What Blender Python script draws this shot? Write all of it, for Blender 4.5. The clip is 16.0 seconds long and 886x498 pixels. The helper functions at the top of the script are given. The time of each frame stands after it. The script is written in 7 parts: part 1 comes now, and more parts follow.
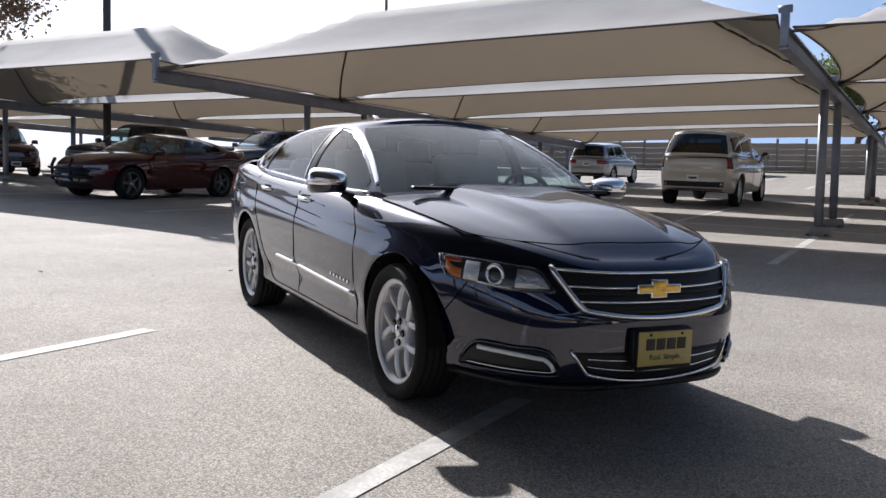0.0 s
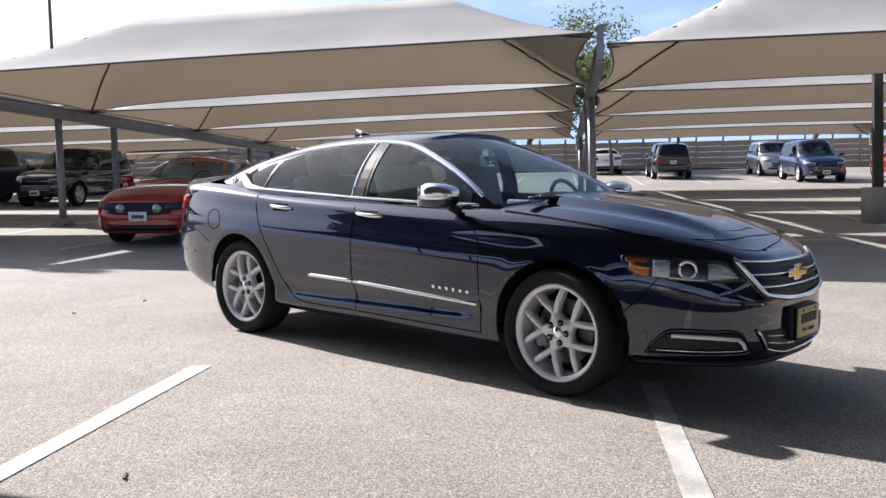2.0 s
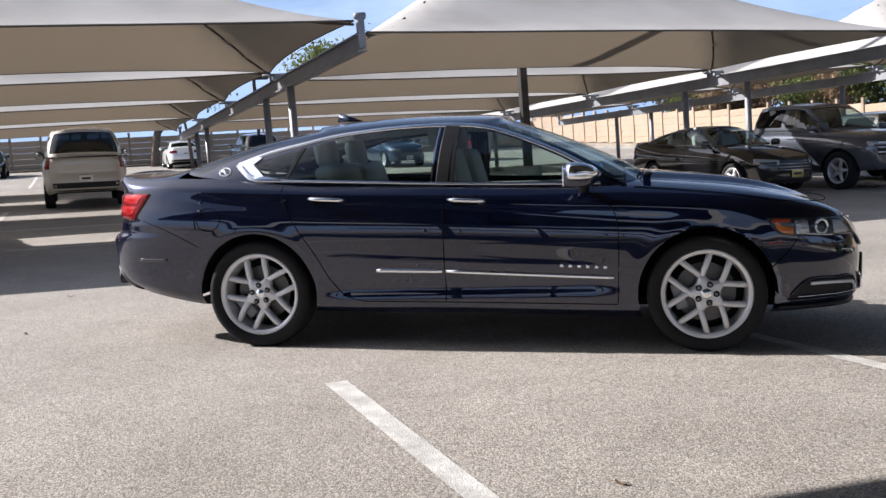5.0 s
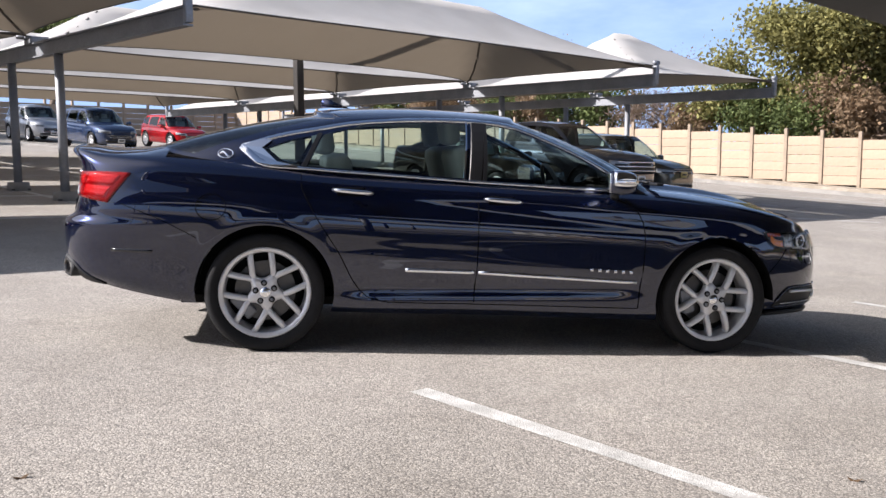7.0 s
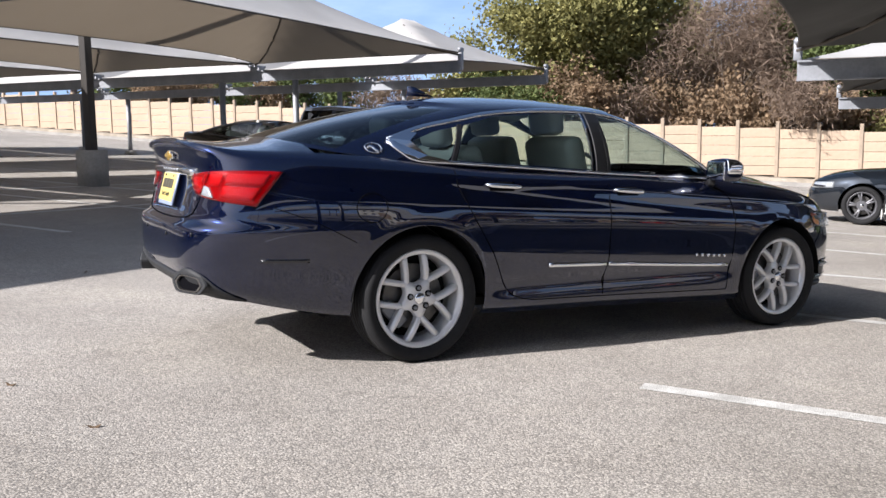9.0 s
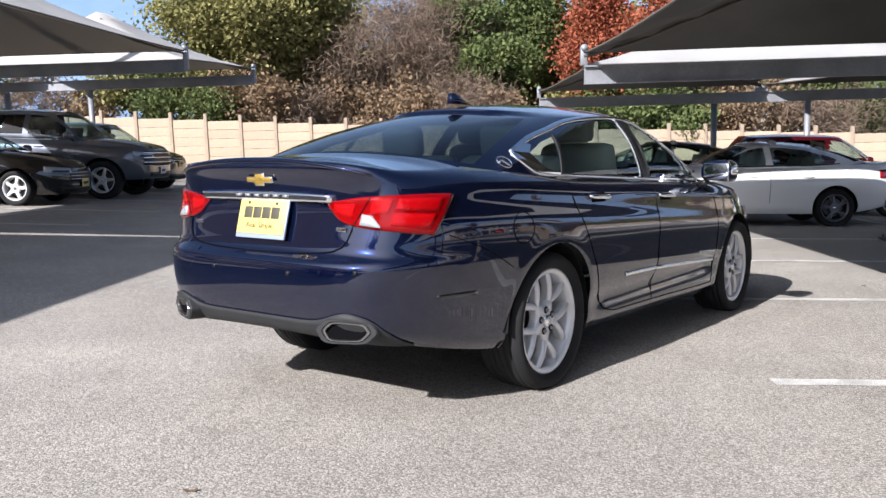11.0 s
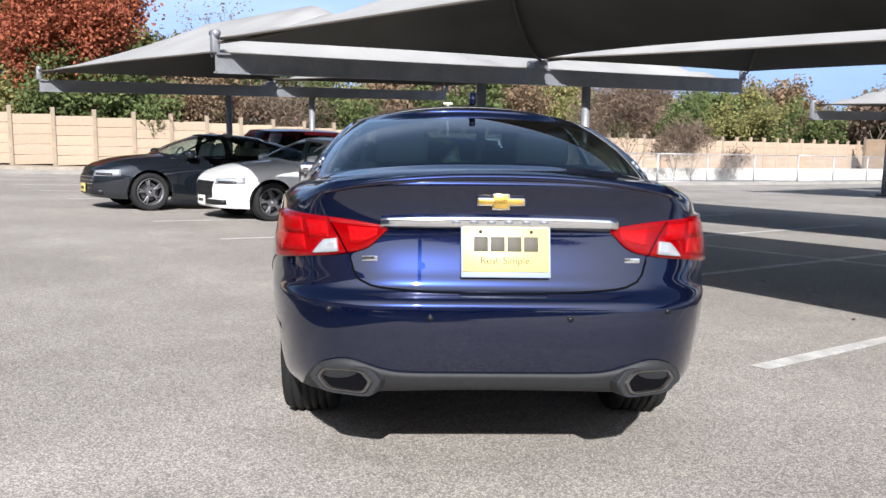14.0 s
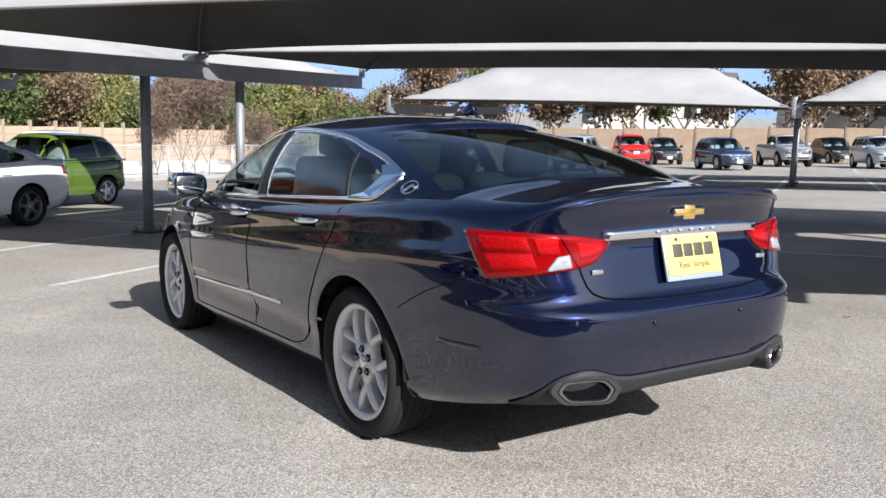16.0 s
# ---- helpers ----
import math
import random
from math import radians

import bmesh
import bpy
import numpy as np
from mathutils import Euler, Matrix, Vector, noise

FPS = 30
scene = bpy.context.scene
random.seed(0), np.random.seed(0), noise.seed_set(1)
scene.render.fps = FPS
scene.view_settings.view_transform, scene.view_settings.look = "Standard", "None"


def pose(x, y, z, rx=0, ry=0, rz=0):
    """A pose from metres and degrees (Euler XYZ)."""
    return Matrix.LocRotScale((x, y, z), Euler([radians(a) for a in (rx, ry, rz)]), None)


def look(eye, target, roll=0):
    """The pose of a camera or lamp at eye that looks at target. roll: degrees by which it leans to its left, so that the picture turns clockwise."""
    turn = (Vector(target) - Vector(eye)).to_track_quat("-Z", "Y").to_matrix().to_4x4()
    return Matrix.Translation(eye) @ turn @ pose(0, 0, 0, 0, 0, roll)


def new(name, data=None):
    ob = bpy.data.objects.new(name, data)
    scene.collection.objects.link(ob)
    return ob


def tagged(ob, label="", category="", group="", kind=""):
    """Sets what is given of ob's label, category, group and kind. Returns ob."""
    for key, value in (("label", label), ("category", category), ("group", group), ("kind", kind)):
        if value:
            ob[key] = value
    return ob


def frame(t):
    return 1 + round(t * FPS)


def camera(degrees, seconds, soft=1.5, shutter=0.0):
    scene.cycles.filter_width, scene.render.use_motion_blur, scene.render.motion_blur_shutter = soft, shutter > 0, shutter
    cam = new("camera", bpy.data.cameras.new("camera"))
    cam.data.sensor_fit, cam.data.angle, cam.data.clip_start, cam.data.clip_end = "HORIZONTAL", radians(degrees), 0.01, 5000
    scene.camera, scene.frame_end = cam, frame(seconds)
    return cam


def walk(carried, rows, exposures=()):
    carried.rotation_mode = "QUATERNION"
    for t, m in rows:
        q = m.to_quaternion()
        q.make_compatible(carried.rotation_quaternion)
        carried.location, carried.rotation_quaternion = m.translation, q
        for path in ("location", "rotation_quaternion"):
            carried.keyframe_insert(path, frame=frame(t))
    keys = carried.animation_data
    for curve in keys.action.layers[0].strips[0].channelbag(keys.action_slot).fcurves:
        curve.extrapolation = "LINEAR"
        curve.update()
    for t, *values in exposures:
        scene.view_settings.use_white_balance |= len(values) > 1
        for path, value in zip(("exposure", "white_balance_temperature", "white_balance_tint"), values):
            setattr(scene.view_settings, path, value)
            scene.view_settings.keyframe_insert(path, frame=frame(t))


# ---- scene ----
from mathutils.bvhtree import BVHTree

cam = camera(53.2, 16.0)
PATH = [
    (0, (5.536, -2.687, 0.981), (3.756, -1.782, 0.858), 1.20),
    (0.5, (5.299, -3.285, 0.980), (3.614, -2.214, 0.858), 0.77),
    (1, (4.969, -3.843, 0.992), (3.398, -2.613, 0.860), 0.10),
    (1.5, (4.587, -4.358, 1.012), (3.154, -2.969, 0.885), -0.63),
    (2, (4.168, -4.825, 1.020), (2.838, -3.335, 0.909), -1.75),
    (2.5, (3.695, -5.274, 1.034), (2.535, -3.648, 0.933), -1.94),
    (3, (3.151, -5.688, 1.057), (2.146, -3.962, 0.962), -1.80),
    (3.5, (2.584, -6.069, 1.078), (1.740, -4.259, 0.984), -1.41),
    (4, (2.011, -6.294, 1.107), (1.337, -4.414, 0.997), -1.72),
    (4.2, (1.789, -6.326, 1.119), (1.179, -4.425, 0.995), -2.55),
    (6.3, (-0.399, -6.159, 1.236), (-0.406, -4.174, 0.994), -2.63),
    (6.5, (-0.625, -6.147, 1.248), (-0.545, -4.163, 1.006), -1.98),
    (7, (-1.243, -6.108, 1.247), (-0.905, -4.150, 1.024), -0.23),
    (7.5, (-1.865, -5.964, 1.272), (-1.353, -4.042, 1.056), 0.14),
    (8, (-2.498, -5.760, 1.300), (-1.824, -3.891, 1.077), -0.18),
    (8.2, (-2.731, -5.640, 1.302), (-2.006, -3.791, 1.063), -0.32),
    (10.3, (-4.772, -3.812, 1.399), (-3.369, -2.414, 1.117), -1.30),
    (10.5, (-4.918, -3.613, 1.417), (-3.461, -2.274, 1.126), -1.41),
    (11, (-5.244, -3.065, 1.433), (-3.656, -1.883, 1.148), -1.65),
    (11.5, (-5.460, -2.487, 1.424), (-3.754, -1.501, 1.079), -0.95),
    (12, (-5.619, -1.922, 1.430), (-3.828, -1.120, 1.040), 0.93),
    (12.5, (-5.725, -1.366, 1.477), (-3.837, -0.806, 1.127), 1.82),
    (13, (-5.704, -0.791, 1.503), (-3.754, -0.463, 1.205), 1.62),
    (13.5, (-5.669, -0.248, 1.518), (-3.696, -0.113, 1.215), 0.76),
    (14, (-5.589, 0.328, 1.525), (-3.616, 0.247, 1.206), 0.98),
    (14.5, (-5.482, 0.895, 1.535), (-3.536, 0.571, 1.207), 1.60),
    (15, (-5.334, 1.507, 1.544), (-3.422, 1.003, 1.240), 2.20),
    (15.5, (-5.147, 2.125, 1.551), (-3.322, 1.362, 1.256), 1.36),
    (16, (-4.866, 2.712, 1.580), (-3.218, 1.625, 1.261), 1.60),
]
walk(cam, [(t, look(eye, target, roll)) for t, eye, target, roll in PATH], [(0.0, 0.80, 6150, 14), (0.5, 0.92, 6150, 14), (2.0, 1.18, 6300, 15), (3.0, 1.12, 6300, 15), (4.0, 0.97, 6300, 14), (6.5, 1.16, 6300, 16), (8.0, 1.12, 6250, 14), (11.0, 1.14, 6100, 14), (13.5, 1.0, 6100, 12), (16.0, 1.04, 6100, 12)])

# ---- world, sun ----
SUN_EL = radians(32.0)
world = bpy.data.worlds.new("sky")
scene.world = world
world.use_nodes = True
wn, wl = world.node_tree.nodes, world.node_tree.links
for n_ in list(wn):
    wn.remove(n_)
w_out = wn.new("ShaderNodeOutputWorld")
w_bg = wn.new("ShaderNodeBackground")
w_sky = wn.new("ShaderNodeTexSky")
w_sky.sky_type = "NISHITA"
w_sky.sun_disc = False
w_sky.sun_elevation = SUN_EL
w_sky.sun_rotation = radians(-90)
w_sky.dust_density = 1.6
w_co = wn.new("ShaderNodeTexCoord")
w_map = wn.new("ShaderNodeMapping")
w_map.inputs["Scale"].default_value = (1.0, 1.0, 3.5)
w_noise = wn.new("ShaderNodeTexNoise")
w_noise.inputs["Scale"].default_value = 2.2
w_noise.inputs["Detail"].default_value = 7
w_noise.inputs["Roughness"].default_value = 0.6
w_ramp = wn.new("ShaderNodeValToRGB")
w_ramp.color_ramp.elements[0].position = 0.43
w_ramp.color_ramp.elements[1].position = 0.69
w_mix = wn.new("ShaderNodeMixRGB")
w_mix.inputs["Color2"].default_value = (9.2, 10.4, 12.6, 1)
w_bg.inputs["Strength"].default_value = 0.05
wl.new(w_co.outputs["Generated"], w_map.inputs["Vector"])
wl.new(w_map.outputs["Vector"], w_noise.inputs["Vector"])
wl.new(w_noise.outputs["Fac"], w_ramp.inputs["Fac"])
# clouds thin out overhead
w_sep = wn.new("ShaderNodeSeparateXYZ")
wl.new(w_co.outputs["Generated"], w_sep.inputs["Vector"])
w_thin = wn.new("ShaderNodeMapRange")
for key, val in (("From Min", 0.2), ("From Max", 0.45), ("To Min", 1.0), ("To Max", 0.02)):
    w_thin.inputs[key].default_value = val
wl.new(w_sep.outputs["Z"], w_thin.inputs["Value"])
w_mul = wn.new("ShaderNodeMath")
w_mul.operation = "MULTIPLY"
wl.new(w_ramp.outputs["Color"], w_mul.inputs[0])
wl.new(w_thin.outputs["Result"], w_mul.inputs[1])
wl.new(w_mul.outputs["Value"], w_mix.inputs["Fac"])
wl.new(w_sky.outputs["Color"], w_mix.inputs["Color1"])
# pale haze towards the horizon
w_haze = wn.new("ShaderNodeMapRange")
for key, val in (("From Min", 0.04), ("From Max", 0.42), ("To Min", 0.75), ("To Max", 0.0)):
    w_haze.inputs[key].default_value = val
wl.new(w_sep.outputs["Z"], w_haze.inputs["Value"])
w_mix2 = wn.new("ShaderNodeMixRGB")
w_mix2.inputs["Color2"].default_value = (4.7, 7.4, 12.4, 1)
wl.new(w_haze.outputs["Result"], w_mix2.inputs["Fac"])
wl.new(w_mix.outputs["Color"], w_mix2.inputs["Color1"])
# bright veil of thin cloud round the sun
w_dot = wn.new("ShaderNodeVectorMath")
w_dot.operation = "DOT_PRODUCT"
wl.new(w_co.outputs["Generated"], w_dot.inputs[0])
w_dot.inputs[1].default_value = (-math.cos(SUN_EL), 0.02, math.sin(SUN_EL))
w_veil = wn.new("ShaderNodeMapRange")
w_veil.interpolation_type = "SMOOTHSTEP"
for key, val in (("From Min", 0.62), ("From Max", 1.0), ("To Min", 0.0), ("To Max", 0.75)):
    w_veil.inputs[key].default_value = val
wl.new(w_dot.outputs["Value"], w_veil.inputs["Value"])
w_mix3 = wn.new("ShaderNodeMixRGB")
w_mix3.inputs["Color2"].default_value = (18.0, 18.3, 19.0, 1)
wl.new(w_veil.outputs["Result"], w_mix3.inputs["Fac"])
wl.new(w_mix2.outputs["Color"], w_mix3.inputs["Color1"])
wl.new(w_mix3.outputs["Color"], w_bg.inputs["Color"])
wl.new(w_bg.outputs["Background"], w_out.inputs["Surface"])

sun_data = bpy.data.lights.new("sun", "SUN")
sun_data.energy = 4.9
sun_data.angle = radians(0.6)
sun_data.color = (1.0, 0.955, 0.89)
sun = new("sun", sun_data)
sun.matrix_world = look((-40, 0.8, 40 * math.tan(SUN_EL)), (0, 0, 0))


# ---- materials ----
def material(name, color, rough=0.6, metal=0.0, var=0.0, scale=8.0, bump=0.0, bump_scale=60.0, coat=0.0, spec=0.5,
             tint=None, island=0.0, per_object=0.0):
    """A principled material with two scales of colour variation and fine relief, in the thing's own metres."""
    m = bpy.data.materials.new(name)
    m.use_nodes = True
    nt = m.node_tree
    b = nt.nodes["Principled BSDF"]
    b.inputs["Base Color"].default_value = (*color, 1)
    b.inputs["Roughness"].default_value = rough
    b.inputs["Metallic"].default_value = metal
    b.inputs["Coat Weight"].default_value = coat
    b.inputs["Coat Roughness"].default_value = 0.02
    b.inputs["Specular IOR Level"].default_value = spec
    co = nt.nodes.new("ShaderNodeTexCoord")
    last = None
    if var:
        dark = tint or tuple(c * 0.55 for c in color)
        mix = None
        src = None
        for k, (sc, de) in enumerate(((scale, 3), (scale * 9, 6))):
            no = nt.nodes.new("ShaderNodeTexNoise")
            no.inputs["Scale"].default_value = sc
            no.inputs["Detail"].default_value = de
            nt.links.new(co.outputs["Object"], no.inputs["Vector"])
            mx = nt.nodes.new("ShaderNodeMixRGB")
            mr = nt.nodes.new("ShaderNodeMapRange")
            mr.inputs["From Min"].default_value, mr.inputs["From Max"].default_value = 0.35, 0.7
            mr.inputs["To Max"].default_value = var * (1.0 if k == 0 else 0.7)
            nt.links.new(no.outputs["Fac"], mr.inputs["Value"])
            nt.links.new(mr.outputs["Result"], mx.inputs["Fac"])
            if src is None:
                mx.inputs["Color1"].default_value = (*color, 1)
            else:
                nt.links.new(src, mx.inputs["Color1"])
            mx.inputs["Color2"].default_value = (*dark, 1)
            src = mx.outputs["Color"]
        last = src
    if island or per_object:
        if island:
            ge = nt.nodes.new("ShaderNodeNewGeometry")
            rnd, amount = ge.outputs["Random Per Island"], island
        else:
            oi = nt.nodes.new("ShaderNodeObjectInfo")
            rnd, amount = oi.outputs["Random"], per_object
        mr = nt.nodes.new("ShaderNodeMapRange")
        mr.inputs["To Min"].default_value, mr.inputs["To Max"].default_value = 1 - amount, 1 + amount
        nt.links.new(rnd, mr.inputs["Value"])
        hs = nt.nodes.new("ShaderNodeHueSaturation")
        nt.links.new(mr.outputs["Result"], hs.inputs["Value"])
        if last is not None:
            nt.links.new(last, hs.inputs["Color"])
        else:
            hs.inputs["Color"].default_value = (*color, 1)
        last = hs.outputs["Color"]
    if last is not None:
        nt.links.new(last, b.inputs["Base Color"])
    if bump:
        no = nt.nodes.new("ShaderNodeTexNoise")
        no.inputs["Scale"].default_value = bump_scale
        no.inputs["Detail"].default_value = 5
        nt.links.new(co.outputs["Object"], no.inputs["Vector"])
        bp = nt.nodes.new("ShaderNodeBump")
        bp.inputs["Strength"].default_value = bump
        bp.inputs["Distance"].default_value = 0.01
        nt.links.new(no.outputs["Fac"], bp.inputs["Height"])
        nt.links.new(bp.outputs["Normal"], b.inputs["Normal"])
    return m


def asphalt_material():
    """Worn pale parking-lot asphalt: pebbled aggregate, blotches, faint tracks and stains."""
    m = bpy.data.materials.new("worn_asphalt")
    m.use_nodes = True
    nt = m.node_tree
    b = nt.nodes["Principled BSDF"]
    b.inputs["Roughness"].default_value = 0.88
    b.inputs["Specular IOR Level"].default_value = 0.3
    co = nt.nodes.new("ShaderNodeTexCoord")

    def noise_tex(scale, detail, rough=0.55):
        no = nt.nodes.new("ShaderNodeTexNoise")
        no.inputs["Scale"].default_value = scale
        no.inputs["Detail"].default_value = detail
        no.inputs["Roughness"].default_value = rough
        nt.links.new(co.outputs["Object"], no.inputs["Vector"])
        return no.outputs["Fac"]

    def ramp(fac, lo, hi, c0, c1):
        r = nt.nodes.new("ShaderNodeValToRGB")
        r.color_ramp.elements[0].position, r.color_ramp.elements[1].position = lo, hi
        r.color_ramp.elements[0].color, r.color_ramp.elements[1].color = (*c0, 1), (*c1, 1)
        nt.links.new(fac, r.inputs["Fac"])
        return r.outputs["Color"]

    def mix(a, c, fac, mode="MULTIPLY"):
        mx = nt.nodes.new("ShaderNodeMixRGB")
        mx.blend_type = mode
        mx.inputs["Fac"].default_value = fac
        nt.links.new(a, mx.inputs["Color1"])
        nt.links.new(c, mx.inputs["Color2"])
        return mx.outputs["Color"]

    broad = ramp(noise_tex(0.35, 5), 0.3, 0.72, (0.375, 0.354, 0.326), (0.51, 0.484, 0.450))
    patch = ramp(noise_tex(1.9, 6, 0.65), 0.32, 0.66, (0.88, 0.87, 0.86), (1.0, 1.0, 1.0))
    vo = nt.nodes.new("ShaderNodeTexVoronoi")
    vo.inputs["Scale"].default_value = 115
    nt.links.new(co.outputs["Object"], vo.inputs["Vector"])
    hue = nt.nodes.new("ShaderNodeSeparateColor")
    nt.links.new(vo.outputs["Color"], hue.inputs["Color"])
    stones = ramp(hue.outputs["Red"], 0.0, 1.0, (0.56, 0.55, 0.54), (1.40, 1.36, 1.30))
    gaps = ramp(vo.outputs["Distance"], 0.28, 0.62, (1, 1, 1), (0.5, 0.5, 0.5))
    fine = ramp(noise_tex(260, 3), 0.35, 0.65, (0.8, 0.8, 0.8), (1.12, 1.12, 1.12))
    spots = ramp(noise_tex(7.0, 2), 0.24, 0.29, (0.45, 0.44, 0.43), (1, 1, 1))
    c = mix(broad, patch, 1.0)
    c = mix(c, stones, 0.85)
    c = mix(c, gaps, 0.78)
    c = mix(c, fine, 0.85)
    c = mix(c, spots, 0.35)
    wob = nt.nodes.new("ShaderNodeTexNoise")
    wob.inputs["Scale"].default_value = 1.3
    wob.inputs["Detail"].default_value = 5
    nt.links.new(co.outputs["Object"], wob.inputs["Vector"])
    bent = nt.nodes.new("ShaderNodeMixRGB")
    bent.blend_type = "ADD"
    bent.inputs["Fac"].default_value = 0.9
    nt.links.new(co.outputs["Object"], bent.inputs["Color1"])
    nt.links.new(wob.outputs["Color"], bent.inputs["Color2"])
    ck = nt.nodes.new("ShaderNodeTexVoronoi")
    ck.feature = "DISTANCE_TO_EDGE"
    ck.inputs["Scale"].default_value = 0.22
    nt.links.new(bent.outputs["Color"], ck.inputs["Vector"])
    crack = ramp(ck.outputs["Distance"], 0.0, 0.0022, (0.35, 0.34, 0.33), (1, 1, 1))
    c = mix(c, crack, 0.22)
    worn = ramp(noise_tex(0.9, 7, 0.7), 0.52, 0.74, (1, 1, 1), (1.16, 1.15, 1.12))
    c = mix(c, worn, 1.0)
    nt.links.new(c, b.inputs["Base Color"])
    bp = nt.nodes.new("ShaderNodeBump")
    bp.inputs["Strength"].default_value = 0.4
    bp.inputs["Distance"].default_value = 0.005
    bp.invert = True
    nt.links.new(vo.outputs["Distance"], bp.inputs["Height"])
    nt.links.new(bp.outputs["Normal"], b.inputs["Normal"])
    return m


def fabric_material(name, dark, light, through_, amount):
    """Shade cloth: knitted, dusty, lets some light through."""
    m = bpy.data.materials.new(name)
    m.use_nodes = True
    nt = m.node_tree
    b = nt.nodes["Principled BSDF"]
    out = nt.nodes["Material Output"]
    co = nt.nodes.new("ShaderNodeTexCoord")
    no = nt.nodes.new("ShaderNodeTexNoise")
    no.inputs["Scale"].default_value = 0.8
    no.inputs["Detail"].default_value = 6
    nt.links.new(co.outputs["Object"], no.inputs["Vector"])
    r = nt.nodes.new("ShaderNodeValToRGB")
    r.color_ramp.elements[0].color, r.color_ramp.elements[1].color = (*dark, 1), (*light, 1)
    r.color_ramp.elements[0].position, r.color_ramp.elements[1].position = 0.3, 0.7
    nt.links.new(no.outputs["Fac"], r.inputs["Fac"])
    nt.links.new(r.outputs["Color"], b.inputs["Base Color"])
    b.inputs["Roughness"].default_value = 0.85
    b.inputs["Specular IOR Level"].default_value = 0.06
    tr = nt.nodes.new("ShaderNodeBsdfTranslucent")
    tr.inputs["Color"].default_value = (*through_, 1)
    mx = nt.nodes.new("ShaderNodeMixShader")
    mx.inputs["Fac"].default_value = amount
    nt.links.new(b.outputs["BSDF"], mx.inputs[1])
    nt.links.new(tr.outputs["BSDF"], mx.inputs[2])
    nt.links.new(mx.outputs["Shader"], out.inputs["Surface"])
    wv = nt.nodes.new("ShaderNodeTexNoise")
    wv.inputs["Scale"].default_value = 2.5
    nt.links.new(co.outputs["Object"], wv.inputs["Vector"])
    bp = nt.nodes.new("ShaderNodeBump")
    bp.inputs["Strength"].default_value = 0.25
    bp.inputs["Distance"].default_value = 0.05
    nt.links.new(wv.outputs["Fac"], bp.inputs["Height"])
    nt.links.new(bp.outputs["Normal"], b.inputs["Normal"])
    return m


def glass_material(name, tint, strength=1.0):
    """Window glass: tinted see-through sheet with a clear surface gloss."""
    m = bpy.data.materials.new(name)
    m.use_nodes = True
    nt = m.node_tree
    out = nt.nodes["Material Output"]
    nt.nodes.remove(nt.nodes["Principled BSDF"])
    tr = nt.nodes.new("ShaderNodeBsdfTransparent")
    tr.inputs["Color"].default_value = (*tint, 1)
    gl = nt.nodes.new("ShaderNodeBsdfGlossy")
    gl.inputs["Roughness"].default_value = 0.01
    lw = nt.nodes.new("ShaderNodeLayerWeight")
    po = nt.nodes.new("ShaderNodeMath")
    po.operation = "POWER"
    po.inputs[1].default_value = 5.0
    nt.links.new(lw.outputs["Facing"], po.inputs[0])
    fr = nt.nodes.new("ShaderNodeMapRange")
    fr.inputs["To Min"].default_value, fr.inputs["To Max"].default_value = 0.042 * strength, 0.95
    nt.links.new(po.outputs["Value"], fr.inputs["Value"])
    mx = nt.nodes.new("ShaderNodeMixShader")
    nt.links.new(fr.outputs["Result"], mx.inputs["Fac"])
    nt.links.new(tr.outputs["BSDF"], mx.inputs[1])
    nt.links.new(gl.outputs["BSDF"], mx.inputs[2])
    nt.links.new(mx.outputs["Shader"], out.inputs["Surface"])
    return m


def car_paint(name, color, metal=0.35, flake=0.25, rough=0.32):
    """Metallic base under a clear coat, with fine flake and a dust film."""
    m = material(name, color, rough=rough, metal=metal, coat=1.0, spec=0.0 if metal else 0.3)
    nt = m.node_tree
    b = nt.nodes["Principled BSDF"]
    b.inputs["Coat IOR"].default_value = 1.76
    co = nt.nodes.new("ShaderNodeTexCoord")
    no = nt.nodes.new("ShaderNodeTexNoise")
    no.inputs["Scale"].default_value = 3.0
    no.inputs["Detail"].default_value = 8
    nt.links.new(co.outputs["Object"], no.inputs["Vector"])
    mr = nt.nodes.new("ShaderNodeMapRange")
    mr.inputs["To Min"].default_value, mr.inputs["To Max"].default_value = 0.0, 0.02
    nt.links.new(no.outputs["Fac"], mr.inputs["Value"])
    nt.links.new(mr.outputs["Result"], b.inputs["Coat Roughness"])
    fl = nt.nodes.new("ShaderNodeTexNoise")
    fl.inputs["Scale"].default_value = 900
    nt.links.new(co.outputs["Object"], fl.inputs["Vector"])
    mx = nt.nodes.new("ShaderNodeMixRGB")
    mx.inputs["Fac"].default_value = flake
    mx.inputs["Color1"].default_value = (*color, 1)
    mx.inputs["Color2"].default_value = (*[min(1, c * 2.2) for c in color], 1)
    fm = nt.nodes.new("ShaderNodeMapRange")
    fm.inputs["From Min"].default_value, fm.inputs["From Max"].default_value = 0.5, 0.75
    fm.inputs["To Max"].default_value = flake * 2
    nt.links.new(fl.outputs["Fac"], fm.inputs["Value"])
    nt.links.new(fm.outputs["Result"], mx.inputs["Fac"])
    nt.links.new(mx.outputs["Color"], b.inputs["Base Color"])
    return m


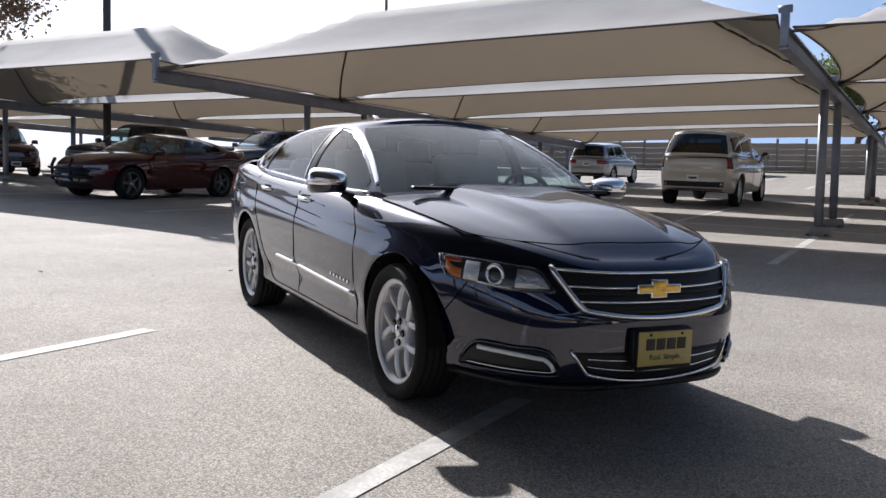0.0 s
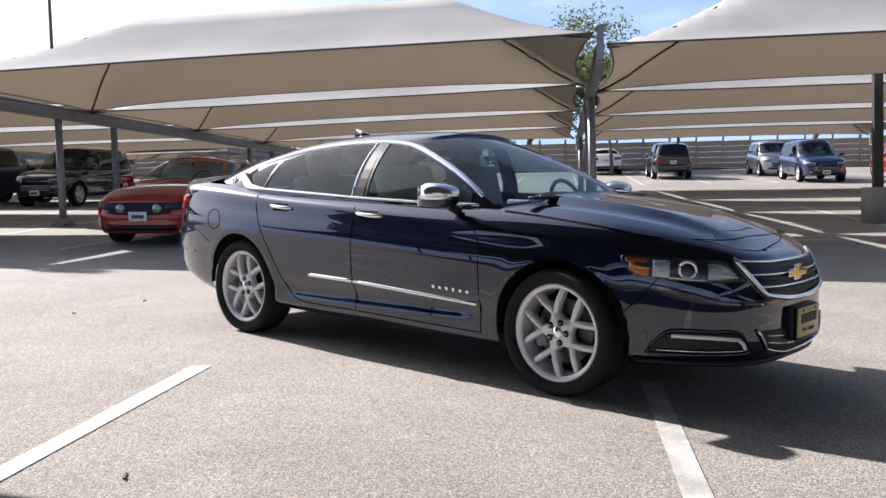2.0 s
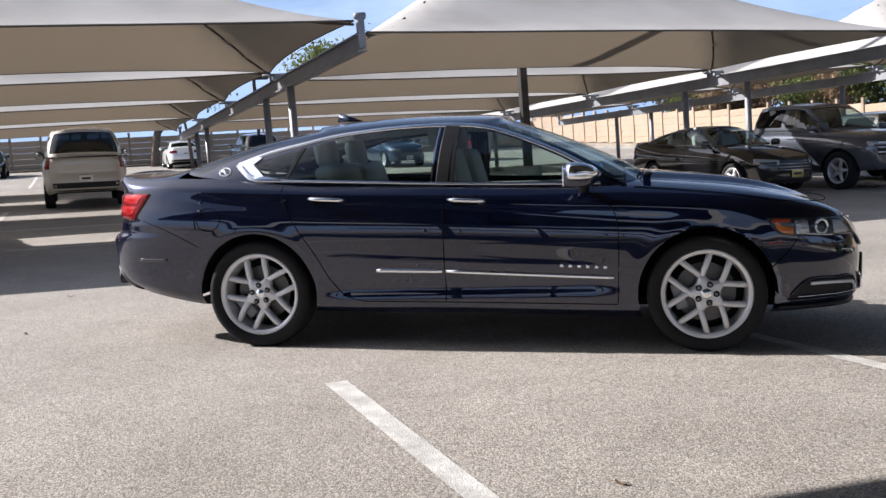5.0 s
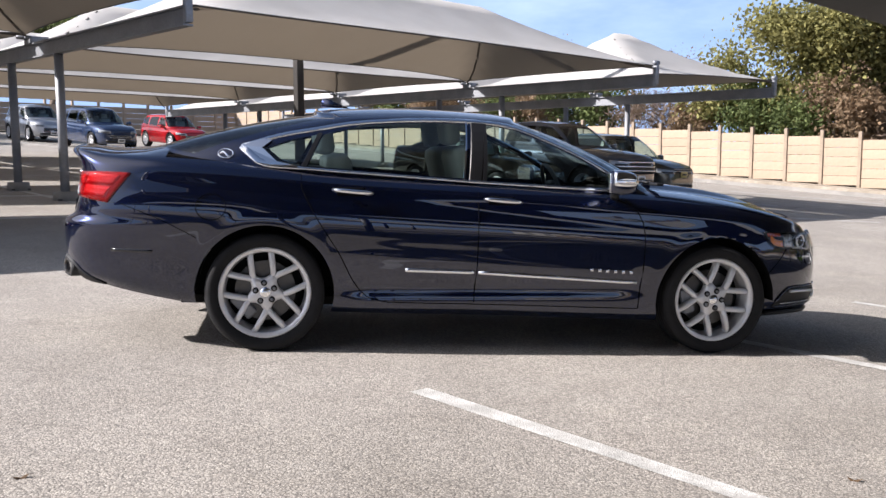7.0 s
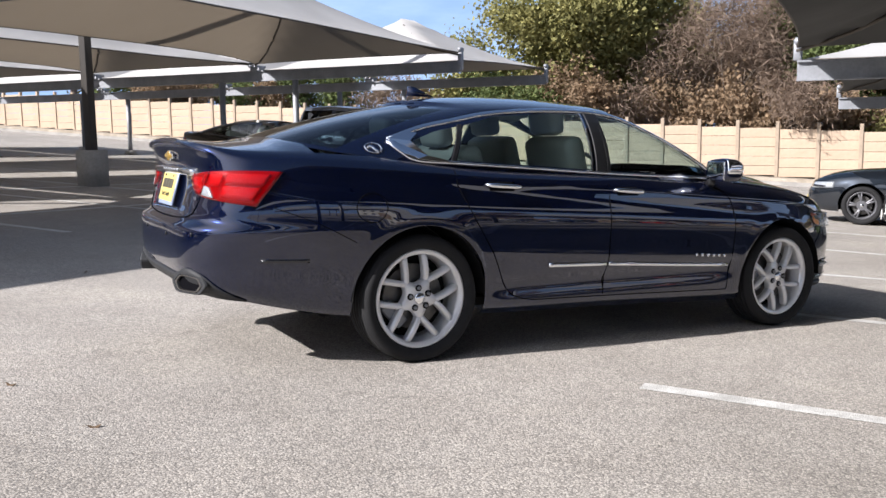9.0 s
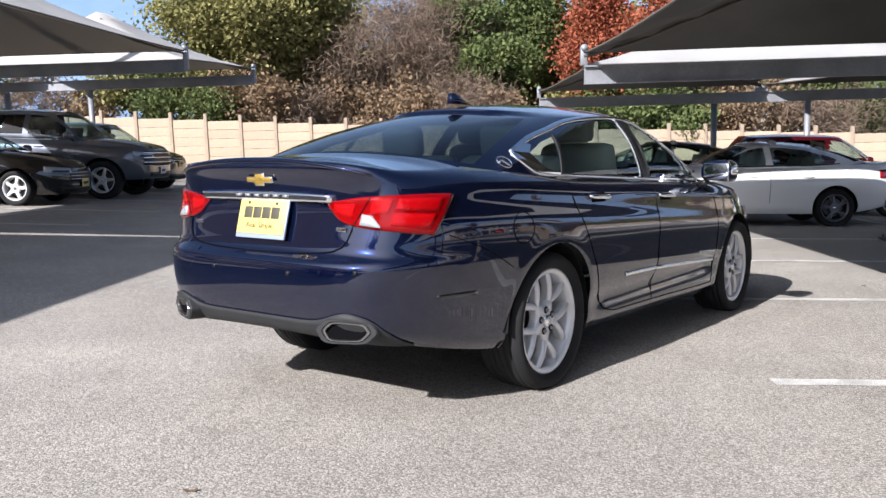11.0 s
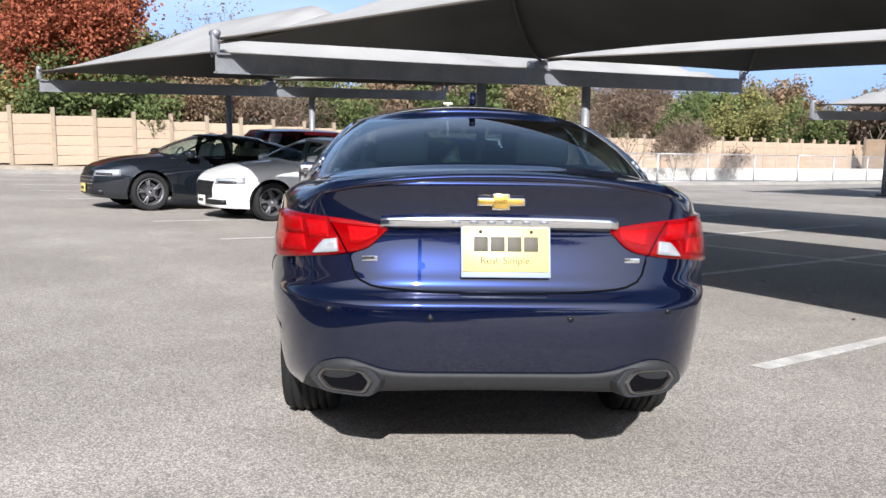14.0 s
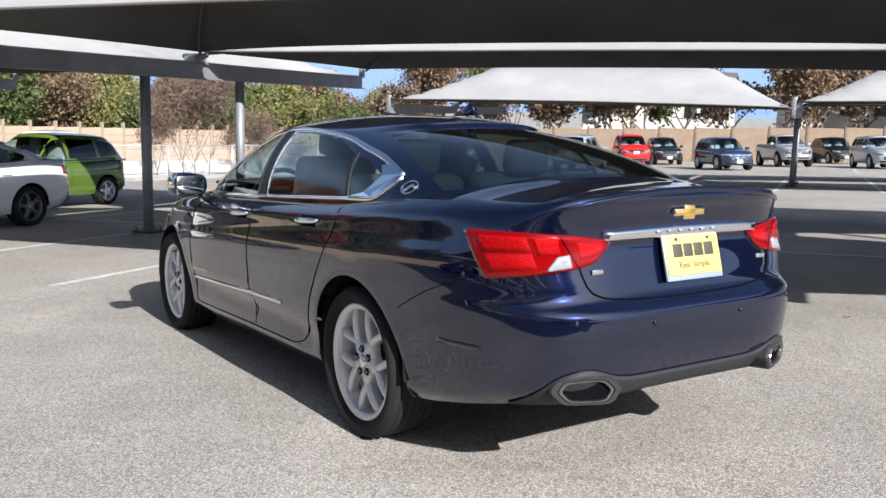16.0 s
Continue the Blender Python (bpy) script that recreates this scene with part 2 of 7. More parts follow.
ASPHALT = asphalt_material()
LINE_PAINT = material("road_paint", (0.68, 0.67, 0.64), 0.8, var=0.8, scale=7.0, bump=0.4, bump_scale=120, tint=(0.33, 0.32, 0.30))
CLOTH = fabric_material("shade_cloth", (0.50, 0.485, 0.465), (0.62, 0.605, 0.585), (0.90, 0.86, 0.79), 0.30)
# lower sheets: shade on the cloth's underside put into a darker colour
CLOTH_SHADED_SIDE = fabric_material("cloth_shaded_side", (0.10, 0.09, 0.078), (0.13, 0.118, 0.102), (0.58, 0.50, 0.405), 0.42)
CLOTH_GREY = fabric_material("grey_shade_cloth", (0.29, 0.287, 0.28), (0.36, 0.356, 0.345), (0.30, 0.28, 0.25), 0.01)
GREY_SHADED_SIDE = fabric_material("grey_shaded_side", (0.085, 0.084, 0.080), (0.115, 0.113, 0.108), (0.30, 0.28, 0.25), 0.02)
STEEL = material("galvanised_steel", (0.27, 0.28, 0.30), 0.5, 0.35, var=0.5, scale=3, bump=0.05)
STEEL_DARK = material("dark_steel", (0.05, 0.045, 0.04), 0.55, 0.2, var=0.5, scale=3)
CONCRETE = material("concrete", (0.31, 0.295, 0.27), 0.9, var=0.6, scale=2, bump=0.3, bump_scale=40)
FENCE = material("precast_fence", (0.41, 0.315, 0.23), 0.9, var=0.45, scale=1.2, bump=0.35, bump_scale=25, per_object=0.06,
                 tint=(0.31, 0.235, 0.165))
FENCE_POST = material("fence_post", (0.34, 0.27, 0.20), 0.9, var=0.5, scale=2, bump=0.3, bump_scale=30)
GRAVEL = material("pale_gravel", (0.40, 0.355, 0.29), 0.95, var=0.8, scale=1.6, bump=0.6, bump_scale=30, tint=(0.20, 0.165, 0.12))
EARTH = material("dry_verge", (0.17, 0.14, 0.10), 0.95, var=0.8, scale=0.7, bump=0.6, bump_scale=12)
BARK = material("bark", (0.16, 0.125, 0.10), 0.95, var=0.6, scale=6, bump=0.6, bump_scale=25)
WHITE_PAINTED = material("white_wall", (0.62, 0.60, 0.56), 0.85, var=0.5, scale=1.0)
STRAP = material("canvas_edge", (0.10, 0.085, 0.07), 0.8)


# ---- mesh helpers ----
def finish(bm, name, mat, smooth=True):
    me = bpy.data.meshes.new(name)
    bm.to_mesh(me)
    bm.free()
    for m in (mat if isinstance(mat, (list, tuple)) else [mat]):
        me.materials.append(m)
    if smooth:
        me.shade_smooth()
    return me


def part(name, bm, mat, parent, label="", smooth=True, m=None):
    ob = new(name, bm if isinstance(bm, bpy.types.Mesh) else finish(bm, name, mat, smooth))
    if parent is not None:
        ob.parent = parent
    if m is not None:
        ob.matrix_basis = m
    if label:
        ob["label"] = label
    return ob


def thing(name, m, label, category, group="", kind=""):
    ob = new(name)
    ob.empty_display_size = 0.2
    ob.matrix_basis = m
    return tagged(ob, label, category, group, kind)


def add_box(bm, size, m=None, bevel=0.0):
    r = bmesh.ops.create_cube(bm, size=1.0)
    vs = r["verts"]
    bmesh.ops.scale(bm, vec=size, verts=vs)
    if bevel:
        es = list({e for v in vs for e in v.link_edges})
        r2 = bmesh.ops.bevel(bm, geom=es, offset=bevel, segments=2, affect="EDGES", profile=0.5)
        vs = list({v for v in r2["verts"]} | {v for v in vs if v.is_valid})
    if m is not None:
        bmesh.ops.transform(bm, matrix=m, verts=[v for v in vs if v.is_valid])
    return vs


def add_cyl(bm, r0, r1, depth, m=None, seg=16):
    r = bmesh.ops.create_cone(bm, cap_ends=True, segments=seg, radius1=r0, radius2=r1, depth=depth)
    if m is not None:
        bmesh.ops.transform(bm, matrix=m, verts=r["verts"])
    return r["verts"]


def add_tube(bm, pts, rad, seg=8, caps=True):
    """A round bar along points; rad: one radius or one a point."""
    pts = [Vector(p) for p in pts]
    rings = []
    up0 = Vector((0, 0, 1))
    for i, p in enumerate(pts):
        d = (pts[min(i + 1, len(pts) - 1)] - pts[max(i - 1, 0)])
        d = d.normalized() if d.length > 1e-9 else Vector((0, 0, 1))
        a = d.cross(up0 if abs(d.z) < 0.95 else Vector((1, 0, 0))).normalized()
        b = d.cross(a).normalized()
        r = rad[i] if isinstance(rad, (list, tuple)) else rad
        rings.append([bm.verts.new(p + a * math.cos(k * math.tau / seg) * r + b * math.sin(k * math.tau / seg) * r) for k in range(seg)])
    for i in range(len(rings) - 1):
        for k in range(seg):
            bm.faces.new((rings[i][k], rings[i][(k + 1) % seg], rings[i + 1][(k + 1) % seg], rings[i + 1][k]))
    if caps:
        bm.faces.new(rings[0][::-1])
        bm.faces.new(rings[-1])


def add_prism(bm, poly, depth, m=None):
    """A flat polygon (x, y) given thickness along z."""
    lo = [bm.verts.new((x, y, -depth / 2)) for x, y in poly]
    hi = [bm.verts.new((x, y, depth / 2)) for x, y in poly]
    n = len(poly)
    bm.faces.new(lo[::-1])
    bm.faces.new(hi)
    for i in range(n):
        bm.faces.new((lo[i], lo[(i + 1) % n], hi[(i + 1) % n], hi[i]))
    if m is not None:
        bmesh.ops.transform(bm, matrix=m, verts=lo + hi)


def lerp_table(table, x):
    """Smooth interpolation through (x, value) pairs in order."""
    if x <= table[0][0]:
        return table[0][1]
    for (x0, v0), (x1, v1) in zip(table, table[1:]):
        if x <= x1:
            k = (x - x0) / (x1 - x0)
            return v0 + (v1 - v0) * k
    return table[-1][1]


def curve_table(table, n=64):
    """A table smoothed with a Catmull-Rom spline, as a function."""
    xs = [a for a, _ in table]
    vs = [b for _, b in table]
    slopes = []
    for i in range(len(xs)):
        i0, i1 = max(0, i - 1), min(len(xs) - 1, i + 1)
        slopes.append((vs[i1] - vs[i0]) / (xs[i1] - xs[i0]))

    def f(x):
        if x <= xs[0]:
            return vs[0]
        if x >= xs[-1]:
            return vs[-1]
        i = 0
        while x > xs[i + 1]:
            i += 1
        d = xs[i + 1] - xs[i]
        t = (x - xs[i]) / d
        return ((2 * t**3 - 3 * t**2 + 1) * vs[i] + (t**3 - 2 * t**2 + t) * d * slopes[i]
                + (-2 * t**3 + 3 * t**2) * vs[i + 1] + (t**3 - t**2) * d * slopes[i + 1])
    return f


# ---- the lot ----
U = Vector((0.83, 0.557, 0)).normalized()   # along the rows of stalls
V = Vector((0.557, -0.83, 0)).normalized()  # along the stall lines and canopy beams
SLOPE, RISE = -0.048, 0.022
ROW_YAW = math.degrees(math.atan2(V.y, V.x))  # heading of a car that points along V


def ground_z(x, y):
    x = max(-70.0, min(70.0, x))
    return SLOPE * x + RISE * max(0.0, min(70.0, y - 2.0)) + 0.018 * max(0.0, min(60.0, y - 22.0))


def on_ground(x, y, yaw=0.0, lift=0.0):
    """A pose that stands on the sloping lot at x, y with that heading."""
    e = 0.5
    nx = (ground_z(x - e, y) - ground_z(x + e, y)) / (2 * e)
    ny = (ground_z(x, y - e) - ground_z(x, y + e)) / (2 * e)
    up = Vector((nx, ny, 1)).normalized()
    q = Vector((0, 0, 1)).rotation_difference(up)
    return Matrix.Translation((x, y, ground_z(x, y) + lift)) @ q.to_matrix().to_4x4() @ pose(0, 0, 0, 0, 0, yaw)


def build_ground():
    def steps(lo, hi):
        out = [-900, -500, -300, -180, -110, -90]
        x = -70.0
        while x < 70.1:
            out.append(x)
            x += 4.0
        return out + [72, 74, 90, 110, 180, 300, 500, 900]
    xs = sorted(set(steps(-70, 70)))
    ys = sorted(set(steps(-70, 70) + [2.0, 22.0]))
    bm = bmesh.new()
    grid = [[bm.verts.new((x, y, ground_z(x, y))) for y in ys] for x in xs]
    for i in range(len(xs) - 1):
        for j in range(len(ys) - 1):
            bm.faces.new((grid[i][j], grid[i + 1][j], grid[i + 1][j + 1], grid[i][j + 1]))
    ob = part("ground", bm, ASPHALT, None, smooth=False)
    tagged(ob, "pale worn asphalt parking lot with exposed aggregate", "ground", kind="structure")


build_ground()
LINE0 = Vector((-0.62, -1.755, 0))   # near end of a stall line
STALL = 2.74


def paint_line(a, b, width=0.12):
    """A worn painted stripe that follows the lot from a to b."""
    bm = bmesh.new()
    a, b = Vector((*a[:2], 0)), Vector((*b[:2], 0))
    d = (b - a)
    n = max(2, int(d.length / 0.5))
    side = Vector((-d.y, d.x, 0)).normalized() * width / 2
    rows = []
    rnd = random.Random(int(a.x * 100) + int(b.y * 77))
    for i in range(n + 1):
        p = a + d * i / n
        w = 1 + rnd.uniform(-0.06, 0.06)
        row = []
        for s in (-1, 1):
            q = p + side * s * w
            row.append(bm.verts.new((q.x, q.y, ground_z(q.x, q.y) + 0.004)))
        rows.append(row)
    for r0, r1 in zip(rows, rows[1:]):
        bm.faces.new((r0[0], r0[1], r1[1], r1[0]))
    ob = part("stall_line", bm, LINE_PAINT, None, smooth=False)
    tagged(ob, "worn white painted parking line on the asphalt", "parking line", "parking lines", "structure")


def row_lines(start, k0, k1, length, skip=()):
    for k in range(k0, k1 + 1):
        if k not in skip:
            a = start + U * STALL * k
            paint_line(a, a + V * length)


row_lines(LINE0, -3, 9, 5.5)
row_lines(LINE0 + V * 5.5, -3, 9, 5.5)
paint_line(LINE0 + V * 5.5 - U * 9, LINE0 + V * 5.5 + U * 25)
NROW = Vector((-2.5, 6.1, 0)) + V * 0.2
row_lines(NROW - V * 11.4, -12, 6, 11.4)
paint_line(NROW - V * 5.7 - U * 30, NROW - V * 5.7 + U * 17)
row_lines(NROW - V * 36.5, -9, 5, 11.0)
row_lines(LINE0 + V * 20.2, -5, 6, 5.5)
row_lines(LINE0 + V * 25.7, -5, 6, 5.5)
row_lines(LINE0 + V * 39.0, -4, 7, 5.5)
paint_line(NROW - V * 2.1 - U * 5, NROW - V * 2.1 + U * 9)
paint_line((8.0, 11.6), (11.2, 10.9))
paint_line((13.6, 22.2), (16.4, 17.5))


# ---- canopies ----
def post(x, y, top, r=0.075, name="canopy_post", parent=None, mat=None, plate=True):
    """An upright steel post on a base plate."""
    z = ground_z(x, y) - 0.03
    bm = bmesh.new()
    add_cyl(bm, r, r, top - z, pose(0, 0, (top - z) / 2), 20)
    ob = part("post", bm, mat or STEEL, parent, m=Matrix.Translation((x, y, z)))
    if plate:
        bm = bmesh.new()
        add_box(bm, (0.34, 0.34, 0.03), pose(0, 0, 0.05, 0, 0, 33), 0.006)
        for sx in (-1, 1):
            for sy in (-1, 1):
                add_cyl(bm, 0.015, 0.015, 0.05, pose(0, 0, 0, 0, 0, 33) @ Matrix.Translation((sx * 0.12, sy * 0.12, 0.08)), 8)
        part("base_plate", bm, STEEL_DARK, parent, m=Matrix.Translation((x, y, z)))
    return ob


def footing(x, y, h, parent):
    bm = bmesh.new()
    add_cyl(bm, 0.21, 0.19, h + 0.05, pose(0, 0, h / 2), 20)
    part("footing", bm, CONCRETE, parent, m=Matrix.Translation((x, y, ground_z(x, y))))


def hip_cloth(a, b, c, d, rise, bow=0.22, hip=2.2, nu=28, nv=12, bow_a=0.22, bow_d=0.22):
    """Tensioned hip roof of shade cloth over corners a-b (eave along U) and d-c (the other eave)."""
    bm = bmesh.new()
    length = (b - a).length
    rows = []
    for i in range(nu + 1):
        s = i / nu
        row = []
        for j in range(nv + 1):
            t = j / nv
            p = (a * (1 - s) + b * s) * (1 - t) + (d * (1 - s) + c * s) * t
            # catenary edges draw the cloth inwards between its fixed corners
            pull_v = (bow_a * (1 - t) + bow_d * t) * (1 - abs(2 * s - 1) ** 3.5)
            pull_u = bow * 0.9 * 4 * t * (1 - t)
            dv = ((d - a) * (1 - s) + (c - b) * s).normalized()
            du = (b - a).normalized()
            p = p + dv * pull_v * (1 - 2 * t) + du * pull_u * (1 - 2 * s)
            ds = min(s, 1 - s) * length
            dt = min(t, 1 - t) * 2
            k = min(ds / hip, dt)
            h = rise * (k ** 1.12 if k < 1 else 1.0)
            row.append(bm.verts.new(p + Vector((0, 0, h + 0.05 * 4 * s * (1 - s) * (1 if t in (0, 1) else 0)))))
        rows.append(row)
    for i in range(nu):
        for j in range(nv):
            bm.faces.new((rows[i][j], rows[i + 1][j], rows[i + 1][j + 1], rows[i][j + 1]))
    rim = [r[0].co.copy() for r in rows], [r[-1].co.copy() for r in rows], [v.co.copy() for v in rows[0]], [v.co.copy() for v in rows[-1]]
    # seams of the four hips, just under the cloth
    struts = []
    for si, sj in ((0, 0), (0, 1), (1, 0), (1, 1)):
        line = []
        for k in range(9):
            f = k / 8 * 0.97
            s = f * hip / length
            t = f * 0.5
            i = (1 - s if si else s) * nu
            j = (1 - t if sj else t) * nv
            i0, j0 = min(int(i), nu - 1), min(int(j), nv - 1)
            fi, fj = i - i0, j - j0
            co = ((rows[i0][j0].co * (1 - fi) + rows[i0 + 1][j0].co * fi) * (1 - fj)
                  + (rows[i0][j0 + 1].co * (1 - fi) + rows[i0 + 1][j0 + 1].co * fi) * fj)
            line.append(co - Vector((0, 0, 0.05)))
        struts.append(line)
    return bm, rim, struts


def beam(bm, a, b, w=0.14, h=0.26):
    d = b - a
    rot = Matrix.Rotation(math.atan2(d.y, d.x), 4, "Z") @ Matrix.Rotation(-math.asin(d.z / d.length), 4, "Y")
    mid = Matrix.Translation((a + b) / 2) @ rot
    t, f, k = 0.012, w / 2, d.length / 2
    ring = [(-f, -h / 2), (f, -h / 2), (f, -h / 2 + 0.025), (t, -h / 2 + 0.025), (t, h / 2 - 0.025), (f, h / 2 - 0.025),
            (f, h / 2), (-f, h / 2), (-f, h / 2 - 0.025), (-t, h / 2 - 0.025), (-t, -h / 2 + 0.025), (-f, -h / 2 + 0.025)]
    ends = [[bm.verts.new(mid @ Vector((x, y, z))) for y, z in ring] for x in (-k, k)]
    for i in range(12):
        bm.faces.new((ends[0][i], ends[0][(i + 1) % 12], ends[1][(i + 1) % 12], ends[1][i]))
    bm.faces.new(ends[0])
    bm.faces.new(ends[1])
    bmesh.ops.recalc_face_normals(bm, faces=bm.faces)


def canopy_row(first, bays, length, zs, rise=1.15, hips=2, span=5.5, group="shade canopies", pairs=(0,), last=None, pier=0.0, cloth_mat=None, plate=0.46, first_bow=0.22):
    """A row of hip canopies. first: plan corner of the first beam's end; zs: eave height at each beam; the hips follow along V."""
    ends = []
    for k in range(bays + 1):
        p = first + U * length * min(k, bays if last is None else k - (1 - last if k == bays else 0))
        z = zs[k]
        root = thing("canopy_frame", Matrix.Identity(4), "grey steel cantilever frame with twin posts carrying shade cloth", "canopy frame", group)
        valleys = [p + V * span * n for n in range(hips + 1)]
        bm = bmesh.new()
        beam(bm, Vector((p.x, p.y, z - 0.2)), Vector((valleys[-1].x, valleys[-1].y, z - 0.2)))
        part("beam", bm, STEEL, root, smooth=False)
        for n in pairs:
            hub = valleys[n + 1]
            for s in (-1.15, 1.15):
                c = hub + V * s
                post(c.x, c.y, z - 0.33, parent=root)
                if pier:
                    footing(c.x, c.y, pier, root)
        for e in (valleys[0], valleys[-1]):
            bm = bmesh.new()
            add_box(bm, (0.10, 0.10, plate), Matrix.Translation((e.x, e.y, z + 0.17 - plate / 2)) @ pose(0, 0, 0, 0, 0, ROW_YAW), 0.008)
            add_cyl(bm, 0.05, 0.05, 0.16, Matrix.Translation((e.x, e.y, z + 0.17)) @ pose(0, 0, 0, 90, 0, ROW_YAW), 12)
            part("end_bracket", bm, STEEL, root)
        for hub in valleys[1:-1]:
            bm = bmesh.new()
            add_box(bm, (0.3, 0.2, 0.10), Matrix.Translation((hub.x, hub.y, z - 0.03)) @ pose(0, 0, 0, 0, 0, ROW_YAW), 0.01)
            for dx in (-0.07, 0.07):
                add_cyl(bm, 0.035, 0.035, 0.4, Matrix.Translation((hub.x + dx, hub.y, z + 0.03)) @ pose(0, 0, 0, 90, 0, ROW_YAW), 10)
            part("valley_bracket", bm, STEEL, root)
        ends.append((valleys, z))
    for bay, ((va, z0), (vb, z1)) in enumerate(zip(ends, ends[1:])):
        g = U * 0.10
        for n in range(hips):
            def fixed(v, z, s):
                return Vector((v.x, v.y, z)) + g * s
            bm, rim, struts = hip_cloth(fixed(va[n], z0 - 0.06, 1), fixed(vb[n], z1 + 0.10, -1), fixed(vb[n + 1], z1 + 0.10, -1),
                                        fixed(va[n + 1], z0 - 0.06, 1), rise, bow_a=0.8 if n else first_bow if bay == 0 else 0.22, bow_d=0.8 if n < hips - 1 else 0.22)
            # added second sheet just below, its dark colour painting in the shade
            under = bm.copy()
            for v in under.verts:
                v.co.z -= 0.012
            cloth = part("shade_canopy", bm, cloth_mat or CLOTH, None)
            part("underside", under, GREY_SHADED_SIDE if cloth_mat else CLOTH_SHADED_SIDE, cloth)
            tagged(cloth, "tensioned pale grey-tan hip shade cloth over parking stalls", "shade canopy", group)
            for r in rim:
                bm = bmesh.new()
                add_tube(bm, r, 0.016, 5)
                part("edge_cable", bm, STRAP, cloth)
            for r in struts:
                bm = bmesh.new()
                add_tube(bm, r, 0.022, 6)
                part("hip_seam", bm, STRAP, cloth)
    return ends


E0 = Vector((6.05, 2.8, 0))
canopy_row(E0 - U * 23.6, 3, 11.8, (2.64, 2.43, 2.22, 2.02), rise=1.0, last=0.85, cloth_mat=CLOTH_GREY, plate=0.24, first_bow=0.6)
HIP_N = 5.65
A_N = Vector((-2.5, 6.1, 0))
N0 = A_N - V * HIP_N * 4
BAY = 10.95
canopy_row(N0 - U * BAY * 3, 5, BAY, (3.75, 3.5, 3.27, 3.2, 2.92, 2.88), rise=1.28, hips=4, span=HIP_N, pairs=(0, 2), last=0.5, pier=0.13)
canopy_row(N0 - V * 19.5 - U * BAY * 3.6, 2, BAY, (4.5, 4.3, 4.1), hips=2, span=HIP_N)
S0 = Vector((9.6, -17.6, 0))
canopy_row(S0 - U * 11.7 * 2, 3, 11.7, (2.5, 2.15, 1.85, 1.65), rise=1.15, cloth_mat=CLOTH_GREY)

# ---- cars ----
RUBBER = material("tyre_rubber", (0.018, 0.018, 0.019), 0.8, spec=0.2, var=0.4, scale=20, bump=0.2, bump_scale=200)
ALLOY = material("silver_alloy", (0.72, 0.72, 0.73), 0.30, 0.35, var=0.15, scale=15)
ALLOY_DARK = material("dark_alloy", (0.14, 0.14, 0.15), 0.4, 0.6)
CHROME = material("chrome", (0.90, 0.91, 0.92), 0.07, 1.0)
BLACK_TRIM = material("black_plastic", (0.012, 0.012, 0.013), 0.42, spec=0.3)
BLACK_GLOSS = material("black_gloss", (0.006, 0.006, 0.007), 0.12, coat=0.6)
GAP = material("panel_gap", (0.004, 0.004, 0.005), 0.9, spec=0.02)
GREY_TRIM = material("grey_plastic", (0.024, 0.025, 0.027), 0.6, spec=0.25, var=0.3, scale=30, bump=0.1, bump_scale=300)
UNDERSIDE = material("underbody", (0.012, 0.012, 0.012), 0.9, spec=0.05)
HEADLINER = material("roof_lining", (0.52, 0.51, 0.48), 0.95, var=0.2, scale=20)
LEATHER = material("pale_leather", (0.40, 0.39, 0.365), 0.5, var=0.3, scale=6, bump=0.15, bump_scale=120)
DASH = material("dash_plastic", (0.05, 0.05, 0.052), 0.6, bump=0.1, bump_scale=300)
RED_LENS = material("red_lens", (0.20, 0.001, 0.004), 0.12, coat=1.0, var=0.6, scale=14, tint=(0.16, 0.0, 0.003), bump=0.12, bump_scale=60, spec=0.2)
RED_CELL = material("red_reflector", (0.36, 0.003, 0.008), 0.25, coat=0.6, var=0.7, scale=45, tint=(0.30, 0.0, 0.004), bump=0.8, bump_scale=130, spec=0.3)
CLEAR_LENS = material("clear_lens", (0.38, 0.40, 0.42), 0.12, 0.3, coat=1.0, var=0.4, scale=40)
LED_WHITE = material("led_strip", (0.86, 0.87, 0.88), 0.3, coat=0.6)
LAMP_CHROME = material("lamp_reflector", (0.80, 0.82, 0.84), 0.14, 0.9, var=0.5, scale=60, bump=0.8, bump_scale=90)
AMBER = material("amber_lens", (0.75, 0.20, 0.02), 0.15, coat=1.0)
LAMP_DARK = material("lamp_housing", (0.035, 0.035, 0.038), 0.22, 0.3)
DISC = material("brake_disc", (0.13, 0.125, 0.12), 0.4, 0.8, var=0.4, scale=30)
EXHAUST = material("dull_exhaust_steel", (0.22, 0.21, 0.20), 0.32, 0.9, var=0.5, scale=30)
GOLD = material("gold_badge", (0.75, 0.50, 0.12), 0.25, 0.8)
PLATE_YELLOW = material("yellow_plate", (0.60, 0.48, 0.15), 0.36, var=0.2, scale=30, coat=0.2)
PLATE_FRAME = material("pale_blue_plate_frame", (0.30, 0.36, 0.50), 0.35, 0.3)
PLATE_WHITE = material("white_plate", (0.7, 0.7, 0.68), 0.5)
INK = material("plate_ink", (0.05, 0.045, 0.03), 0.6)
CAR_GLASS = glass_material("tinted_car_glass", (0.68, 0.79, 0.76), 2.0)
BACK_GLASS = glass_material("rear_window_glass", (0.13, 0.17, 0.19), 3.0)
CLEAR_GLASS = glass_material("windscreen_glass", (0.60, 0.73, 0.78), 1.3)
PRIVACY_GLASS = glass_material("privacy_glass", (0.03, 0.034, 0.036), 1.6)
LAMP_GLASS = glass_material("lamp_glass", (0.88, 0.9, 0.92), 1.3)
RED_GLASS = glass_material("red_lamp_cover", (1.0, 0.40, 0.42), 0.7)


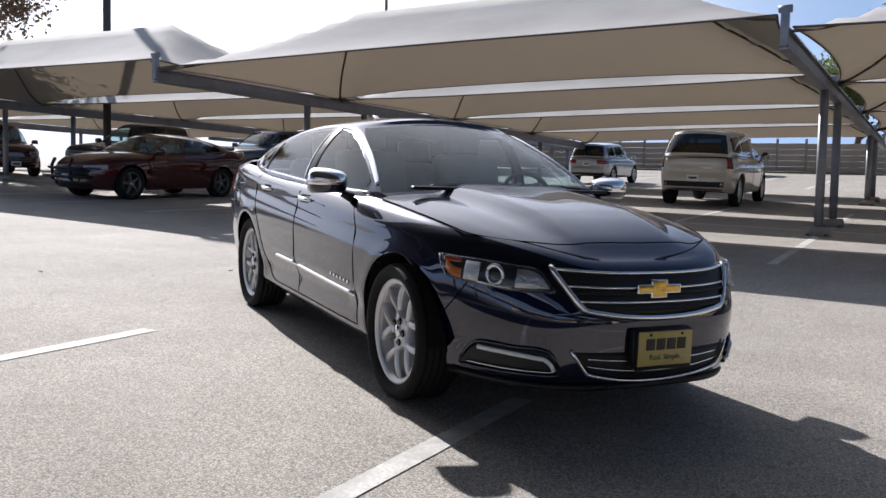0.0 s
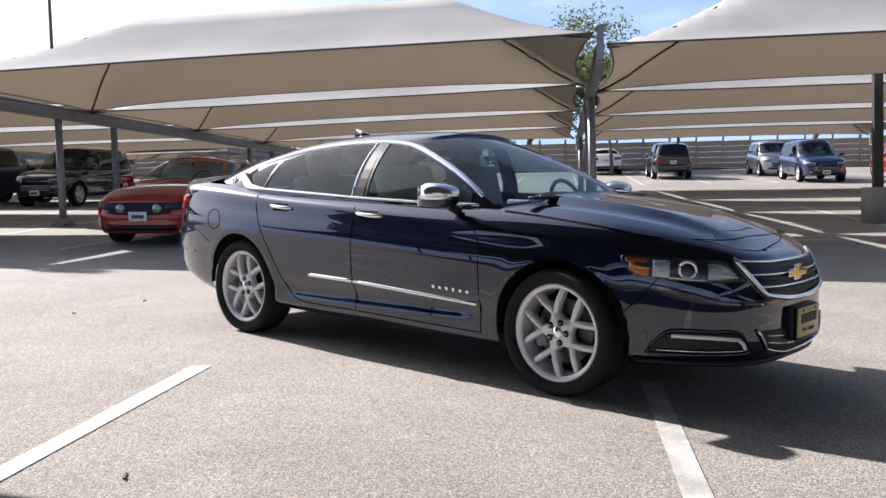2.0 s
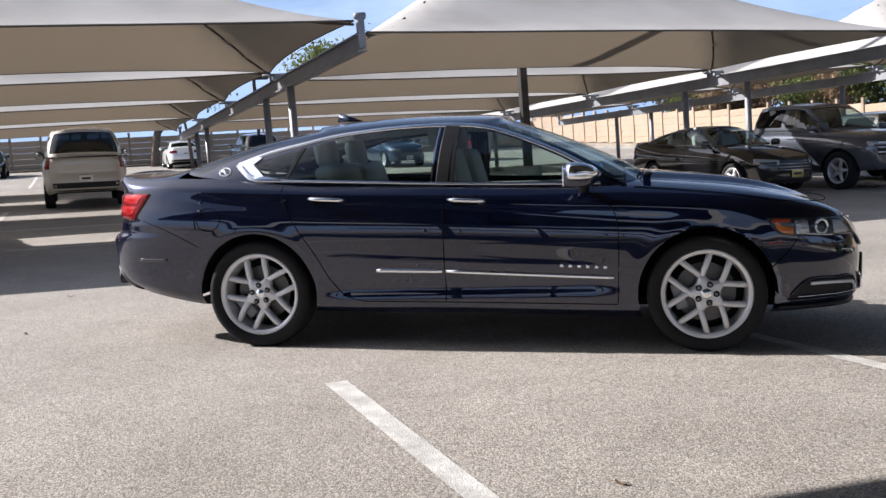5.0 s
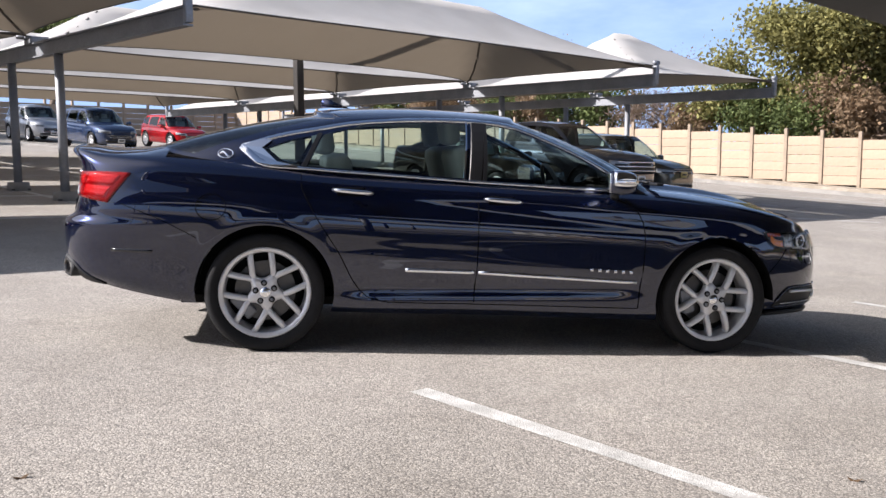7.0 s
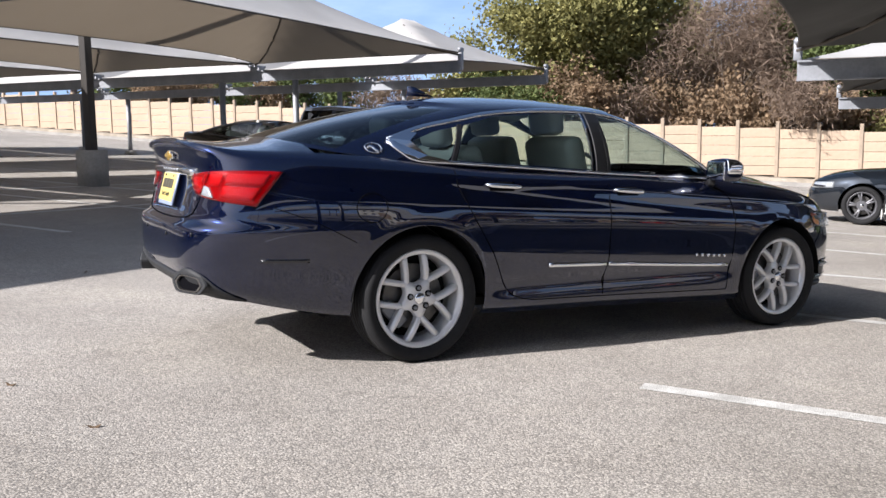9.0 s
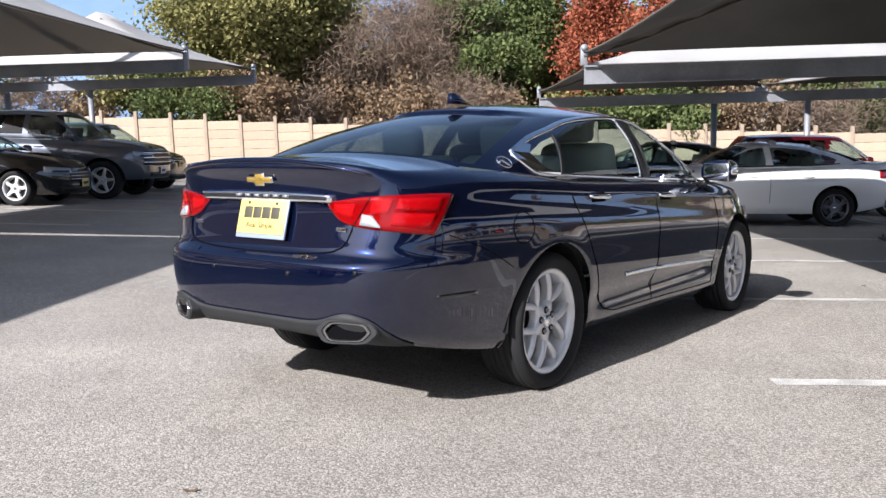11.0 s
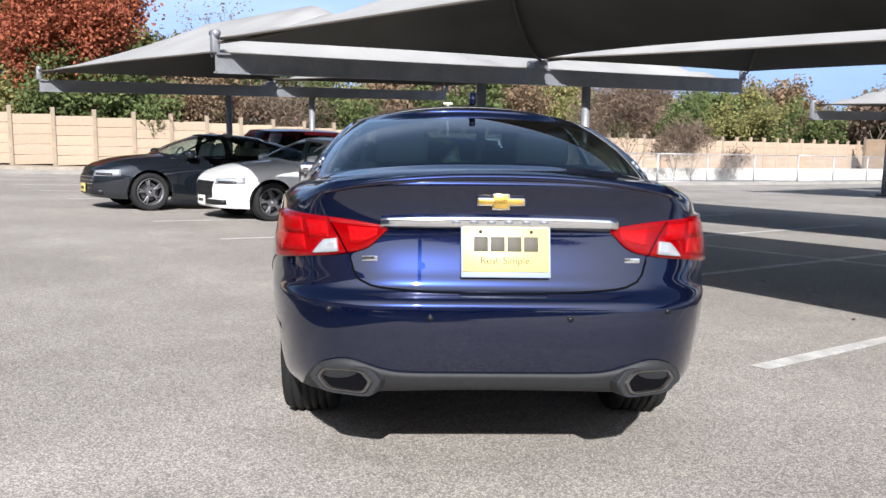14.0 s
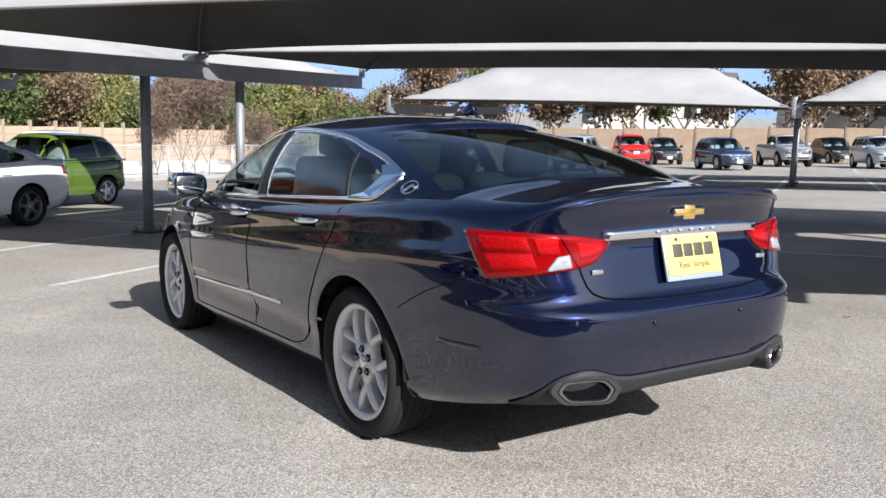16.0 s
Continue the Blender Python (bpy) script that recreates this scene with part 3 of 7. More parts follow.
def unit_loop(n, nf, nr, a, b):
    """Half of a rounded-box plan, front centre to rear centre, evenly spaced; unit x and y."""
    raw = []
    m = 4000
    for i in range(m + 1):
        th = math.pi * i / m
        e = 2 / (nf if th < math.pi / 2 else nr)
        c, s = math.cos(th), math.sin(th)
        raw.append((math.copysign(abs(c) ** e, c), abs(s) ** e))
    acc = [0.0]
    for p, q in zip(raw, raw[1:]):
        acc.append(acc[-1] + math.hypot((q[0] - p[0]) * a, (q[1] - p[1]) * b))
    out, k = [], 0
    for i in range(n):
        d = acc[-1] * i / (n - 1)
        while k < m - 1 and acc[k + 1] < d:
            k += 1
        f = (d - acc[k]) / max(1e-9, acc[k + 1] - acc[k])
        out.append((raw[k][0] + (raw[k + 1][0] - raw[k][0]) * f, raw[k][1] + (raw[k + 1][1] - raw[k][1]) * f))
    out[0], out[-1] = (1.0, 0.0), (-1.0, 0.0)
    return out


class Shell:
    """The outer form of a car: a skirt of stacked plan outlines, a cap over bonnet and boot, and a cabin on top."""

    def __init__(self, sp):
        self.sp = sp
        n = self.n = sp["n"]
        self.a, self.x0 = (sp["xf"] - sp["xr"]) / 2, (sp["xf"] + sp["xr"]) / 2
        self.w = sp["w"]
        loop = unit_loop(n, sp.get("nf", 4.2), sp.get("nr", 5.0), self.a, self.w)
        self.pts = [(self.x0 + ux * self.a, uy * self.w) for ux, uy in loop]
        self.nrm = []
        for i in range(n):
            p, q = self.pts[max(0, i - 1)], self.pts[min(n - 1, i + 1)]
            dx, dy = q[0] - p[0], q[1] - p[1]
            k = math.hypot(dx, dy)
            self.nrm.append((dy / k, -dx / k))
        self.nrm[0], self.nrm[-1] = (1, 0), (-1, 0)
        self.acc = [0.0]
        for p, q in zip(self.pts, self.pts[1:]):
            self.acc.append(self.acc[-1] + math.hypot(q[0] - p[0], q[1] - p[1]))
        self.zt, self.zb, self.zc = (curve_table(sp[k]) for k in ("zt", "zb", "zc"))
        self.side, self.front, self.rear = (curve_table(sp[k]) for k in ("side", "front", "rear"))
        self.wheels = sp["wheels"]
        self.rarch = sp["rarch"]

    def top(self, x, y):
        """Height of the skirt's upper edge: the flanks' line, crowned across nose and tail."""
        zt, zc = self.zt(x), self.zc(x)
        return zt + (zc - zt) * (1 - min(1.0, abs(y) / self.w) ** 3)

    def inset(self, nx, x, y, z):
        zt, zb = self.top(x, y), self.zb(x)
        zn = (z - zb) / (zt - zb)
        wf, wr = max(0.0, nx) ** 1.4, max(0.0, -nx) ** 1.4
        ws = max(0.0, 1 - wf - wr)
        s = self.side(zn)
        if self.sp.get("creases"):
            for cx, cz in self.wheels:
                r = math.hypot(x - cx, z - cz)
                s -= 0.004 * math.exp(-((r - self.rarch - 0.02) / 0.05) ** 2)
            # hollow along the lower doors, sharp ridge above it
            if -1.15 < x < 1.05:
                e = min(1.0, (x + 1.15) / 0.35, (1.05 - x) / 0.3)
                s += 0.024 * e * math.exp(-((z - (0.405 + 0.02 * x)) / 0.06) ** 2)
                s -= 0.007 * e * math.exp(-abs(z - (0.545 - 0.045 * x)) / 0.03)
            # shoulder crease from tail lamp to headlamp
            line = 0.957 - 0.056 * x
            e = max(0.0, min(1.0, (x + 2.35) / 0.3, (1.9 - x) / 0.5))
            s -= 0.012 * e * math.exp(-abs(z - line) / 0.035)
            s += 0.008 * e * math.exp(-((z - line + 0.10) / 0.05) ** 2)
        top = max(0.0, (zn - 0.93) / 0.07)
        return ws * s + wf * self.front(z) + wr * self.rear(z) + 0.03 * top**3

    def at(self, i, z, side=-1, out=0.0):
        """A point of the skirt: loop index (may be fractional), height, side (-1 right, 1 left)."""
        i = max(0.0, min(self.n - 1.0, i))
        k = min(int(i), self.n - 2)
        f = i - k
        x = self.pts[k][0] * (1 - f) + self.pts[k + 1][0] * f
        y = self.pts[k][1] * (1 - f) + self.pts[k + 1][1] * f
        nx = self.nrm[k][0] * (1 - f) + self.nrm[k + 1][0] * f
        ny = self.nrm[k][1] * (1 - f) + self.nrm[k + 1][1] * f
        d = self.inset(nx, x, y, z) - out
        return Vector((x - nx * d, side * max(0.0, y - ny * d) if i > 0.01 and i < self.n - 1.01 else 0.0, z))

    def arc(self, s):
        """Loop index at an arc length from the front centre (or, if negative, back from the rear centre)."""
        if s < 0:
            s = self.acc[-1] + s
        k = 0
        while k < self.n - 2 and self.acc[k + 1] < s:
            k += 1
        return k + (s - self.acc[k]) / (self.acc[k + 1] - self.acc[k])

    def by_x(self, x):
        """Loop index on the flank at x."""
        k = 0
        while k < self.n - 2 and self.pts[k + 1][0] > x:
            k += 1
        return k + (self.pts[k][0] - x) / max(1e-9, self.pts[k][0] - self.pts[k + 1][0])

    def flank(self, x, z, side=-1, out=0.0):
        return self.at(self.by_x(x), z, side, out)

    def nose(self, y, z, out=0.0):
        k = 0
        while k < self.n - 2 and self.pts[k + 1][1] < abs(y):
            k += 1
        f = (abs(y) - self.pts[k][1]) / max(1e-9, self.pts[k + 1][1] - self.pts[k][1])
        return self.at(k + f, z, 1 if y > 0 else -1, out)

    def tail(self, y, z, out=0.0):
        k = self.n - 1
        while k > 1 and self.pts[k - 1][1] < abs(y):
            k -= 1
        f = (abs(y) - self.pts[k][1]) / max(1e-9, self.pts[k - 1][1] - self.pts[k][1])
        return self.at(k - f, z, 1 if y > 0 else -1, out)

    def cap_z(self, x, y, ye, ze=None):
        zt, zc = self.zt(x) if ze is None else ze, self.zc(x)
        q = min(1.0, abs(y) / max(1e-6, ye))
        z = zt + (zc - zt) * (1 - q**2.6)
        if self.sp.get("creases") and x > 0.9:
            k = min(1.0, (2.3 - x) / 0.5) if x < 2.3 else 0.0
            z += 0.010 * k * (1 - math.tanh((abs(y) - (0.34 + 0.10 * (1.9 - x))) / 0.012))
            z -= 0.010 * k * math.exp(-((abs(y) - (0.43 + 0.10 * (1.9 - x))) / 0.06) ** 2)
            z -= 0.007 * k * math.exp(-(y / 0.20) ** 2)
        return z


def inside(poly, x, y):
    hit = False
    n = len(poly)
    for i in range(n):
        (x0, y0), (x1, y1) = poly[i], poly[(i + 1) % n]
        if (y0 > y) != (y1 > y) and x < (x1 - x0) * (y - y0) / (y1 - y0) + x0:
            hit = not hit
    return hit


def nearest_on(poly, x, y):
    best = None
    n = len(poly)
    for i in range(n):
        (x0, y0), (x1, y1) = poly[i], poly[(i + 1) % n]
        dx, dy = x1 - x0, y1 - y0
        t = max(0.0, min(1.0, ((x - x0) * dx + (y - y0) * dy) / max(1e-12, dx * dx + dy * dy)))
        px, py = x0 + t * dx, y0 + t * dy
        d = math.hypot(px - x, py - y)
        if best is None or d < best[0]:
            best = (d, px, py)
    return best


def split_mesh(verts, faces, groups):
    """Meshes that share one vertex list, one for each named group of faces."""
    out = {}
    co = np.array([tuple(v) for v in verts])
    nv = np.zeros_like(co)
    for f in faces:
        n = np.cross(co[f[2]] - co[f[0]], co[f[-1]] - co[f[1]]) if len(f) == 4 else np.cross(co[f[1]] - co[f[0]], co[f[2]] - co[f[0]])
        for v in f:
            nv[v] -= n
    nv /= np.maximum(np.linalg.norm(nv, axis=1), 1e-12)[:, None]
    for name in dict.fromkeys(groups):
        idx = [i for i, g in enumerate(groups) if g == name]
        used, vs, fs = {}, [], []
        for i in idx:
            f = []
            for v in faces[i]:
                if v not in used:
                    used[v] = len(vs)
                    vs.append(verts[v])
                f.append(used[v])
            if len(set(f)) > 2:
                fs.append(list(dict.fromkeys(f))[::-1])
        me = bpy.data.meshes.new(name)
        me.from_pydata(vs, [], fs)
        me.shade_smooth()
        me.normals_split_custom_set_from_vertices([tuple(nv[v]) for v in used])
        out[name] = me
    return out


def skirt_faces(sh, rows):
    """Grid of the skirt, right half then left half, with the wheel arches cut out."""
    n = sh.n
    ring = [(i, -1) for i in range(n)] + [(i, 1) for i in range(n - 2, 0, -1)]
    verts = []
    vv = [k / rows for k in range(rows + 1)]
    for k in vv:
        kk = k + 0.06 * math.sin(math.tau * k) * 0.5
        for i, s in ring:
            x = sh.pts[i][0]
            z = sh.zb(x) + (sh.top(x, sh.pts[i][1]) - sh.zb(x)) * kk
            verts.append(sh.at(i, z, s))
    m = len(ring)
    cut = [None] * len(verts)
    for vi, p in enumerate(verts):
        i, s = ring[vi % m]
        if abs(sh.nrm[i][1]) > 0.6:
            for cx, cz in sh.wheels:
                if math.hypot(p.x - cx, p.z - cz) < sh.rarch:
                    cut[vi] = (cx, cz)
    faces = []
    for k in range(rows):
        for j in range(m):
            f = (k * m + j, k * m + (j + 1) % m, (k + 1) * m + (j + 1) % m, (k + 1) * m + j)
            if all(cut[v] for v in f):
                continue
            faces.append(f)
    keep = {v for f in faces for v in f}
    for v in keep:
        if cut[v]:
            cx, cz = cut[v]
            d = Vector((verts[v].x - cx, 0, verts[v].z - cz))
            d = d.normalized() * sh.rarch if d.length > 1e-6 else Vector((0, 0, sh.rarch))
            verts[v] = Vector((cx + d.x, verts[v].y, cz + d.z))
    return verts, faces, ring, m


def cap_faces(sh, verts, ring, m, rows, lo, hi, steps=26):
    """Faces that close the top of the skirt between x = lo and hi."""
    n = sh.n
    top = rows * m
    faces = []
    lines = []
    for i in range(n):
        x = sh.pts[i][0]
        if not lo <= x <= hi:
            continue
        right = top + i
        left = right if i in (0, n - 1) else top + (len(ring) - i)
        a, b = verts[right], verts[left]
        ye = abs(a.y)
        line = [right]
        for k in range(1, steps):
            y = a.y + (b.y - a.y) * k / steps
            verts.append(Vector((a.x, y, sh.cap_z(x, y, ye, a.z))))
            line.append(len(verts) - 1)
        line.append(left)
        lines.append(line)
    for p, q in zip(lines, lines[1:]):
        for k in range(steps):
            faces.append((p[k], q[k], q[k + 1], p[k + 1]))
    return faces


def cabin_grid(sh, sp, n, rows):
    """Grid of the cabin from belt to roof edge, then the roof over it. Returns verts, faces and for each face (kind, x, z, uy, w)."""
    g = sp["cabin"]
    a0, c0 = (g["bf"] - g["br"]) / 2, (g["bf"] + g["br"]) / 2
    a1, c1 = (g["tf"] - g["tr"]) / 2, (g["tf"] + g["tr"]) / 2
    loop = unit_loop(n, g.get("nf", 5.0), g.get("nr", 5.0), a0, g["bw"])
    ring = [(ux, uy, -1) for ux, uy in loop] + [(ux, uy, 1) for ux, uy in loop[-2:0:-1]]
    zr = curve_table(g["zr"])
    verts = []
    for k in range(rows + 1):
        w = k / rows
        for ux, uy, s in ring:
            x0, y0 = c0 + a0 * ux, g["bw"] * uy
            ye = max(0.3, sh.w - 0.1)
            z0 = sh.cap_z(x0, y0, ye) - 0.012
            x1, y1 = c1 + a1 * ux, g["tw"] * uy
            z1 = zr(x1) + g.get("crown", 0.07) * 0.75 * (1 - uy**2)
            x, y, z = x0 + (x1 - x0) * w, y0 + (y1 - y0) * w, z0 + (z1 - z0) * w
            bulge = 4 * w * (1 - w) * g.get("bulge", 0.03)
            y += bulge * uy
            x += bulge * 0.9 * ux * (1 - uy**4)
            z += bulge * 0.5
            verts.append(Vector((x, s * y, z)))
    m = len(ring)
    faces = [(k * m + j, k * m + (j + 1) % m, (k + 1) * m + (j + 1) % m, (k + 1) * m + j) for k in range(rows) for j in range(m)]
    walls = len(faces)
    top = rows * m
    lines = []
    steps = 18
    for i in range(n):
        right = top + i
        left = right if i in (0, n - 1) else top + (m - i)
        a, b = verts[right], verts[left]
        line = [right]
        for k in range(1, steps):
            y = a.y + (b.y - a.y) * k / steps
            q = abs(y) / max(1e-6, abs(a.y))
            edge = zr(a.x) + g.get("crown", 0.07) * (1 - (abs(y) / g["tw"]) ** 2.2)
            verts.append(Vector((a.x, y, max(a.z, edge))))
            line.append(len(verts) - 1)
        line.append(left)
        lines.append(line)
    for p, q in zip(lines, lines[1:]):
        for k in range(steps):
            faces.append((p[k], q[k], q[k + 1], p[k + 1]))
    info = []
    for fi, f in enumerate(faces):
        if fi < walls:
            k, j = divmod(fi, m)
            ux, uy, s = ring[j]
            ux2, uy2, s2 = ring[(j + 1) % m]
            c = sum((verts[v] for v in f), Vector()) / 4
            info.append(((ux + ux2) / 2, (uy + uy2) / 2, (k + 0.5) / rows, c))
        else:
            info.append(None)
    return verts, faces, info, ring, m


def cabin_split(verts, faces, info, ring, m, rows, sp):
    """Sorts cabin faces into glass panes and the painted rest; snaps the pane edges of the flanks to their outline."""
    panes = sp["cabin"]["panes"]       # name -> outline in x, z
    fw, rw = sp["cabin"]["screen"], sp["cabin"]["backlight"]
    groups = []
    for f, inf in zip(faces, info):
        g = "roof"
        if inf:
            ux, uy, w, c = inf
            if ux > 0 and uy < fw[0] and fw[1] < w < fw[2]:
                g = "windscreen"
            elif ux < 0 and uy < rw[0] and rw[1] < w < rw[2]:
                g = "rear_window"
            elif uy > 0.9:
                for name, poly in panes.items():
                    if inside(poly, c.x, c.z):
                        g = name + ("_r" if c.y < 0 else "_l")
        groups.append(g)
    # snap the vertices between pane and body to the outline
    touch = {}
    for f, g in zip(faces, groups):
        for v in f:
            touch.setdefault(v, set()).add(g)
    for v, gs in touch.items():
        names = [g[:-2] for g in gs if g[:-2] in panes]
        if names and len(gs) > 1:
            d, px, pz = nearest_on(panes[names[0]], verts[v].x, verts[v].z)
            if d < 0.04:
                old = verts[v]
                verts[v] = Vector((px, old.y + (0.0 if abs(pz - old.z) > 0.2 else math.copysign(0.45, -old.y) * (pz - old.z)), pz))
    return groups


def patch(bm, f, p0, p1, lo, hi, nu=16, nv=4, thick=0.012):
    """A raised sheet over a curved surface. f(p, z, out) gives the surface; lo(p), hi(p) bound it in z."""
    top, bot = [], []
    for i in range(nu + 1):
        p = p0 + (p1 - p0) * i / nu
        a, b = lo(p), hi(p)
        tr, br = [], []
        for j in range(nv + 1):
            z = a + (b - a) * j / nv
            tr.append(bm.verts.new(f(p, z, thick)))
            br.append(bm.verts.new(f(p, z, -0.01)))
        top.append(tr)
        bot.append(br)
    for i in range(nu):
        for j in range(nv):
            bm.faces.new((top[i][j], top[i + 1][j], top[i + 1][j + 1], top[i][j + 1]))
        bm.faces.new((top[i][0], bot[i][0], bot[i + 1][0], top[i + 1][0]))
        bm.faces.new((top[i][nv], top[i + 1][nv], bot[i + 1][nv], bot[i][nv]))
    for j in range(nv):
        bm.faces.new((top[0][j], top[0][j + 1], bot[0][j + 1], bot[0][j]))
        bm.faces.new((top[nu][j], bot[nu][j], bot[nu][j + 1], top[nu][j + 1]))
    bmesh.ops.recalc_face_normals(bm, faces=bm.faces)


def revolve(bm, profile, seg=48):
    """Turns (radius, y) pairs round the y axis."""
    rings = [[bm.verts.new((r * math.cos(k * math.tau / seg), y, r * math.sin(k * math.tau / seg))) for k in range(seg)] for r, y in profile]
    for a, b in zip(rings, rings[1:]):
        for k in range(seg):
            bm.faces.new((a[k], b[k], b[(k + 1) % seg], a[(k + 1) % seg]))


wheel_cache = {}


def wheel_meshes(r, rim_r, width, style, seg, rim_mat):
    """Meshes of a wheel whose outer face looks along -y."""
    key = (r, rim_r, style, rim_mat.name)
    if key in wheel_cache:
        return wheel_cache[key]
    h = width / 2
    out = {}
    bm = bmesh.new()
    sw = r - rim_r
    prof = [(rim_r, -h * 0.72), (rim_r + 0.012, -h * 0.86), (rim_r + sw * 0.45, -h * 1.02), (rim_r + sw * 0.8, -h * 0.98), (r - 0.006, -h * 0.80)]
    if style == "y10":
        for g in (-0.6, -0.3, 0.0, 0.3, 0.6):
            for dy, dr in ((-0.16, 0), (-0.055, 0), (-0.035, 0.009), (0.035, 0.009), (0.055, 0), (0.16, 0)):
                prof.append((r - dr - 0.002 * abs(g), h * (g + dy * 0.9)))
        prof = prof[:5] + sorted(prof[5:], key=lambda q: q[1])
    prof += [(r - 0.006, h * 0.80), (rim_r + sw * 0.8, h * 0.98), (rim_r + sw * 0.45, h * 1.02), (rim_r, h * 0.75)]
    revolve(bm, prof, seg)
    out["tyre"] = finish(bm, "tyre", RUBBER)
    bm = bmesh.new()
    revolve(bm, [(rim_r - 0.022, -h * 0.70), (rim_r - 0.004, -h * 0.83), (rim_r + 0.006, -h * 0.80), (rim_r + 0.004, -h * 0.70), (rim_r - 0.02, -h * 0.55),
                 (rim_r - 0.035, 0.0), (rim_r - 0.03, h * 0.8)], seg)
    hub_y = -h * 0.62
    n = 5
    for k in range(n):
        a = k * math.tau / n + math.pi / 2
        if style == "y10":
            arms = ((0.0, -1.0), (0.0, 1.0))
            w0, w1 = 0.018, 0.0195
        elif style == "split":
            arms = ((-0.10, -0.14), (0.10, 0.14))
            w0, w1 = 0.020, 0.018
        else:
            arms = ((0.0, 0.0),)
            w0, w1 = 0.040, 0.030
        for b0, b1 in arms:
            pts = []
            for q in range(6):
                f = q / 5
                rr = (0.10 if style == "y10" else 0.055) + (rim_r - 0.012 - (0.10 if style == "y10" else 0.055)) * f
                if style == "y10":
                    bend = math.copysign(max(0.02, 0.628 - math.asin(0.061 / rr)), b1)
                else:
                    bend = b0 * 0.6 + (b1 - b0 * 0.6) * (f ** 1.1)
                ang = a + bend
                pts.append((rr * math.cos(ang), hub_y - 0.012 * math.sin(math.pi * f) + 0.004, rr * math.sin(ang), w0 + (w1 - w0) * f))
            prev = None
            for q, (x, y, z, w) in enumerate(pts):
                nx, _, nz, _ = pts[min(q + 1, 5)]
                px, _, pz, _ = pts[max(q - 1, 0)]
                d = Vector((nx - px, 0, nz - pz)).normalized()
                s = Vector((-d.z, 0, d.x))
                c = Vector((x, y, z))
                cur = [bm.verts.new(c + s * w * 0.55 + Vector((0, 0, 0))), bm.verts.new(c + s * w * 0.95 + Vector((0, 0.014, 0))), bm.verts.new(c + s * w * 0.8 + Vector((0, 0.05, 0))),
                       bm.verts.new(c - s * w * 0.8 + Vector((0, 0.05, 0))), bm.verts.new(c - s * w * 0.95 + Vector((0, 0.014, 0))), bm.verts.new(c - s * w * 0.55)]
                if prev:
                    for e in range(6):
                        bm.faces.new((prev[e], prev[(e + 1) % 6], cur[(e + 1) % 6], cur[e]))
                prev = cur
    if style == "y10":
        # hub web: a lobe runs out to the root of each pair of spokes
        web = []
        for k in range(60):
            a = math.tau * k / 60
            lobe = 0.5 + 0.5 * math.cos(5 * (a - math.pi / 2))
            web.append((a, 0.082 + 0.036 * lobe ** 1.5))
        loops = []
        for shrink, dy in ((0.0, 0.05), (0.0, 0.012), (0.010, 0.0), (0.045, -0.004)):
            loops.append([bm.verts.new(((r_ - shrink) * math.cos(a), hub_y + dy, (r_ - shrink) * math.sin(a))) for a, r_ in web])
        for la, lb in zip(loops, loops[1:]):
            for k in range(60):
                bm.faces.new((la[k], la[(k + 1) % 60], lb[(k + 1) % 60], lb[k]))
        bm.faces.new(loops[-1])
    else:
        add_cyl(bm, 0.098, 0.085, 0.05, pose(0, hub_y + 0.018, 0, 90, 0, 0), 24)
    bmesh.ops.recalc_face_normals(bm, faces=bm.faces)
    out["rim"] = finish(bm, "rim", rim_mat)
    for p in out["rim"].polygons:
        p.use_smooth = len(p.vertices) == 4 and p.area < 0.0008
    bm = bmesh.new()
    add_cyl(bm, rim_r * 0.68, rim_r * 0.68, 0.02, pose(0, h * 0.1, 0, 90, 0, 0), 32)
    out["brake_disc"] = finish(bm, "brake_disc", DISC, False)
    bm = bmesh.new()
    add_cyl(bm, rim_r - 0.02, rim_r - 0.02, 0.01, pose(0, h * 0.5, 0, 90, 0, 0), 32)
    out["backing"] = finish(bm, "backing", UNDERSIDE, False)
    bm = bmesh.new()
    add_cyl(bm, 0.034, 0.030, 0.012, pose(0, hub_y - 0.010, 0, 90, 0, 0), 20)
    out["centre_cap"] = finish(bm, "centre_cap", CHROME)
    if style == "y10":
        out["lug_nut"] = []
        for k in range(5):
            a = (k + 0.5) * math.tau / 5 + math.pi / 2
            bm = bmesh.new()
            add_cyl(bm, 0.012, 0.010, 0.03, pose(0.057 * math.cos(a), hub_y - 0.004, 0.057 * math.sin(a), 90, 0, 0), 8)
            out["lug_nut"].append(finish(bm, "lug_nut", STEEL))
        # flat near-black discs paint in the shade of the nut holes
        out["lug_well"] = []
        for k in range(5):
            a = (k + 0.5) * math.tau / 5 + math.pi / 2
            bm = bmesh.new()
            add_cyl(bm, 0.0185, 0.0185, 0.004, pose(0.057 * math.cos(a), hub_y - 0.006, 0.057 * math.sin(a), 90, 0, 0), 16)
            out["lug_well"].append(finish(bm, "lug_well", UNDERSIDE))
        bm = bmesh.new()
        add_box(bm, (0.075, 0.045, 0.16), pose(-rim_r * 0.58, -h * 0.1, 0.02), 0.012)
        out["brake_caliper"] = finish(bm, "brake_caliper", STEEL, False)
    wheel_cache[key] = out
    return out


def put_wheel(root, x, y, z, r, rim_r, width, style, seg, rim_mat, steer=0.0, spin=0.0):
    ms = wheel_meshes(r, rim_r, width, style, seg, rim_mat)
    turn = pose(x, y, z, 0, 0, (0 if y < 0 else 180) + steer) @ pose(0, 0, 0, 0, -spin, 0)
    hub = new("wheel")
    hub.parent = root
    hub.matrix_basis = turn
    for name, me in ms.items():
        for one in me if isinstance(me, list) else [me]:
            part(name, one, None, hub)
    return hub


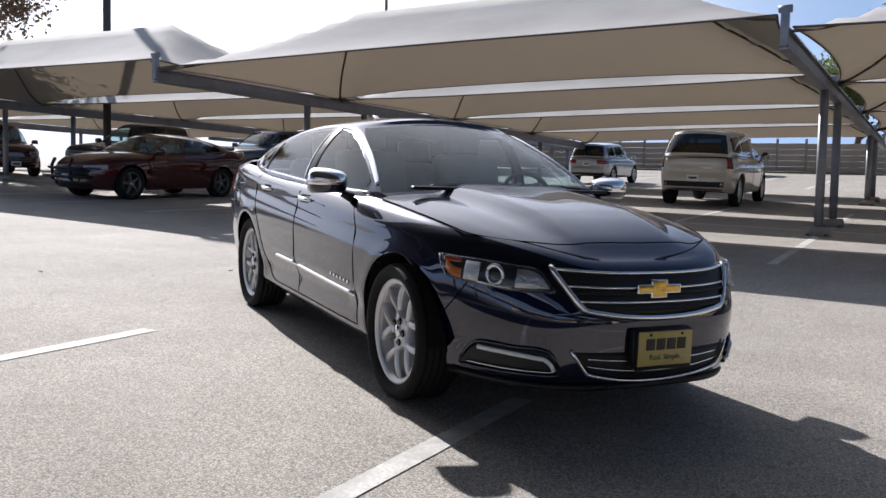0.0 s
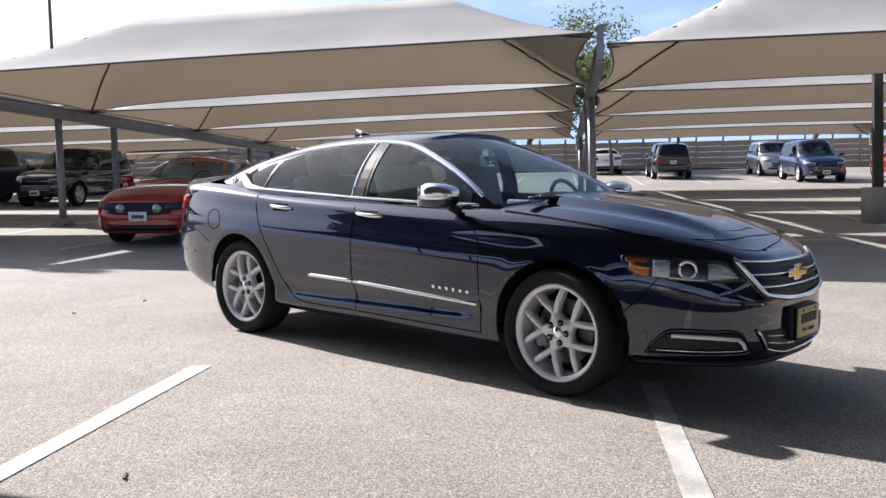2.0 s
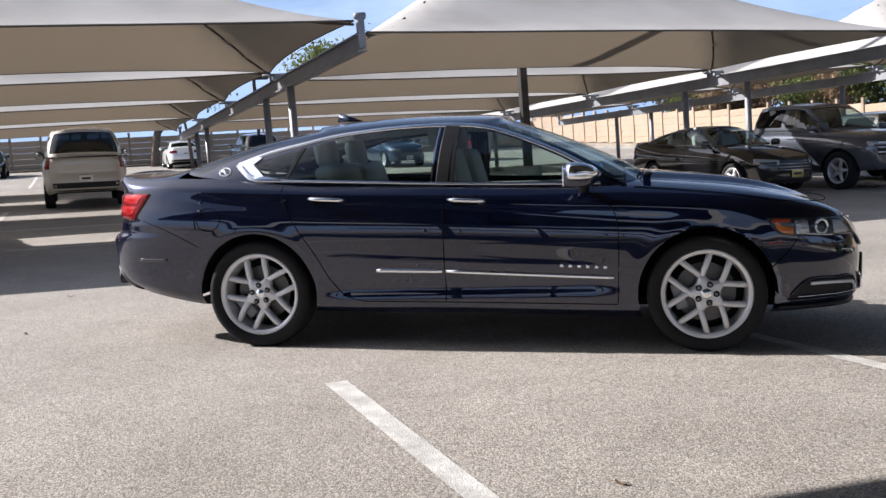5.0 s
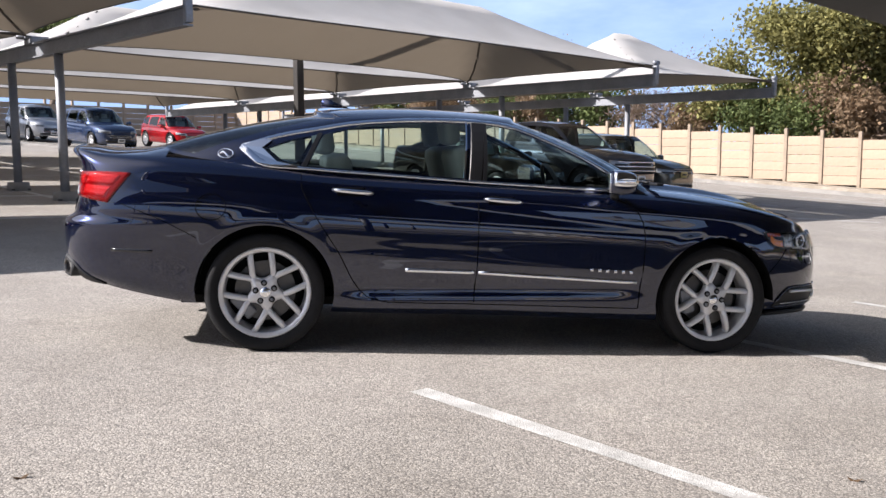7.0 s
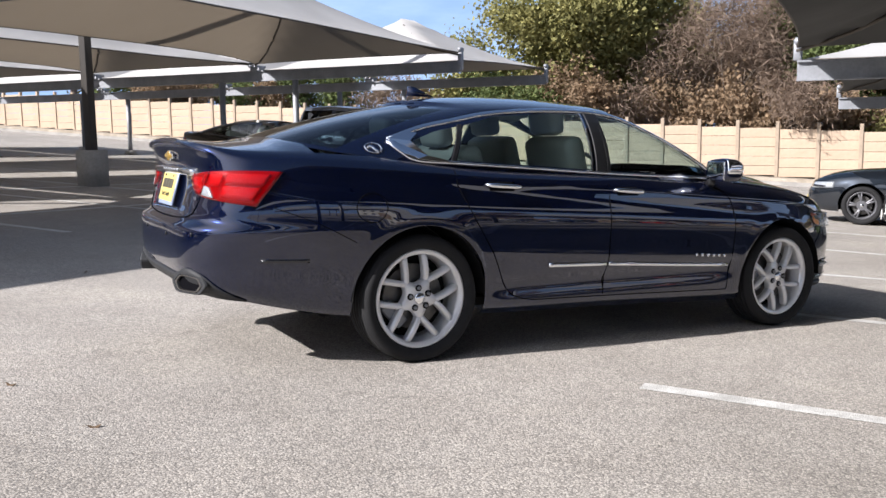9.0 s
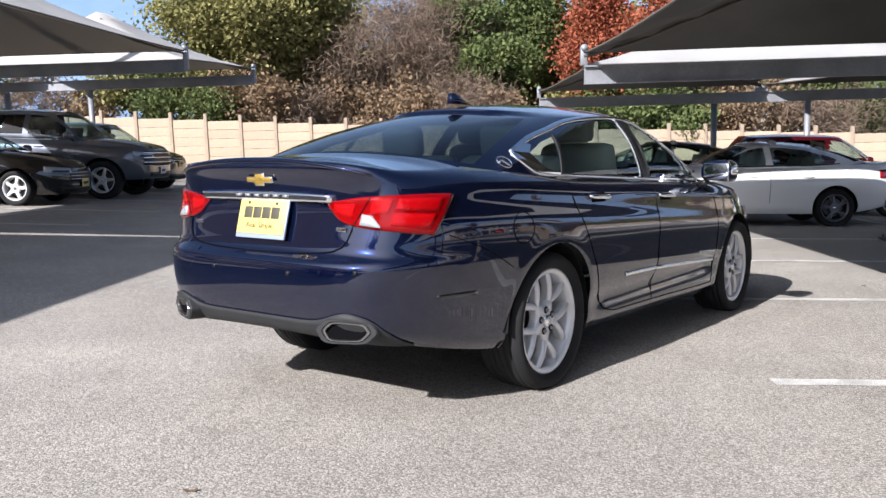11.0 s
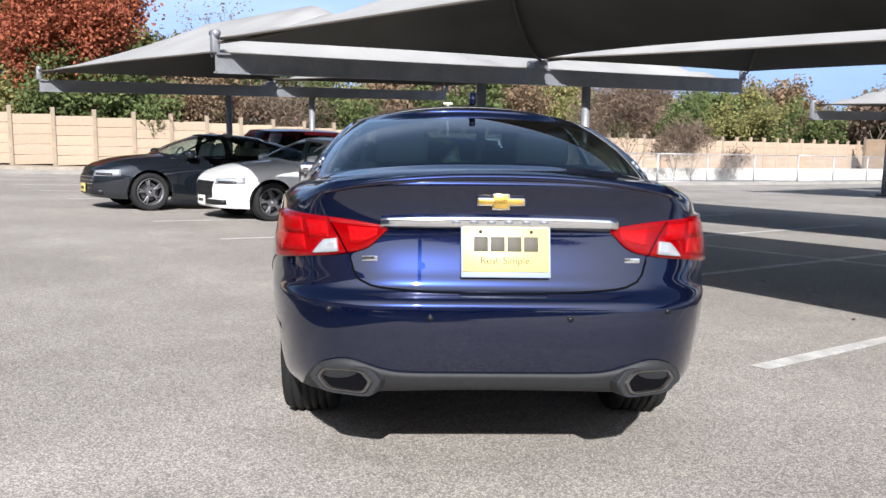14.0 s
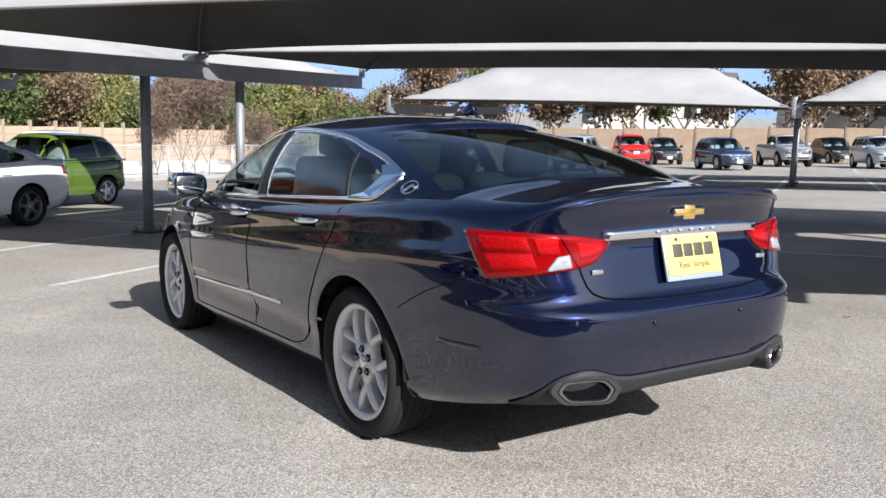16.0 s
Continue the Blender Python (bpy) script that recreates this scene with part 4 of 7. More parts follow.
def seat(root, x, y, z, mat, tall=1.0, wide=0.5):
    s = new("seat")
    s.parent = root
    s.matrix_basis = pose(x, y, z)
    for name, size, m, bv in (("cushion", (0.5, wide, 0.16), pose(0.05, 0, 0.08), 0.05), ("backrest", (0.15, wide, 0.58 * tall), pose(-0.27, 0, 0.42, 0, -16, 0), 0.055),
                              ("headrest", (0.11, min(0.27, wide * 0.55), 0.19), pose(-0.40, 0, 0.80 * (0.5 + 0.5 * tall), 0, -10, 0), 0.04)):
        bm = bmesh.new()
        add_box(bm, size, m, bv)
        part(name, bm, mat, s)
    return s


def make_car(name, m, sp, paint, label, group=""):
    """A parked car. sp: its measures; the hero gets every part, the others the same form with fewer."""
    root = thing(name, m, label, sp.get("category", "car"), group)
    sh = Shell(sp)
    rows = sp["rows"]
    verts, faces, ring, mm = skirt_faces(sh, rows)
    g = sp["cabin"]
    hero = sp.get("hero", False)
    hood = cap_faces(sh, verts, ring, mm, rows, g["bf"] - 0.12, 99, sp.get("capn", 14))
    boot = cap_faces(sh, verts, ring, mm, rows, -99, g["br"] + 0.12, sp.get("capn", 14)) if g["br"] - sp["xr"] > 0.12 else []
    groups = []
    xw_f, xw_r = sh.wheels[0][0], sh.wheels[1][0]
    for f in faces:
        c = sum((verts[v] for v in f), Vector()) / 4
        side = "_r" if c.y < 0 else "_l"
        q = "body"
        if c.x > xw_f + 0.30 and c.z < sh.zt(c.x) - 0.10 or c.x > sp["xf"] - 0.25:
            q = "front_bumper"
        elif c.x < xw_r - 0.30 and c.z < sp.get("zbump", 0.74):
            q = "rear_bumper"
        elif c.x < xw_r - 0.3 and abs(c.y) < sp.get("lid", 0.6) and c.x < sp["xr"] + 0.35:
            q = "boot_lid"
        elif c.x > sp["doors"][0][0]:
            q = "fender" + side
        else:
            for dn, poly in (("door", sp["doorp"][0]), ("rear_door", sp["doorp"][1] if len(sp["doorp"]) > 1 else None)):
                if poly and inside(poly, c.x, c.z):
                    q = dn + side
        groups.append(q)
    faces = faces + hood + boot
    groups += ["bonnet"] * len(hood) + ["boot_lid"] * len(boot)
    made = {}
    for gname, me in split_mesh(verts, faces, groups).items():
        me.materials.append(paint)
        made[gname] = part(gname.replace("_r", "").replace("_l", "") if gname[-2:] in ("_r", "_l") else gname, me, None, root)
    cv, cf, info, cring, cm = cabin_grid(sh, sp, sp["cn"], sp["crows"])
    cg = cabin_split(cv, cf, info, cring, cm, sp["crows"], sp)
    for gname, me in split_mesh(cv, cf, cg).items():
        glass = gname != "roof"
        dark = gname[:-2] in sp.get("privacy", ()) or gname in sp.get("privacy", ())
        me.materials.append((PRIVACY_GLASS if dark else CLEAR_GLASS if gname == "windscreen" else BACK_GLASS if gname == "rear_window" else CAR_GLASS) if glass else sp.get("roof_paint", paint))
        ob = part(gname if not glass or gname in ("windscreen", "rear_window") else "side_window", me, None, root)
    # underbody, wheel wells
    bm = bmesh.new()
    zb = min(v for _, v in sp["zb"]) + 0.03
    add_box(bm, (sh.wheels[0][0] - sh.wheels[1][0] + 1.0, sp["w"] * 1.45, 0.05), pose((sh.wheels[0][0] + sh.wheels[1][0]) / 2, 0, zb + 0.04))
    add_box(bm, (0.5, sp["w"] * 1.3, 0.04), pose(sp["xr"] + 0.42, 0, sh.zb(sp["xr"] + 0.3) + 0.10))
    add_box(bm, (0.45, sp["w"] * 1.3, 0.04), pose(sp["xf"] - 0.45, 0, zb + 0.06))
    for cx, cz in sh.wheels:
        for s in (-1, 1):
            y0, y1 = s * (sp["w"] - 0.05), s * (sp["w"] - 0.34)
            for k in range(14):
                a0, a1 = math.pi * k / 14, math.pi * (k + 1) / 14
                q = [bm.verts.new((cx + math.cos(a) * (sh.rarch + 0.004), y, cz + math.sin(a) * (sh.rarch + 0.004))) for a, y in ((a0, y0), (a1, y0), (a1, y1), (a0, y1))]
                bm.faces.new(q)
                w = [bm.verts.new((cx, y1, cz)), bm.verts.new((cx + math.cos(a0) * sh.rarch, y1, cz + math.sin(a0) * sh.rarch)),
                     bm.verts.new((cx + math.cos(a1) * sh.rarch, y1, cz + math.sin(a1) * sh.rarch))]
                bm.faces.new(w)
    part("underbody", bm, UNDERSIDE, root, smooth=False)
    # wheels
    for cx, cz in sh.wheels:
        for s in (-1, 1):
            put_wheel(root, cx, s * sp["track"], cz, sp["tyre"], sp["rim"], sp.get("tw", 0.23), sp.get("style", "five"), 64 if hero else 28, sp.get("rim_mat", ALLOY), spin=(16.0 if cx > 0 else 44.0) if hero else 13.0 * s)
    # cabin tub
    bm = bmesh.new()
    zf = 0.42
    belt = sh.zt(0.0) - 0.06
    for s in (-1, 1):
        sill = max(z for _, z in sh.wheels) + sh.rarch + 0.06
        add_box(bm, (g["bf"] - g["br"] - 0.5, 0.06, belt - sill), pose((g["bf"] + g["br"]) / 2, s * (g["bw"] - 0.07), (belt + sill) / 2))
    add_box(bm, (g["bf"] - g["br"] - 0.3, g["bw"] * 2 - 0.62, 0.04), pose((g["bf"] + g["br"]) / 2, 0, zf))
    f0, f1 = sh.wheels[1][0] + sh.rarch + 0.02, sh.wheels[0][0] - sh.rarch - 0.02
    add_box(bm, (f1 - f0, sp["w"] * 2 - 0.16, 0.04), pose((f0 + f1) / 2, 0, zf - 0.045))
    dash_x = g["bf"] - 0.42
    add_box(bm, (0.62, g["bw"] * 2 - 0.16, 0.34), pose(dash_x, 0, sh.zt(dash_x) - 0.20, 0, 6, 0), 0.06)
    part("cabin_trim", bm, DASH, root)
    sm = sp.get("seats", LEATHER)
    if hero:
        zr = curve_table(g["zr"])
        bm = bmesh.new()
        rows_ = []
        for i in range(13):
            x = g["tr"] + 0.02 + (g["tf"] - g["tr"] - 0.06) * i / 12
            rows_.append([bm.verts.new((x, y, zr(x) + g["crown"] * (1 - (abs(y) / g["tw"]) ** 2.2) - 0.035)) for y in [-0.56 + 1.12 * j / 10 for j in range(11)]])
        for r0, r1 in zip(rows_, rows_[1:]):
            for j in range(10):
                bm.faces.new((r0[j], r1[j], r1[j + 1], r0[j + 1]))
        part("headliner", bm, HEADLINER, root, "pale grey cloth roof lining")
        for s in (-1, 1):
            for x0, x1 in ((-1.05, -0.25), (-0.12, 0.66)):
                bm = bmesh.new()
                add_box(bm, (x1 - x0, 0.03, 0.26), pose((x0 + x1) / 2, s * (g["bw"] - 0.118), belt - 0.10, 0, 0, 0), 0.01)
                part("door_panel", bm, sm, root)
    for s in (-1, 1):
        seat(root, sp["seatx"], s * 0.37, zf + 0.14, sm)
    if sp.get("rear_seat", True):
        for s in (-1, 1):
            seat(root, sp["seatx"] - 0.80, s * 0.36, zf + 0.10, sm, 0.86, 0.66)
    bm = bmesh.new()
    add_box(bm, (max(0.2, sp["seatx"] - 1.15 - g["br"]), g["bw"] * 1.7, 0.03), pose((sp["seatx"] - 1.2 + g["br"]) / 2, 0, sh.zt(sp["seatx"] - 1.3) - 0.0))
    part("parcel_shelf", bm, DASH, root)
    bm = bmesh.new()
    ring_pts = [(0.0, 0.185 * math.cos(k * math.tau / 24), 0.185 * math.sin(k * math.tau / 24)) for k in range(25)]
    wm = pose(sp["seatx"] + 0.55, 0.37, zf + 0.57, 0, -22, 0)
    add_tube(bm, [wm @ Vector(p) for p in ring_pts], 0.015, 8, False)
    add_box(bm, (0.05, 0.14, 0.12), wm, 0.02)
    add_box(bm, (0.02, 0.34, 0.03), wm)
    part("steering_wheel", bm, DASH, root)
    off = len(verts)
    skin = BVHTree.FromPolygons(list(verts) + list(cv), [tuple(f) for f in faces] + [tuple(v + off for v in f) for f in cf]) if hero else None
    return root, sh, made, skin


def tube_on(root, name, pts, r, mat, label="", seg=6):
    bm = bmesh.new()
    add_tube(bm, pts, r, seg)
    return part(name, bm, mat, root, label)


def strip(bm, pts, half, lift, normal_side):
    """A raised flat moulding along points on a flank: half its height in z, lift its depth."""
    prev = None
    for p in pts:
        p = Vector(p)
        n = Vector((0, normal_side, 0))
        cur = [bm.verts.new(p + Vector((0, 0, -half))), bm.verts.new(p + n * lift + Vector((0, 0, -half * 0.6))), bm.verts.new(p + n * lift + Vector((0, 0, half * 0.6))), bm.verts.new(p + Vector((0, 0, half)))]
        if prev:
            for e in range(3):
                bm.faces.new((prev[e], prev[e + 1], cur[e + 1], cur[e]))
        else:
            bm.faces.new(cur)
        prev = cur
    bm.faces.new(prev[::-1])
    bmesh.ops.recalc_face_normals(bm, faces=bm.faces)

# ---- the navy saloon ----
RED_AMBER = material("orange_red_lens", (0.45, 0.06, 0.015), 0.15, coat=1.0)
TILT = math.degrees(math.atan(-SLOPE))
NAVY = car_paint("navy_metallic", (0.0026, 0.0058, 0.026), 0.65, 0.35, 0.24)
DOOR_F = [(-0.17, 0.30), (0.895, 0.27), (0.91, 0.57), (0.905, 0.82), (0.62, 1.2), (-0.18, 1.2)]
DOOR_R = [(-0.17, 0.30), (-0.17, 1.2), (-1.22, 1.2), (-1.222, 0.968), (-1.116, 0.774), (-0.995, 0.594), (-0.906, 0.428), (-0.80, 0.32)]
HERO = dict(
    hero=True, n=330, rows=46, capn=34, cn=200, crows=22, creases=True, category="car",
    xf=2.415, xr=-2.63, w=0.922, nf=3.6, nr=5.6,
    wheels=[(1.4185, 0.348), (-1.4185, 0.348)], rarch=0.402, tyre=0.35, rim=0.264, tw=0.245, track=0.768, style="y10",
    zt=[(-2.7, 1.06), (-2.3, 1.095), (-1.8, 1.105), (-1.4, 1.085), (-1.0, 1.06), (0.0, 1.035), (0.6, 1.01), (0.95, 0.995), (1.3, 0.965), (1.7, 0.915),
        (2.0, 0.855), (2.25, 0.80), (2.46, 0.76)],
    zc=[(-2.7, 1.160), (-2.56, 1.166), (-2.4, 1.160), (-2.2, 1.174), (-2.0, 1.205), (0.9, 1.085), (1.1, 1.07), (1.6, 1.02), (1.92, 0.965), (2.14, 0.905), (2.3, 0.85), (2.46, 0.785)],
    zb=[(-2.7, 0.41), (-2.45, 0.37), (-2.1, 0.31), (-1.85, 0.275), (-1.0, 0.235), (0.0, 0.225), (1.0, 0.205), (1.8, 0.215), (2.2, 0.225), (2.46, 0.235)],
    side=[(0, 0.095), (0.05, 0.056), (0.12, 0.044), (0.22, 0.034), (0.36, 0.016), (0.5, 0.005), (0.62, 0.0), (0.75, 0.008), (0.85, 0.028), (0.93, 0.056), (1.0, 0.10)],
    front=[(0.2, 0.13), (0.25, 0.055), (0.31, 0.010), (0.45, 0.004), (0.55, 0.002), (0.62, 0.020), (0.70, 0.05), (0.76, 0.075), (0.80, 0.105), (0.9, 0.16)],
    rear=[(0.36, 0.13), (0.42, 0.055), (0.50, 0.018), (0.60, 0.002), (0.69, 0.0), (0.73, 0.010), (0.757, 0.050), (0.82, 0.072), (0.95, 0.102), (1.02, 0.098), (1.08, 0.082), (1.115, 0.060), (1.14, 0.044), (1.17, 0.046)],
    zbump=0.745, lid=0.62, doors=[(0.905, 0)], doorp=[DOOR_F, DOOR_R], seatx=0.12,
    cabin=dict(bf=1.08, br=-2.12, tf=0.15, tr=-1.14, bw=0.828, tw=0.60, nf=6.4, nr=4.2, crown=0.082, bulge=0.035,
               zr=[(-1.3, 1.345), (-1.0, 1.39), (-0.5, 1.42), (0.0, 1.415), (0.2, 1.395)],
               screen=(0.90, 0.05, 0.95), backlight=(0.84, 0.06, 0.93),
               panes=dict(quarter=[(-1.45, 1.192), (-1.28, 1.255), (-1.135, 1.285), (-1.235, 1.095), (-1.36, 1.115)],
                          rear=[(-1.10, 1.29), (-0.87, 1.355), (-0.456, 1.392), (-0.21, 1.397), (-0.245, 1.06), (-0.67, 1.078), (-1.19, 1.098)],
                          front=[(-0.09, 1.396), (0.09, 1.372), (0.33, 1.290), (0.55, 1.192), (0.72, 1.098), (0.74, 1.035), (0.2, 1.045), (-0.115, 1.056)])),
)


def cabin_flank(sp, sh, x, z, side, out=0.0):
    """A point on the cabin's flank at x, z."""
    g = sp["cabin"]
    z0 = sh.zt(x) - 0.012
    z1 = curve_table(g["zr"])(x)
    w = max(-0.2, min(1.1, (z - z0) / (z1 - z0)))
    a = ((g["bf"] - g["br"]) * (1 - w) + (g["tf"] - g["tr"]) * w) / 2
    c = ((g["bf"] + g["br"]) * (1 - w) + (g["tf"] + g["tr"]) * w) / 2
    ux = max(-0.999, min(0.999, (x - c) / a))
    e = g["nf"] if ux > 0 else g["nr"]
    uy = (1 - abs(ux) ** e) ** (1 / e)
    y = (g["bw"] * (1 - w) + g["tw"] * w + max(0, 4 * w * (1 - w)) * g["bulge"]) * uy + out + 0.013 * max(0.0, 4 * w * (1 - w)) + 0.004
    return Vector((x, side * y, z))


def on_skin(skin, sp, sh, x, z, side, out=0.0):
    """A point on the car's outer skin at x, z, a little off the surface."""
    hit, n, _, _ = skin.ray_cast(Vector((x, side * 2.0, z)), Vector((0, -side, 0)))
    if hit is None or abs(hit.y) < 0.50:
        return cabin_flank(sp, sh, x, z, side, out)
    if n.y * side < 0:
        n = -n
    return hit + n * out


def ribbon(f, pts, half, lift):
    """A flat raised strip along x, z points of a surface f(x, z, out); half: its half width at a point."""
    bm = bmesh.new()
    prev = None
    for i, (x, z) in enumerate(pts):
        (xa, za), (xb, zb_) = pts[max(0, i - 1)], pts[min(len(pts) - 1, i + 1)]
        k = math.hypot(xb - xa, zb_ - za)
        nx, nz = -(zb_ - za) / k, (xb - xa) / k
        h = half(x)
        cur = [bm.verts.new(f(x + nx * h * e, z + nz * h * e, o)) for e, o in ((-1, -0.004), (-0.92, lift * 0.75), (-0.5, lift), (0.5, lift), (0.92, lift * 0.75), (1, -0.004))]
        if prev:
            for e in range(5):
                bm.faces.new((prev[e], prev[e + 1], cur[e + 1], cur[e]))
        else:
            bm.faces.new(cur)
        prev = cur
    bm.faces.new(prev[::-1])
    bmesh.ops.recalc_face_normals(bm, faces=bm.faces)
    return bm


def dense(pts, step=0.06):
    """Points along a smooth curve through the given ones."""
    out = []
    for i in range(len(pts) - 1):
        p0, p1, p2, p3 = (pts[max(0, min(len(pts) - 1, i + d))] for d in (-1, 0, 1, 2))
        n = max(2, int(math.dist(p1, p2) / step))
        for k in range(n):
            t = k / n
            out.append(tuple(0.5 * (2 * b + (c - a) * t + (2 * a - 5 * b + 4 * c - d) * t * t + (3 * b - a - 3 * c + d) * t**3) for a, b, c, d in zip(p0, p1, p2, p3)))
    return out + [tuple(pts[-1])]


def lettering(text, size, mat, parent, m, depth=0.002):
    cu = bpy.data.curves.new("lettering", "FONT")
    cu.body = text
    cu.size = size
    cu.extrude = depth
    cu.align_x = "CENTER"
    ob = bpy.data.objects.new("lettering", cu)
    me = bpy.data.meshes.new_from_object(ob)
    bpy.data.objects.remove(ob)
    me.materials.append(mat)
    return part("lettering", me, None, parent, m=m)


def licence_plate(root, m, frame_mat, mirror=1):
    """Dealer plate: yellow, two dark bars for the name and a readable line below. Faces +z of m, y up."""
    p = new("licence_plate")
    p.parent = root
    p.matrix_basis = m
    p["label"] = "yellow dealer plate with dark writing"
    bm = bmesh.new()
    add_box(bm, (0.318, 0.180, 0.012), pose(0, -0.006, 0), 0.004)
    part("plate_frame", bm, frame_mat, p)
    bm = bmesh.new()
    add_box(bm, (0.306, 0.156, 0.008), pose(0, 0.002, 0.007), 0.003)
    part("plate_face", bm, PLATE_YELLOW, p)
    for k in range(4):
        bm = bmesh.new()
        add_box(bm, (0.050, 0.052, 0.003), pose(-0.0885 + 0.059 * k, 0.022, 0.0125), 0.001)
        part("name_bar", bm, INK, p)
    lettering("Real. Simple.", 0.036, INK, p, pose(0, -0.048, 0.0115), 0.001)
    for sx in (-1, 1):
        bm = bmesh.new()
        add_cyl(bm, 0.007, 0.006, 0.006, pose(sx * 0.09, 0.066, 0.013), 10)
        part("plate_screw", bm, STEEL_DARK, p)
    return p


def door_mirror(root, sp, sh, s, cap_mat, base_mat, x=0.66, y=0.99, z=1.08, size=(0.13, 0.21, 0.145)):
    bm = bmesh.new()
    r = bmesh.ops.create_uvsphere(bm, u_segments=20, v_segments=12, radius=1.0)
    for v in bm.verts:
        c = v.co
        c.x = max(c.x, -0.35)
        e = 0.6
        c.y = math.copysign(abs(c.y) ** e, c.y)
        c.z = max(-0.8, math.copysign(abs(c.z) ** e, c.z)) * (1.0 + 0.12 * c.y * s)
    bmesh.ops.transform(bm, matrix=pose(x, s * y, z, 0, 0, s * 14) @ Matrix.Diagonal((size[0] * 0.75, size[1] / 2, size[2] / 2, 1)), verts=bm.verts)
    mi = part("door_mirror", bm, base_mat, root)
    if cap_mat:
        bm = bmesh.new()
        bmesh.ops.create_uvsphere(bm, u_segments=20, v_segments=12, radius=1.03)
        for v in bm.verts:
            c = v.co
            c.x = max(c.x, -0.2)
            c.y = math.copysign(abs(c.y) ** 0.6, c.y)
            c.z = max(-0.20, math.copysign(abs(c.z) ** 0.6, c.z)) * (1.0 + 0.12 * c.y * s)
        bmesh.ops.transform(bm, matrix=pose(x, s * y, z, 0, 0, s * 14) @ Matrix.Diagonal((size[0] * 0.75, size[1] / 2, size[2] / 2, 1)), verts=bm.verts)
        part("mirror_cap", bm, cap_mat, mi, "bright chrome mirror cap")
    bm = bmesh.new()
    add_box(bm, (0.012, size[1] * 0.84, size[2] * 0.78), pose(x - size[0] * 0.27, s * y, z, 0, 0, s * 14), 0.004)
    part("mirror_glass", bm, CHROME, mi)
    bm = bmesh.new()
    add_tube(bm, [(x + 0.02, s * (y - size[1] * 0.35), z - size[2] * 0.42), (x + 0.05, s * (sp["w"] - 0.08), z - size[2] * 0.62)], [0.022, 0.03], 8)
    part("mirror_arm", bm, BLACK_TRIM, mi)


